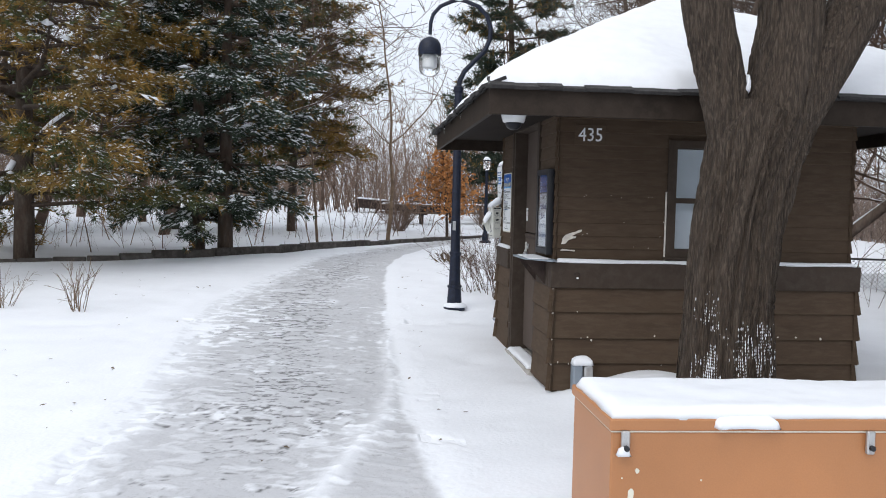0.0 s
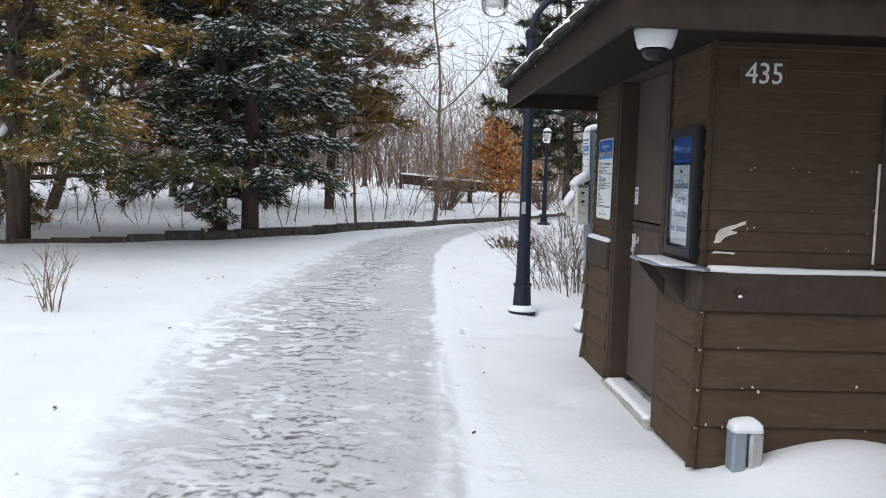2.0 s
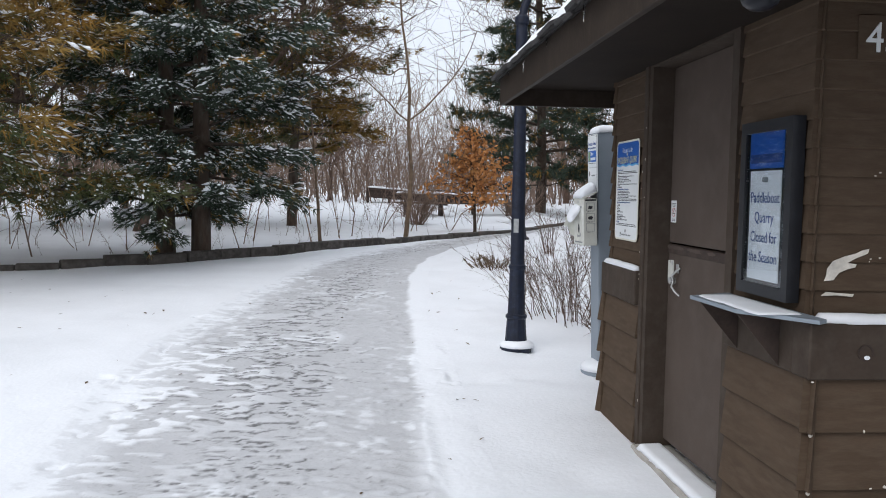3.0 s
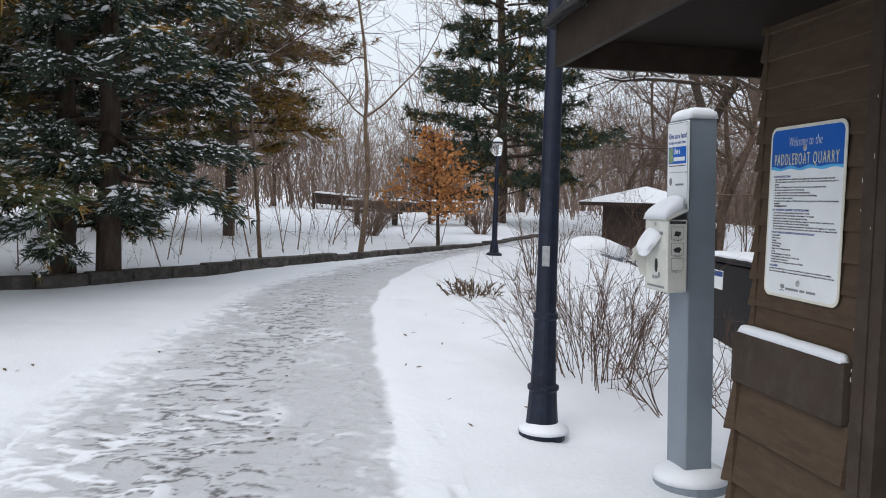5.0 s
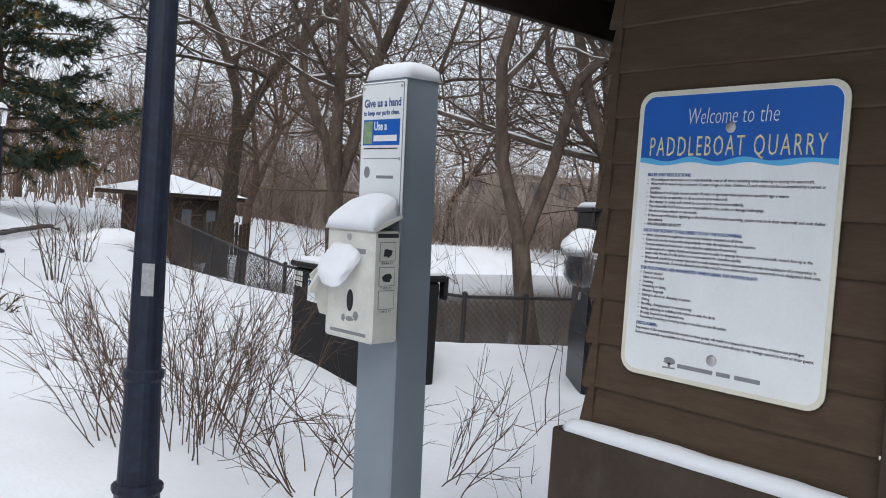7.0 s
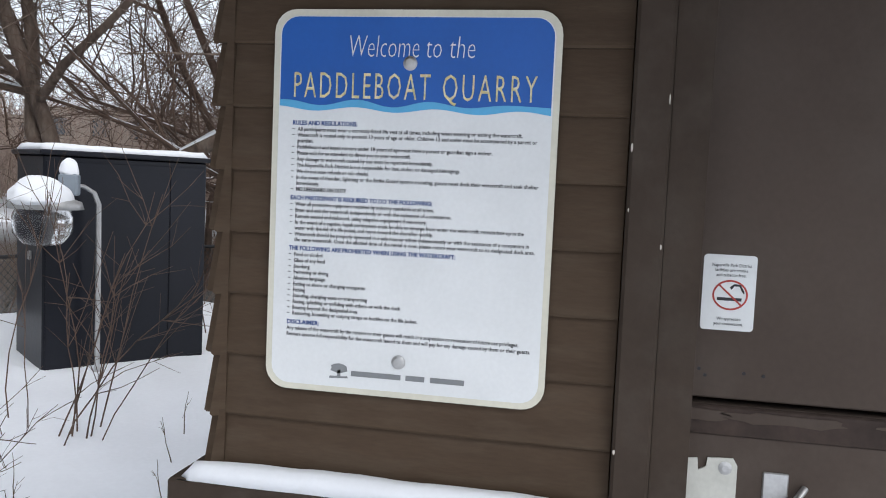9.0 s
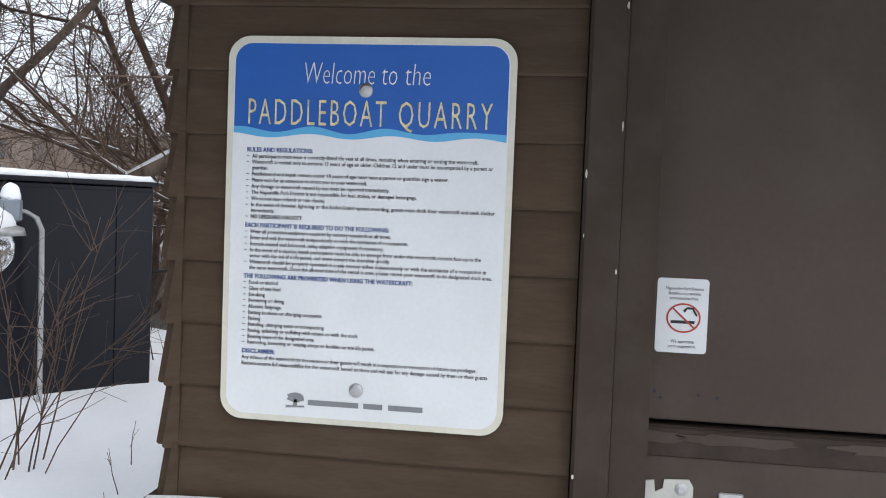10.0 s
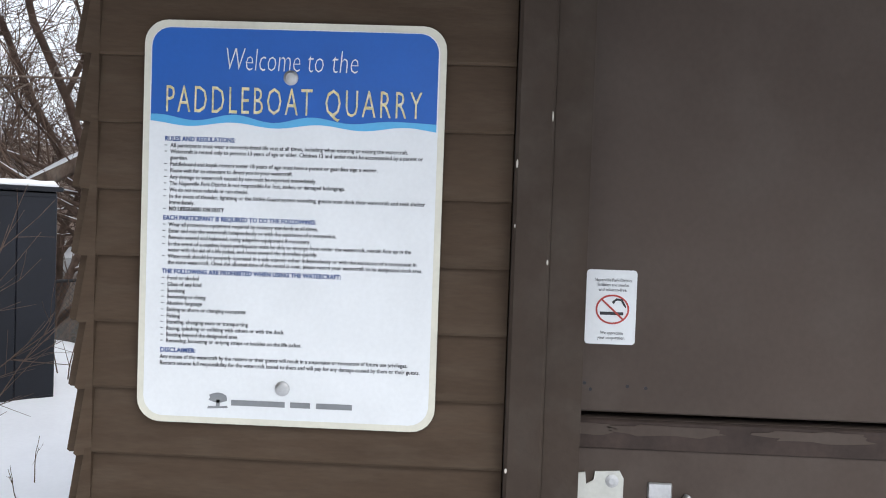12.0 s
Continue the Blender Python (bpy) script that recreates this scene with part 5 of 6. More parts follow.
part("snow_cover", snow_cap(-0.12, 1.12, -0.02, 0.52, 1.555, 0.05, 0.04, 12.0, 0.01), SNOW_SOFT, cab, "layer of snow", True).data.transform(KM)
part("padlock", slab(-0.12, -0.10, 0.20, 0.23, 0.80, 0.86, 0.004, m=KM), STEEL, cab)
flood = thing("yard_light", (5.6, 11.85, 0.1), "small grey yard light on a bent conduit, snow covered", "light")
cd = Geo()
cd.tube([(5.50, 11.80, 0.05), (5.50, 11.80, 1.0), (5.49, 11.80, 1.32), (5.46, 11.82, 1.40), (5.40, 11.86, 1.44), (5.32, 11.90, 1.45)], [0.014] * 6, 10)
cd.make("conduit", STEEL, flood, smooth=True)
part("junction", slab(5.24, 5.33, 11.86, 11.95, 1.38, 1.52, 0.01), GREYBLUE, flood)
part("shade", lathe([(0.17, 1.30), (0.16, 1.345), (0.08, 1.385), (0.03, 1.40)], 5.14, 11.98, 20), STEEL, flood, smooth=True)
part("globe", lathe([(0.02, 1.07), (0.09, 1.085), (0.13, 1.15), (0.135, 1.25), (0.12, 1.30)], 5.12, 11.99, 18), LAMPGLASS, flood, "milky glass globe", True)
snow_heap("snow_cover", flood, (0.15, 0.14, 0.14), pose(5.10, 12.0, 1.36), 8.0, "snow on the lamp shade")
snow_heap("snow_tip", flood, (0.045, 0.045, 0.09), pose(5.285, 11.905, 1.53), 9.0, "tip of snow")

flood.matrix_basis = Matrix.Translation((6.31, 12.05, 0.10)) @ pose(0, 0, 0, 0, 0, 24) @ Matrix.Diagonal((1.3, 1.3, 1, 1)) @ Matrix.Translation((0.10, 0.05, 0.1))

# low wall along the outer side of the path
LOWWALL = [(-14, 13.6), (-9, 14.6), (-5.5, 15.2), (-3.4, 15.85), (-1.9, 16.7), (-0.35, 18.5), (1.4, 20.9), (3.35, 23.3), (4.9, 25.5), (7.5, 30), (11, 35)]
edge_wall = thing("low_wall", (-1.7, 18.4, 0.45), "low dark stone edging wall beside the snowy bank", "wall", kind="structure")
for (ax, ay), (bx, by) in zip(LOWWALL, LOWWALL[1:]):
    L = math.hypot(bx - ax, by - ay)
    n = max(1, round(L / 0.62))
    for i in range(n):
        t = (i + 0.5) / n
        x, y = ax + (bx - ax) * t, ay + (by - ay) * t
        z = gz1(x, y)
        b = part("block", slab(-L / n / 2 + 0.004, L / n / 2 - 0.004, -0.09, 0.09, -0.15, float(np.interp(x, [-7, -4.3, -2.2, 0, 1.6, 5], [0.0, 0.06, 0.15, 0.14, 0.10, 0.07])) + random.uniform(-0.012, 0.012), 0.014, m=Matrix.Translation((x, y, z)) @ pose(0, 0, 0, 0, 0, math.degrees(math.atan2(by - ay, bx - ax)) + random.uniform(-1.5, 1.5))), TIMBER, edge_wall)

# chain-link fence along the pond
FENCE = [(10.1, 29.5), (8.6, 25.0), (7.75, 22.3), (7.1, 20.0), (6.6, 17.8), (6.5, 16.0), (6.7, 14.4), (7.4, 14.2), (8.6, 13.9), (9.8, 13.4), (11.2, 12.6), (12.6, 11.4), (13.6, 9.8), (14.2, 7.5)]
fence = thing("chain_link_fence", (6.7, 14.4, -0.4), "black chain-link fence along the pond's edge", "fence")
FH = 1.05
fz = [float(np.interp(y, [13, 17, 22, 30], [-0.22, -0.25, -0.1, 0.0])) for x, y in FENCE]
for (x, y), z in zip(FENCE, fz):
    pst = Geo()
    pst.tube([(x, y, z - 0.9), (x, y, z + FH * 0.5), (x, y, z + FH + 0.03)], [0.026, 0.026, 0.026], 8)
    pst.make("post", LINK, fence)
    part("post_cap", lathe([(0.03, 0), (0.03, 0.02), (0.012, 0.035)], x, y, 10, m=Matrix.Translation((0, 0, z + FH + 0.02))), LINK, fence)
for a, b, za, zb in zip(FENCE, FENCE[1:], fz, fz[1:]):
    rail = Geo()
    rail.tube([(*a, za + FH), ((a[0] + b[0]) / 2, (a[1] + b[1]) / 2, (za + zb) / 2 + FH), (*b, zb + FH)], [0.019] * 3, 6)
    rail.make("top_rail", LINK, fence)
    net = Geo()
    L = math.hypot(b[0] - a[0], b[1] - a[1])
    st = 0.075
    for s in (1, -1):
        for k in range(int((L + FH) / st) + 1):
            u0 = k * st - (FH if s > 0 else 0)
            u1 = u0 + FH * s
            t0, t1 = 0.0, FH
            lo, hi = (u0, u1)
            if s < 0:
                u0, u1 = k * st, k * st - FH
            ends = []
            for frac in (0, 1):
                ends.append((u0 + (u1 - u0) * frac, FH * frac))
            (ua, ha), (ub, hb) = ends
            if ua < 0 and ub > 0:
                ha, ua = ha + (hb - ha) * (0 - ua) / (ub - ua), 0
            if ub < 0 and ua > 0:
                hb, ub = ha + (hb - ha) * (0 - ua) / (ub - ua), 0
            if ua > L and ub < L:
                ha, ua = ha + (hb - ha) * (L - ua) / (ub - ua), L
            if ub > L and ua < L:
                hb, ub = ha + (hb - ha) * (L - ua) / (ub - ua), L
            if min(ua, ub) < -1e-6 or max(ua, ub) > L + 1e-6 or abs(ua - ub) < 1e-4:
                continue
            pa = [(a[0] + (b[0] - a[0]) * u / L, a[1] + (b[1] - a[1]) * u / L, za + (zb - za) * u / L + h) for u, h in ((ua, ha), (ub, hb))]
            net.tube(pa, [0.0035, 0.0035], 3)
    tagged(net.make("wire_mesh", LINK, fence, "woven wire mesh"), kind="stuff")

# ---- trees and shrubs ----


def wander(rnd, p, d, length, n, bend, lift=0.0):
    """A bending run of points from p along d."""
    pts, dirs = [np.array(p, float)], []
    d = np.array(d, float)
    for _ in range(n):
        d = d + rnd.normal(0, bend, 3) + np.array([0, 0, lift])
        d /= np.linalg.norm(d)
        dirs.append(d.copy())
        pts.append(pts[-1] + d * length / n)
    return np.array(pts), dirs + [dirs[-1]]


def bare_limbs(geo, snow, rnd, p, d, length, r, depth, kids, sides=6, bend=0.16, lift=0.02, thin=0.004, snow_r=0.02, spread=0.9, apart=None):
    """A limb and, from its upper part, its branches and twigs. apart: a list that gathers each branch of this limb by itself."""
    n = 6 if depth > 1 else 3
    pts, dirs = wander(rnd, p, d, length, n, bend, lift)
    rad = np.linspace(r, max(r * 0.35, thin), n + 1)
    geo.tube(pts, rad, sides if depth > 1 else 3)
    if snow is not None and r > snow_r:
        for k in range(n):
            if abs(dirs[k][2]) < 0.78 and rnd.random() < 0.8:
                m = (pts[k] + pts[k + 1]) / 2
                rr = (rad[k] + rad[k + 1]) / 2
                snow.tube([pts[k] + [0, 0, rad[k] * 0.75], m + [0, 0, rr * 0.8], pts[k + 1] + [0, 0, rad[k + 1] * 0.75]], [rr * 0.5, rr * 0.68, rr * 0.45], 4)
    if depth == 0:
        return
    for _ in range(kids[0]):
        t = rnd.uniform(0.2, 1.0)
        i = min(int(t * n), n - 1)
        q = pts[i] + (pts[i + 1] - pts[i]) * (t * n - i)
        side = rnd.normal(0, 1, 3)
        side -= dirs[i] * side.dot(dirs[i])
        side /= np.linalg.norm(side) + 1e-9
        nd = dirs[i] * rnd.uniform(0.3, 0.9) + side * spread
        nd[2] = abs(nd[2]) * 0.8 + 0.08 if depth >= 3 else max(nd[2] + 0.1, -0.25)
        nd /= np.linalg.norm(nd)
        g = geo
        if apart is not None:
            g = Geo()
            apart.append(g)
        bare_limbs(g, snow, rnd, q, nd, length * rnd.uniform(0.4, 0.72), r * (1 - 0.55 * t) * rnd.uniform(0.4, 0.65), depth - 1, kids[1:], max(4, sides - 1), bend * 1.15, lift, thin, snow_r, spread)


def bare_tree(label, seed, height, r, lean=(0, 0), kids=(9, 6, 5, 4), material=TWIG, forks=1, snowy=True, base=(0, 0, 0), trunk_len=0.3, thin=0.004, group="", bend=0.13, splay=0.42):
    """A leafless tree: trunk, leaders, limbs with their twigs, and snow along the flatter limbs."""
    rnd = np.random.default_rng(seed)
    tree = thing("bare_tree", base, label, "tree", group)
    tr, sn = Geo(), Geo()
    b = np.array(base, float)
    pts, dirs = wander(rnd, b - [0, 0, 0.3], (lean[0], lean[1], 1), height * trunk_len + 0.3, 7, 0.05, 0.01)
    rad = np.linspace(r * 1.15, r * 0.8, 8)
    rad[0] *= 1.25
    tr.tube(pts, rad, 10)
    tr.make("trunk", material, tree, smooth=True)
    for k in range(forks):
        a = rnd.uniform(0, 6.28) + k * 6.28 / forks
        d = np.array(dirs[-1]) + (0.0 if forks == 1 else splay) * np.array([math.cos(a), math.sin(a), 0.1])
        lead, limbs = Geo(), []
        bare_limbs(lead, sn if snowy else None, rnd, pts[-1] - dirs[-1] * r * 0.4, d / np.linalg.norm(d), height * (1 - trunk_len), r * (0.78 if forks == 1 else 0.62), len(kids), kids, 8, bend, 0.03, thin, apart=limbs)
        lead.make("leader", material, tree, smooth=True)
        for g in limbs:
            g.make("limb", material, tree, smooth=True)
    if snowy and sn.v:
        tagged(sn.make("branch_snow", SNOW_SOFT, tree, "lines of snow on the limbs", True), kind="stuff")
    return tree


def evergreen(label, seed, height, r, spread, crown0, n_limbs, tufts, blade, snow_n, green, tan_share=0.3, base=(0, 0, 0), top=0.25, droop=0.0, trunks=((0, 0),), shape=0.8, dark=BARK_DARK, name="pine_tree", tan=None, lump=0.06):
    """A conifer: trunk, tiers of limbs, sprays of needles, and snow lying on the sprays."""
    rnd = np.random.default_rng(seed)
    tree = thing(name, base, label, "tree")
    b = np.array(base, float)
    tr, lm, snw = Geo(), Geo(), Geo()
    for ox, oy in trunks:
        pts, _ = wander(rnd, b + [ox, oy, -0.3], (ox * 0.03, oy * 0.03, 1), height, 9, 0.015)
        tr.tube(pts, np.linspace(r, r * 0.2, 10), 9)
    P, D = [], []
    for k in range(n_limbs):
        f = (k + rnd.random()) / n_limbs
        h = crown0 + (height - crown0) * f ** 1.05
        reach = spread * ((1 - f) ** shape * (1 - top) + top * (1 - f)) * rnd.uniform(0.65, 1.1) * min(1, 0.55 + 3 * f)
        a = k * 2.39996 + rnd.normal(0, 0.3)
        ox, oy = trunks[k % len(trunks)]
        d = np.array([math.cos(a), math.sin(a), rnd.uniform(-0.12, 0.28) - droop])
        pts, dirs = wander(rnd, b + [ox, oy, h], d / np.linalg.norm(d), max(reach, 0.3), 6, 0.07, 0.012)
        lr = 0.012 + 0.014 * reach
        lm.tube(pts, np.linspace(lr, 0.006, 7), 5)
        nsub = int(5 + reach * 6)
        for _ in range(nsub):
            t = rnd.uniform(0.22, 1.0) ** 0.8
            i = min(int(t * 6), 5)
            q = pts[i] + (pts[i + 1] - pts[i]) * (t * 6 - i)
            s = rnd.choice([-1, 1])
            nd = dirs[i] * rnd.uniform(0.4, 1.0) + s * np.cross(dirs[i], [0, 0, 1]) * rnd.uniform(0.4, 1.0)
            nd[2] += rnd.uniform(-0.25, 0.15) - droop * 0.5
            nd /= np.linalg.norm(nd)
            L = reach * rnd.uniform(0.14, 0.34) + 0.12
            sp, sd = wander(rnd, q, nd, L, 3, 0.12, -0.02)
            lm.tube(sp, np.linspace(0.008, 0.003, 4), 3)
            for _ in range(tufts):
                u = rnd.uniform(0.15, 1.0) * 3
                j = min(int(u), 2)
                P.append(sp[j] + (sp[j + 1] - sp[j]) * (u - j) + rnd.normal(0, 0.035, 3))
                D.append(sd[j] + rnd.normal(0, 0.35, 3))
    P, D = np.array(P), np.array(D)
    D /= np.linalg.norm(D, axis=1)[:, None]
    rad = np.linalg.norm((P - b)[:, :2], axis=1)
    inner = rnd.random(len(P)) < tan_share * (0.35 + 1.3 * (fbm(P[:, 0] * 0.9 + P[:, 2] * 0.6, P[:, 1] * 0.9 - P[:, 2], seed * 1.0) > 0.02))
    for pick, nm, mt in ((~inner, "needles", green), (inner, "dry_needles", tan or NEEDLE_TAN)):
        if not pick.any():
            continue
        g = Geo()
        pp, dd = P[pick], D[pick]
        for _ in range(blade[0]):
            v = dd + rnd.normal(0, 0.55, dd.shape)
            v /= np.linalg.norm(v, axis=1)[:, None]
            w = np.cross(v, rnd.normal(0, 1, dd.shape))
            w /= np.linalg.norm(w, axis=1)[:, None] + 1e-9
            ln = blade[1] * rnd.uniform(0.7, 1.3, (len(pp), 1))
            g.tris(pp - w * blade[2], pp + w * blade[2], pp + v * ln)
        tagged(g.make(nm, mt, tree), kind="stuff")
    tr.make("trunk", dark, tree, smooth=True)
    tagged(lm.make("branchwork", dark, tree), kind="stuff")
    k = min(snow_n, len(P))
    if k:
        out = rad + rnd.normal(0, 0.25 * spread, len(P)) + 0.2 * P[:, 2]
        sel = np.argsort(-out)[: int(k * 1.8)]
        sel = rnd.choice(sel, min(k, len(sel)), replace=False)
        c, d = P[sel] + [0, 0, 0.02] + D[sel] * 0.04, D[sel].copy()
        d[:, 2] = d[:, 2] * 0.4 - 0.12
        d /= np.linalg.norm(d, axis=1)[:, None]
        s = np.cross(d, [0, 0, 1])
        sc = lump * np.exp(rnd.normal(0, 0.45, (len(sel), 1)))
        snw.lumps(c, d * sc, s * sc * 0.42, np.tile([0, 0, 1.0], (len(sel), 1)) * sc * 0.3)
        tagged(snw.make("needle_snow", SNOW_SOFT, tree, "clumps of snow on the sprays"), kind="stuff")
    return tree


def shrub(label, seed, x, y, stems, height, spread, material=TWIG, r=0.006, kids=5, lean=(0, 0), name="shrub", group="", foot=0.15):
    """A leafless shrub: a fan of arching stems, each with its own twigs."""
    rnd = np.random.default_rng(seed)
    z = gz1(x, y)
    ob = thing(name, (x, y, z), label, "shrub", group)
    for _ in range(stems):
        g = Geo()
        a = rnd.uniform(0, 6.28)
        lean_r = rnd.uniform(0.1, 1.0) * spread
        d = np.array([math.cos(a) * lean_r + lean[0], math.sin(a) * lean_r + lean[1], 1.0])
        f = foot * rnd.uniform(0.2, 1.0)
        q = np.array([x + math.cos(a) * f, y + math.sin(a) * f, 0])
        q[2] = gz1(q[0], q[1]) - 0.04
        L = height * rnd.uniform(0.6, 1.1) * (1 + 0.25 * lean_r)
        pts, dirs = wander(rnd, q, d / np.linalg.norm(d), L, 7, 0.10, 0.015)
        rr = r * rnd.uniform(0.7, 1.2)
        g.tube(pts, np.linspace(rr, rr * 0.35, 8), 4)
        for _ in range(kids):
            i = rnd.integers(2, 7)
            nd = dirs[i] + rnd.normal(0, 0.42, 3)
            nd[2] = abs(nd[2])
            p2, d2 = wander(rnd, pts[i], nd / np.linalg.norm(nd), L * rnd.uniform(0.2, 0.45), 3, 0.12, 0.02)
            g.tube(p2, np.linspace(rr * 0.55, rr * 0.28, 4), 3)
            for _ in range(2):
                j = rnd.integers(0, 3)
                nd = d2[j] + rnd.normal(0, 0.5, 3)
                p3, _ = wander(rnd, p2[j], nd / np.linalg.norm(nd), L * rnd.uniform(0.08, 0.22), 2, 0.1)
                g.tube(p3, np.linspace(rr * 0.35, rr * 0.2, 3), 3)
        g.make("stem", material, ob)
    return ob


# broad tree in front of the booth, with ridged bark
def ridged(pts, radii, sides, seed, depth=0.02):
    p = np.asarray(pts, float)
    t = np.linspace(0, len(p) - 1, (len(p) - 1) * 26 + 1)
    q = np.stack([np.interp(t, np.arange(len(p)), p[:, k]) for k in range(3)], 1)
    for _ in range(14):
        q[1:-1] = (q[:-2] + 2 * q[1:-1] + q[2:]) / 4
    rr = np.interp(t, np.arange(len(p)), radii)
    g = Geo()
    g.tube(q, rr, sides)
    v = g.v[0].reshape(len(q), sides, 3)
    ang = np.arange(sides) * 2 * np.pi / sides
    A, Zc = np.meshgrid(ang, q[:, 2], indexing="xy")
    warp = 0.5 * fbm(A * 1.5, Zc * 1.8, seed)
    ring = np.abs(fbm(np.cos(A + warp * 0.4) * 7.5 + seed, np.sin(A + warp * 0.4) * 7.5 + Zc * 0.9, seed + 2, 3))
    out = (v - q[:, None]) / rr[:, None, None]
    sw = 0.03 * fbm(np.cos(A) * 1.1, np.sin(A) * 1.1 + Zc * 0.7, seed + 5, 2)
    v = v + out * (depth * (1.1 - 3.2 * np.clip(ring, 0, 0.34)) + sw)[:, :, None]
    g.v[0] = v.reshape(-1, 3)
    return g, v, out


big = thing("shade_tree", (3.27, 5.5, 0.05), "broad furrowed tree trunk that forks before the booth", "tree")
tg, tv, tout = ridged([(3.27, 5.5, -0.1), (3.28, 5.5, 0.5), (3.28, 5.5, 1.0), (3.32, 5.5, 1.5), (3.41, 5.5, 1.95), (3.50, 5.5, 2.2)], [0.33, 0.285, 0.26, 0.26, 0.28, 0.28], 150, 3.0, 0.034)
tg.make("trunk", BARK, big, smooth=True)
l1, _, _ = ridged([(3.32, 5.5, 1.62), (3.25, 5.5, 1.95), (3.18, 5.5, 2.35), (3.07, 5.5, 2.8), (2.95, 5.5, 3.4), (2.8, 5.4, 4.6), (2.5, 5.3, 6.0)], [0.10, 0.125, 0.14, 0.14, 0.13, 0.11, 0.07], 80, 8.0, 0.012)
l1.make("limb", BARK, big, smooth=True)
l2, _, _ = ridged([(3.50, 5.5, 2.05), (3.58, 5.5, 2.4), (3.62, 5.5, 2.8), (3.60, 5.5, 3.4), (3.7, 5.6, 4.6), (3.9, 5.8, 6.2)], [0.24, 0.225, 0.19, 0.165, 0.14, 0.09], 100, 12.0, 0.016)
l2.make("limb", BARK, big, smooth=True)
l3, _, _ = ridged([(3.55, 5.5, 2.12), (3.74, 5.5, 2.42), (3.98, 5.5, 2.8), (4.3, 5.5, 3.3), (4.9, 5.4, 4.2), (5.6, 5.2, 5.4)], [0.2, 0.19, 0.165, 0.15, 0.12, 0.08], 100, 17.0, 0.014)
l3.make("limb", BARK, big, smooth=True)
stuck = Geo()
rnd = np.random.default_rng(5)
flat, outs = tv.reshape(-1, 3), tout.reshape(-1, 3)
cand = np.where((flat[:, 2] > 0.05) & (flat[:, 2] < 1.1) & (outs[:, 1] < -0.25))[0]
wgt = np.exp(-((flat[cand, 2] - 0.62) / 0.2) ** 2) * (np.exp(-((outs[cand, 0] + 0.75) / 0.16) ** 2) + np.exp(-((outs[cand, 0] - 0.25) / 0.3) ** 2))
wgt = wgt * (fbm(flat[cand, 0] * 9, flat[cand, 2] * 5, 4.0) > -0.1) + 1e-9
sel = rnd.choice(cand, 700, replace=False, p=wgt / wgt.sum())
k = rnd.uniform(0.002, 0.010, (len(sel), 1))
stuck.lumps(flat[sel], np.tile([0, 0, 1.0], (len(sel), 1)) * k * 1.7, np.cross(outs[sel], [0, 0, 1.0]) * k * 0.55, outs[sel] * k * 0.5)
stuck.make("bark_snow", SNOW_SOFT, big, "snow stuck in the bark")
snow_heap("fork_snow", big, (0.03, 0.07, 0.10), pose(3.30, 5.46, 2.36, 0, 14, 0), 3.0, "snow in the fork")
snow_heap("fork_snow", big, (0.035, 0.08, 0.08), pose(3.70, 5.46, 2.78, 0, 30, 0), 6.0, "snow in the fork")

# conifers
pine = evergreen("tall snowy pine with yellow-brown inner needles", 11, 10.5, 0.18, 4.2, 0.9, 96, 11, (7, 0.17, 0.011), 15000, NEEDLE, 0.6, (-4.95, 15.6, gz1(-4.95, 15.6)), 0.5, 0.06, shape=0.35, lump=0.04)
for nm, run, r0 in (("dead_limb", [(-4.75, 15.55, 2.45), (-4.3, 15.2, 2.78), (-3.8, 15.1, 3.12), (-3.2, 15.0, 3.4)], 0.06), ("leaning_stem", [(-5.75, 15.5, 0.3), (-5.6, 15.5, 0.9), (-5.35, 15.55, 1.5), (-5.05, 15.6, 2.1)], 0.11)):
    lg_, ls_ = Geo(), Geo()
    lg_.tube(run, np.linspace(r0, r0 * 0.55, 4), 9)
    lg_.make(nm, BARK_DARK, pine, smooth=True)
    ls_.tube([(x - r0 * 0.35, y - r0 * 0.45, z + r0 * 0.6) for x, y, z in run], np.linspace(r0 * 0.8, r0 * 0.5, 4), 9)
    ls_.make("limb_snow", SNOW_SOFT, pine, "line of snow on a limb", True)
dark_fir = evergreen("dense dark yew laden with clumps of snow", 12, 8.2, 0.16, 2.15, 0.6, 130, 14, (7, 0.13, 0.012), 24000, NEEDLE_BLUE, 0.10, (-2.0, 17.2, gz1(-2.0, 17.2)), 0.5, 0.10, ((-0.3, 0), (0.25, -0.1)), shape=0.35, name="yew_tree", lump=0.043)
tan_pine = evergreen("pine with tawny needles and light snow", 13, 11.0, 0.14, 3.0, 1.9, 100, 11, (7, 0.17, 0.012), 3600, NEEDLE, 0.85, (-1.2, 26.0, gz1(-1.2, 26.0)), 0.5, 0.04, shape=0.4)
far_spruce = evergreen("tall dark pine standing by the path", 14, 15.0, 0.22, 4.4, 0.9, 92, 10, (7, 0.26, 0.018), 1500, NEEDLE_BLUE, 0.12, (7.5, 37.0, gz1(7.5, 37.0)), 0.3, 0.02, shape=0.7)
for x, y, rz, s, src in ((-10.5, 17.6, 140, 1.0, dark_fir), (-14.0, 19.5, 60, 1.1, tan_pine), (-8.6, 21.5, 200, 1.15, tan_pine), (-4.6, 26.0, 75, 0.95, tan_pine)):
    c = copy_thing(src, pose(x, y, gz1(x, y), 0, 0, rz))
    c.scale = (s, s, s)

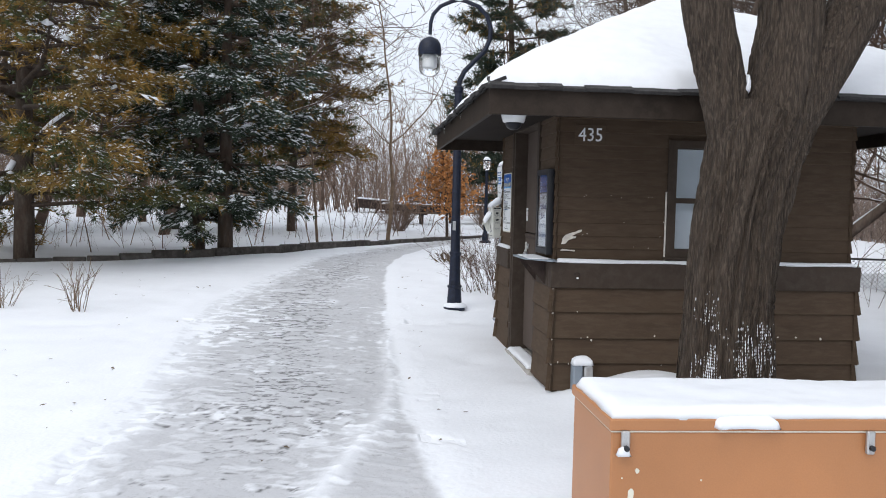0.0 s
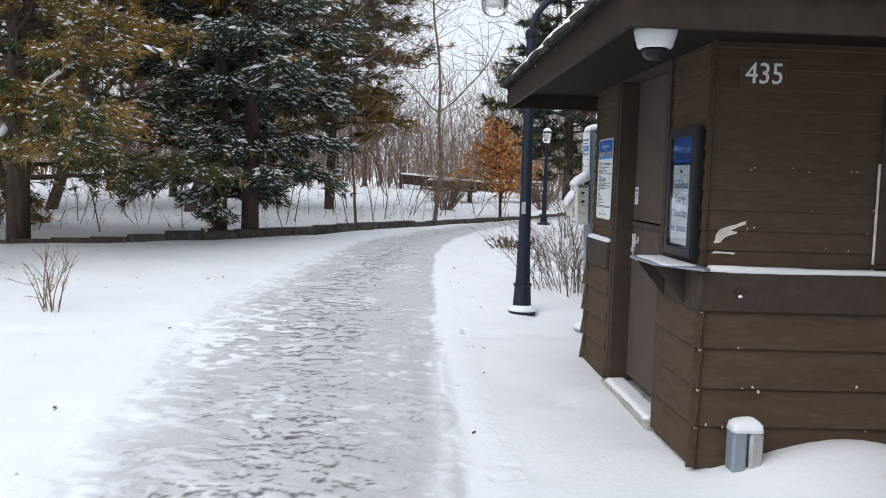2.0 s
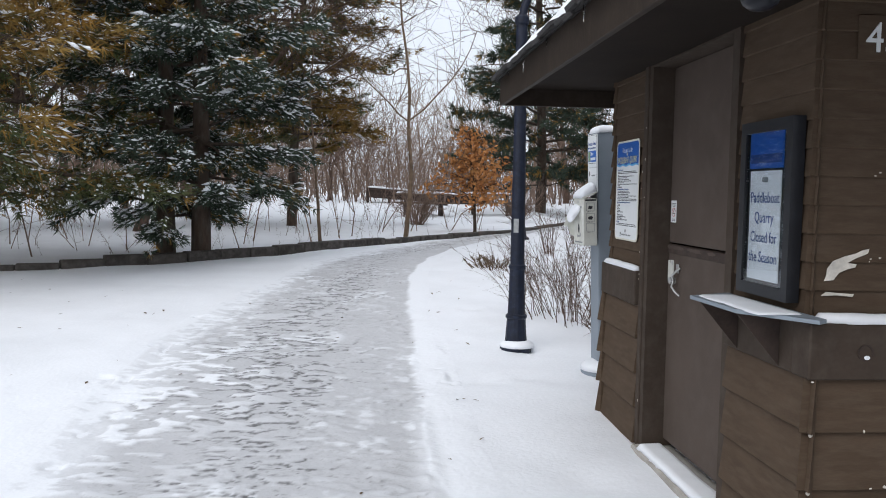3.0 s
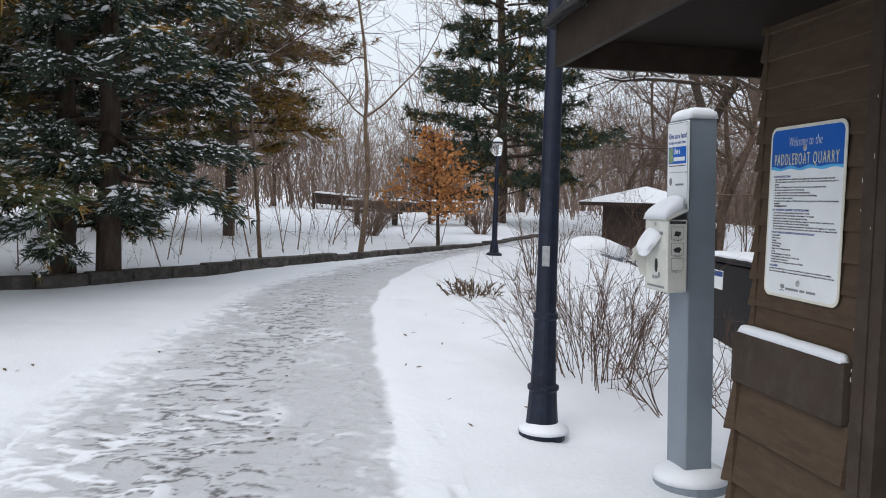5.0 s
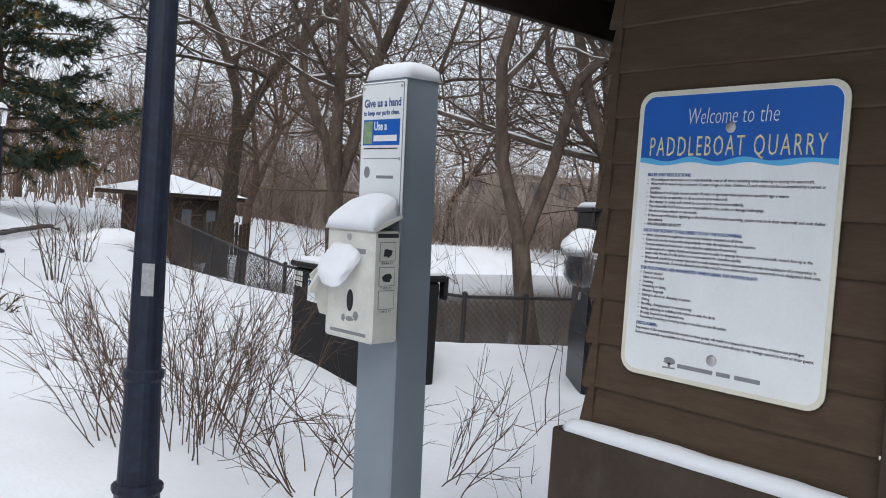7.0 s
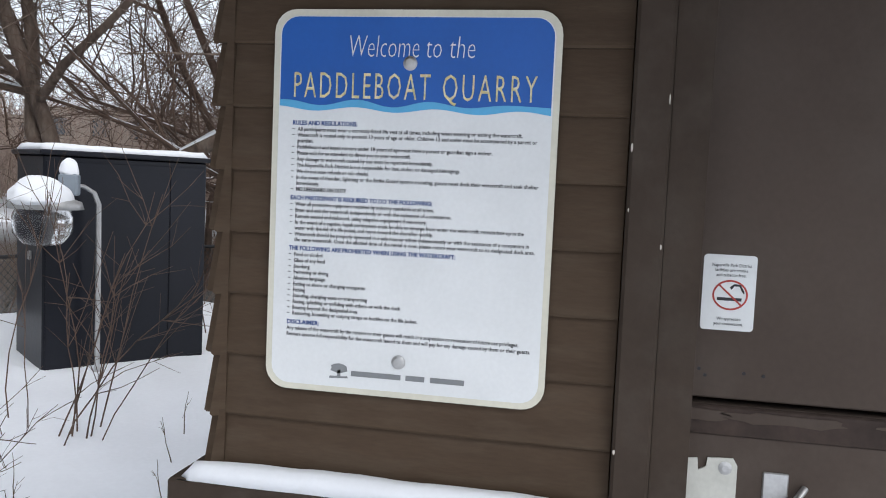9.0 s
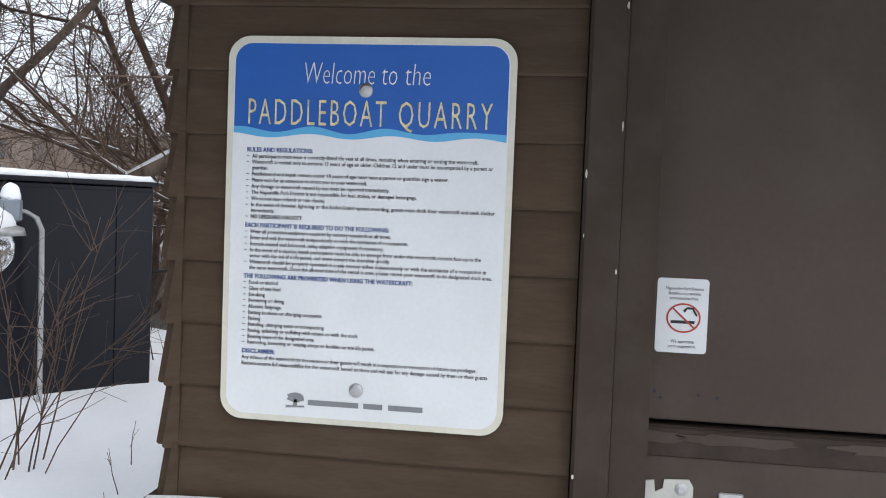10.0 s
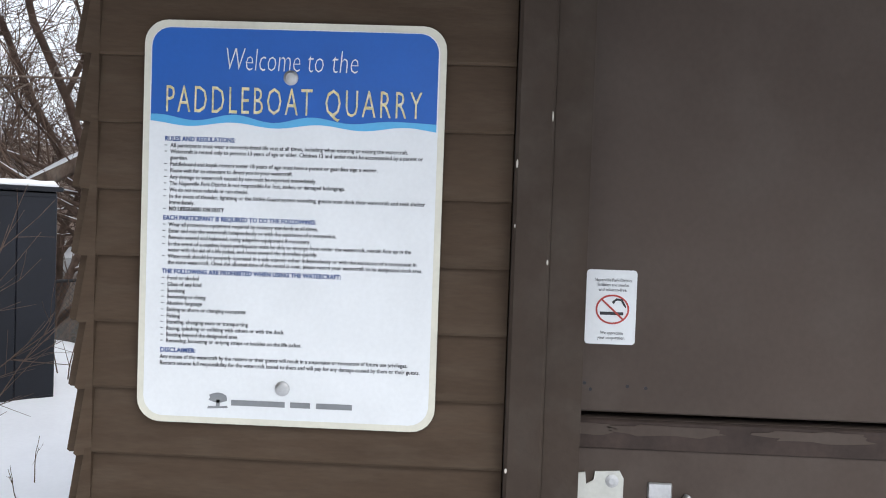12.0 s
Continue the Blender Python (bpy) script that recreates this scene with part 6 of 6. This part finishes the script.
# young trees
sap = bare_tree("slender young bare tree beside the low wall", 21, 6.2, 0.05, (0.01, 0), (10, 5, 3), TWIG_PALE, 1, False, (1.55, 21.7, gz1(1.55, 21.7)), 0.25, 0.004)
copy_thing(sap, pose(-0.05, 19.4, gz1(-0.05, 19.4), 0, 0, 130)).scale = (0.62, 0.62, 0.7)
oak = thing("young_oak", (3.3, 23.9, gz1(3.3, 23.9)), "small tree holding rust-orange dry leaves", "tree")
og, rnd = Geo(), np.random.default_rng(31)
ob_, oz = np.array([3.3, 23.9, gz1(3.3, 23.9)]), 0
pts, dirs = wander(rnd, ob_ - [0, 0, 0.2], (0, 0, 1), 2.55, 7, 0.03)
og.tube(pts, np.linspace(0.045, 0.015, 8), 7)
lp, ld = [], []
for k in range(46):
    f = rnd.uniform(0.3, 1.0)
    i = min(int(f * 7), 6)
    q = pts[i] + (pts[i + 1] - pts[i]) * (f * 7 - i)
    a = k * 2.4
    reach = 1.15 * (1 - abs(f - 0.42) * 1.5) * rnd.uniform(0.6, 1.1) + 0.1
    p2, d2 = wander(rnd, q, np.array([math.cos(a), math.sin(a), 0.35]), reach, 5, 0.14)
    limb_ = Geo()
    limb_.tube(p2, np.linspace(0.012, 0.004, 6), 4)
    limb_.make("limb", BARK_DARK, oak)
    for _ in range(int(14 + 40 * reach)):
        j = rnd.integers(1, 6)
        lp.append(p2[j] + rnd.normal(0, 0.10, 3))
og.make("trunk", BARK_DARK, oak)
lp = np.array(lp)
lg = Geo()
v = rnd.normal(0, 1, lp.shape)
v /= np.linalg.norm(v, axis=1)[:, None]
w = np.cross(v, rnd.normal(0, 1, lp.shape))
w /= np.linalg.norm(w, axis=1)[:, None]
lg.tris(lp - v * 0.05, lp + w * 0.032, lp + v * 0.06)
lg.tris(lp - v * 0.05, lp - w * 0.032 + v * 0.01, lp + v * 0.06)
lg.make("leaves", OAKLEAF, oak, "curled rust-orange leaves")

# bare trees by the pond
bare_tree("leaning bare tree on the pond bank", 41, 8.5, 0.13, (-0.2, 0.22), (9, 7, 5, 4), POND_BARK, 2, True, (8.42, 14.65, -0.6), 0.24, bend=0.2)
bare_tree("bare tree with many low limbs on the pond bank", 42, 8.5, 0.15, (0.06, -0.08), (9, 7, 5, 4), POND_BARK, 3, True, (8.72, 14.3, -0.6), 0.2, bend=0.2, splay=0.6)
bare_tree("bare tree with snow-lined limbs by the fence", 43, 9.0, 0.19, (-0.12, 0.0), (9, 7, 5, 4), POND_BARK, 3, True, (9.4, 20.6, -0.4), 0.26, bend=0.2, splay=0.6)
bare_tree("tall grey bare tree near the far hut", 44, 11.0, 0.22, (0.05, 0), (9, 7, 5, 4), BARK, 2, True, (10.6, 28.0, 0.0), 0.3, bend=0.16)
w1 = bare_tree("spreading bare woodland tree", 45, 10.0, 0.17, (0.05, 0.02), (9, 7, 5, 3), TWIG, 2, True, (-12.0, 27.0, gz1(-12, 27)), 0.3, 0.006, "woodland trees")
w2 = bare_tree("slim bare woodland tree", 46, 9.0, 0.11, (0.0, 0.04), (10, 6, 4, 3), TWIG_PALE, 1, False, (-6.5, 30.0, gz1(-6.5, 30)), 0.3, 0.006, "woodland trees")
w3 = bare_tree("crooked bare woodland tree", 47, 8.0, 0.14, (-0.14, 0.0), (8, 6, 5, 3), TWIG, 3, True, (-9.0, 24.5, gz1(-9, 24.5)), 0.25, 0.006, "woodland trees")
wf = [bare_tree("bare tree in the distant woods", 50 + k, 10.0, 0.16, (0.06 * k - 0.06, 0.03), (9, 6, 3), TWIG, 2 + k % 2, False, (-20.0 - 3 * k, 40.0, gz1(-20.0 - 3 * k, 40.0)), 0.25, 0.013, "woodland trees", 0.17) for k in range(3)]
rnd = random.Random(9)
spots = [(-3.2, 27.5), (-4.4, 23.2), (-7.4, 22.6), (-13.5, 23.5), (-16, 26), (-5.5, 34), (-9.5, 33), (-14, 33), (-7, 44), (-12, 42), (-18, 38), (-10, 55),
         (12.0, 52), (20, 54), (16.5, 38), (11.2, 22.2), (21, 47), (28, 52), (33, 53), (38, 51), (44, 49), (49, 45), (54, 40), (58, 34), (60, 27), (61, 20), (62, 13), (61, 6), (30, 56), (42, 55), (52, 50), (60, 42), (66, 30), (66, 17),
         (13.2, 15.5), (11.4, 11.2), (12.8, 13.2), (15.5, 10.5), (9.6, 12.0), (7.5, 3.5), (10.5, 2.0), (9.0, -1.0), (13, 5.5), (15, 1.0), (12, -4)]
for x, y in spots:
    far = math.hypot(x, y - 7) > 24
    s = rnd.uniform(0.8, 1.15) * (1.25 if far else 1.0)
    z = gz1(x, y) - 0.25
    c = copy_thing(rnd.choice(wf if far else (w1, w2, w3)), pose(x, y, max(z, -1.7), rnd.uniform(-5, 5), rnd.uniform(-5, 5), rnd.uniform(0, 360)))
    c.scale = (s, s, s * rnd.uniform(0.9, 1.1))

for k in range(30):
    a, d = rnd.uniform(-1.1, 0.5), rnd.uniform(40, 72)
    if 0.0 < a < 0.2:        # a gap in the woods over the path
        continue
    x, y = d * math.sin(a), 6 + d * math.cos(a)
    c = copy_thing(rnd.choice(wf), pose(x, y, gz1(x, y), 0, 0, rnd.uniform(0, 360)))
    s = rnd.uniform(0.42, 0.62) * d / 50
    c.scale = (s * 1.25, s * 1.25, s)

# distant woods and undergrowth
def thicket(name, label, seed, n, place, hmin, hmax, material, r):
    rnd = np.random.default_rng(seed)
    g = Geo()
    X, Y = place(rnd, n)
    Z = ground_z(X, Y)
    for x, y, z in zip(X, Y, Z):
        h = rnd.uniform(hmin, hmax)
        d = np.array([rnd.normal(0, 0.14), rnd.normal(0, 0.14), 1.0])
        pts, dirs = wander(rnd, (x, y, z - 0.1), d / np.linalg.norm(d), h, 4, 0.2)
        rr = r * rnd.uniform(0.6, 1.5) * (0.5 + 0.5 * h / hmax)
        g.tube(pts, np.linspace(rr, rr * 0.25, 5), 3)
        for _ in range(8):
            i = rnd.integers(1, 5)
            nd = dirs[i] + rnd.normal(0, 0.6, 3)
            p2, _ = wander(rnd, pts[i], nd / np.linalg.norm(nd), h * rnd.uniform(0.15, 0.4), 2, 0.15)
            g.tube(p2, np.linspace(rr * 0.5, rr * 0.2, 3), 3)
    return tagged(g.make(name, material), label, "woods", kind="stuff")


def left_far(rnd, n):
    a = rnd.uniform(-1.25, 0.55, n)
    d = rnd.uniform(38, 95, n)
    return d * np.sin(a), 6 + d * np.cos(a)


def pond_far(rnd, n):
    a = rnd.uniform(-0.35, 1.75, n)
    d = rnd.uniform(1.03, 1.6, n)
    return 33.5 + 25 * d * np.sin(a), 20 + 27 * d * np.cos(a)


def left_near(rnd, n):
    x = rnd.uniform(-17, 4, n)
    y = np.interp(x, [p[0] for p in LOWWALL], [p[1] for p in LOWWALL]) + 0.5 + rnd.gamma(1.6, 4.0, n)
    return x, y


def far_brush(rnd, n):
    a = rnd.uniform(-0.35, 1.75, n)
    d = rnd.uniform(1.015, 1.3, n)
    return 33.5 + 25 * d * np.sin(a), 20 + 27 * d * np.cos(a)


# the far belts get their haze from the lightened bark colours
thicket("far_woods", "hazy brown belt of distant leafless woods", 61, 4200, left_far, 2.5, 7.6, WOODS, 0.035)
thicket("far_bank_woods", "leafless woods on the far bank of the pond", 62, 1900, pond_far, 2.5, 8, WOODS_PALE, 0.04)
thicket("undergrowth", "thin brown saplings and weeds in the snow", 63, 300, left_near, 0.25, 1.1, TWIG, 0.0045)
thicket("pond_brush", "thin brown brush along the pond bank", 64, 620, lambda r_, n: (r_.uniform(7.4, 13, n), r_.uniform(11, 31, n)), 0.4, 2.3, TWIG, 0.008)

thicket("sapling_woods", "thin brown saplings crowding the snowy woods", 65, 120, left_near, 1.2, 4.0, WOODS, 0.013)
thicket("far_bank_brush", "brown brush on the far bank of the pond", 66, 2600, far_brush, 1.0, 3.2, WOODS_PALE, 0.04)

# shrubs
shrub("leafless multi-stemmed shrub beside the street lamp", 71, 2.9, 12.5, 66, 0.86, 0.64, TWIG, 0.0042, 8, (-0.05, 0), group="shrubs by the lamp", foot=0.5)
shrub("low leafless shrub at the dispenser's foot", 72, 3.72, 11.42, 16, 0.68, 1.1, TWIG, 0.0042, 6, group="shrubs by the lamp", foot=0.4)
shrub("low leafless shrub at the dispenser's foot", 73, 3.15, 11.5, 12, 0.66, 1.15, TWIG, 0.0042, 6, group="shrubs by the lamp", foot=0.3)
shrub("thin bare stems in front of the black cabinet", 74, 5.05, 11.55, 12, 1.4, 0.45, TWIG, 0.005, 5, foot=0.4)
shrub("sparse bare shrub in the snowy lawn", 75, -2.5, 10.75, 12, 0.62, 0.5, TWIG_PALE, 0.006, 3, group="lawn shrubs")
shrub("sparse bare shrub in the snowy lawn", 76, -3.5, 11.0, 16, 0.5, 0.6, TWIG_PALE, 0.005, 3, group="lawn shrubs")
shrub("sparse bare shrub in the snowy lawn", 77, -4.4, 11.4, 14, 0.6, 0.6, TWIG_PALE, 0.005, 3, group="lawn shrubs")
shrub("small bare shrub on the snowy bank", 78, 4.0, 18.6, 12, 0.95, 0.4, TWIG, 0.007, 3)
shrub("small bare shrub on the snowy bank", 79, 5.0, 20.9, 14, 0.7, 0.6, TWIG, 0.007, 3)
shrub("rounded mass of bare brush beyond the wall", 80, 2.1, 27.0, 60, 1.1, 0.9, WOODS, 0.01, 6)
shrub("rounded mass of bare brush beyond the wall", 81, 5.2, 29.0, 60, 1.0, 1.0, WOODS, 0.01, 6)
for k, (x, y) in enumerate(((3.9, 10.7), (4.25, 10.95), (4.5, 10.55), (4.2, 10.3), (3.75, 10.35), (5.0, 10.75), (5.4, 11.0))):
    shrub("single dry stem standing in the snow", 90 + k, x, y, 1, 0.32, 0.15, DRY, 0.004, 1, name="dry_weed", group="dry weeds")
shrub("clump of dry brown perennials in the snow", 99, 2.65, 16.4, 40, 0.2, 1.0, DRY, 0.009, 7, name="dry_perennial", foot=0.3)

# dry leaves and bits of bark scattered over the snow
rnd = np.random.default_rng(77)
k = 150
LX_, LY_ = rnd.uniform(-5.0, 3.2, k), rnd.uniform(2.5, 15.0, k)
keep = ~((LX_ > 1.8) & (LY_ > 3.2) & (LY_ < 10.0))
LX_, LY_ = LX_[keep], LY_[keep]
bits = np.stack([LX_, LY_, ground_z(LX_, LY_) + 0.008 + np.where(path_in(LX_, LY_) > 0, 0.012, 0.0)], 1)
ang = rnd.uniform(0, 6.28, len(bits))
da = np.stack([np.cos(ang), np.sin(ang), rnd.uniform(-0.2, 0.5, len(bits))], 1) * rnd.uniform(0.012, 0.034, (len(bits), 1))
db = np.stack([-np.sin(ang), np.cos(ang), rnd.uniform(0.0, 0.5, len(bits))], 1) * rnd.uniform(0.006, 0.014, (len(bits), 1))
litter = Geo()
litter.tris(bits - da, bits + db, bits + da)
litter.tris(bits - da, bits + da, bits - db + [0, 0, 0.006])
tagged(litter.make("leaf_litter", DRY), "small dry brown leaf scraps on the snow", "leaves", kind="stuff")

# ---- further off ----
lamp2 = thing("lantern_lamp", (4.1, 22.0, gz1(4.1, 22.0)), "dark post lantern with pale glass beside the path", "street lamp")
z2 = gz1(4.1, 22.0)
part("base", lathe([(0.15, z2 - 0.05), (0.15, z2 + 0.03), (0.09, z2 + 0.06), (0.075, z2 + 0.2), (0.06, z2 + 0.25)], 4.1, 22.0, 14), NAVY, lamp2)
part("post", lathe([(0.055, z2 + 0.25), (0.045, z2 + 1.0), (0.035, z2 + 1.85), (0.05, z2 + 1.87)], 4.1, 22.0, 12), NAVY, lamp2)
part("lantern", lathe([(0.05, z2 + 1.87), (0.09, z2 + 1.90), (0.11, z2 + 2.08), (0.10, z2 + 2.10)], 4.1, 22.0, 8), LAMPGLASS, lamp2, "pale glass lantern").visible_shadow = False
part("cap", lathe([(0.12, z2 + 2.10), (0.07, z2 + 2.17), (0.02, z2 + 2.2)], 4.1, 22.0, 8), NAVY, lamp2)
part("snow_cap", lathe([(0.1, z2 + 2.135), (0.07, z2 + 2.19), (0.01, z2 + 2.22)], 4.1, 22.0, 8), SNOW_SOFT, lamp2)


def far_hut(x, y, z, s, label):
    h = thing("park_hut", (x, y, z), label, "hut")
    m = Matrix.Translation((x, y, z)) @ pose(0, 0, 0, 0, 0, 20) @ Matrix.Scale(s, 4)
    part("wall", slab(-0.95, 0.95, -1.2, 1.2, 0, 2.1, 0.02, m=m), BROWN_DARK, h)
    for u in (-0.5, 0.55):
        w_ = part("window", slab(u - 0.25, u + 0.25, -1.24, -1.205, 1.0, 1.75, 0.01, m=m), BROWN_TRIM, h)
        part("pane", slab(u - 0.2, u + 0.2, -1.246, -1.241, 1.05, 1.7, 0, m=m), WINDOWDARK, w_)
    part("fascia", slab(-1.65, 1.65, -1.65, 1.65, 2.05, 2.18, 0.01, m=m), BROWN_TRIM, h)
    bm = bmesh.new()
    vs = [bm.verts.new(m @ Vector(c)) for c in ((-1.72, -1.72, 2.18), (1.72, -1.72, 2.18), (1.72, 1.72, 2.18), (-1.72, 1.72, 2.18), (0, 0, 2.78))]
    bm.faces.new(vs[:4])
    for i in range(4):
        bm.faces.new((vs[i], vs[(i + 1) % 4], vs[4]))
    part("roof", bm, SNOW_SOFT, h, "snow-covered hip roof")
    return h


far_hut(11.9, 34.0, -0.38, 0.97, "brown park hut with a snowy hip roof")

boat = thing("covered_boat", (7.35, 26.0, gz1(7.35, 26.0)), "overturned boat rounded over with snow", "boat")
zb = gz1(7.35, 26.0)
bmb = bmesh.new()
bmesh.ops.create_icosphere(bmb, subdivisions=4, radius=1.0)
bmesh.ops.transform(bmb, matrix=Matrix.Translation((7.35, 26.0, zb + 0.12)) @ pose(0, 0, 0, 0, 0, -15) @ Matrix.Diagonal((0.78, 0.55, 0.34, 1)), verts=bmb.verts)
part("hull", bmb, GREYBLUE, boat, "grey-blue hull", True)
snow_heap("snow_cover", boat, (0.80, 0.58, 0.42), Matrix.Translation((7.35, 26.0, zb + 0.20)) @ pose(0, 0, 0, 0, 0, -15), 4.0, "thick dome of snow")

# picket posts by the far hut
pf = thing("picket_fence", (11.8, 30.0, 0.1), "short fence of dark wooden pickets", "fence")
for k in range(12):
    x, y = 11.2 + 0.12 * k, 30.0
    part("picket", slab(x - 0.045, x + 0.045, y - 0.02, y + 0.02, 0.1, 0.98 + 0.03 * (k % 3), 0.01), BROWN_TRIM, pf)
part("rail", slab(11.1, 12.6, 30.024, 30.05, 0.6, 0.68, 0.01, m=None), BROWN_TRIM, pf)

# picnic tables beyond the wall
def picnic_table(x, y, rz):
    t = thing("picnic_table", (x, y, gz1(x, y)), "wooden picnic table with snow on top", "table", "picnic tables")
    m = Matrix.Translation((x, y, gz1(x, y))) @ pose(0, 0, 0, 0, 0, rz)
    part("tabletop", slab(-0.9, 0.9, -0.37, 0.37, 0.70, 0.75, 0.01, m=m), TWIG_PALE, t)
    for s in (-1, 1):
        part("bench", slab(-0.9, 0.9, s * 0.68 - 0.14, s * 0.68 + 0.14, 0.42, 0.46, 0.01, m=m), TWIG_PALE, t)
        part("leg", slab(s * 0.6 - 0.04, s * 0.6 + 0.04, -0.75, 0.75, 0.36, 0.42, 0.005, m=m), BROWN_DARK, t)
        part("leg", slab(s * 0.6 - 0.04, s * 0.6 + 0.04, -0.2, 0.2, -0.05, 0.70, 0.005, m=m), BROWN_DARK, t)
    part("table_snow", snow_cap(-0.9, 0.9, -0.37, 0.37, 0.75, 0.06, 0.06, 3.0), SNOW_SOFT, t, smooth=True).data.transform(m)
    return t


picnic_table(2.6, 32.5, 10)
picnic_table(5.0, 33.5, -12)

# covered footbridge in the distance
br = thing("footbridge", (3.3, 47.0, 0.5), "long dark covered footbridge with snow on its roof", "bridge")
BR = Matrix.Translation((3.3, 47.0, 1.25)) @ pose(0, 0, 0, 0, 4.0, 0)
part("roof", slab(-2.7, 2.7, -1.0, 1.0, 0.22, 0.36, 0.02, m=BR), BROWN_DARK, br)
part("roof_snow", snow_cap(-2.7, 2.7, -1.0, 1.0, 0.36, 0.10, 0.15, 3.0), SNOW_SOFT, br, smooth=True).data.transform(BR)
part("side_beam", slab(-2.7, 2.7, -0.95, -0.8, -0.12, 0.22, 0.02, m=BR), BROWN_DARK, br)
for k in range(6):
    part("post", slab(-2.6 + 1.04 * k - 0.06, -2.6 + 1.04 * k + 0.06, -0.9, -0.78, -0.8, 0.2, 0.01, m=BR), BROWN_DARK, br)

# buildings beyond the pond
def far_building(x, y, w, d, h, rz, rows, cols, label):
    b = thing("building", (x, y, -0.5), label, "building")
    m = Matrix.Translation((x, y, -0.5)) @ pose(0, 0, 0, 0, 0, rz)
    wl_ = part("wall", slab(-w / 2, w / 2, -d / 2, d / 2, 0, h, 0.05, m=m), GREYWALL, b)
    part("roof", slab(-w / 2 - 0.3, w / 2 + 0.3, -d / 2 - 0.3, d / 2 + 0.3, h, h + 0.35, 0.05, m=m), SNOW_SOFT, b, "snow on the flat roof")
    for r in range(rows):
        for c in range(cols):
            u, z = -w / 2 + w * (c + 0.5) / cols, h * (r + 0.35) / rows
            w_ = part("window", slab(u - 0.7, u + 0.7, -d / 2 - 0.08, -d / 2 - 0.02, z, z + 1.5, 0.02, m=m), BROWN_TRIM, b)
            part("pane", slab(u - 0.6, u + 0.6, -d / 2 - 0.11, -d / 2 - 0.085, z + 0.1, z + 1.4, 0, m=m), WINDOWDARK, w_)
    return b


far_building(72, 44, 26, 10, 7.0, -60, 2, 9, "pale flat-roofed building beyond the pond")
far_building(66, 64, 22, 10, 6.5, -42, 2, 8, "pale flat-roofed building beyond the pond")
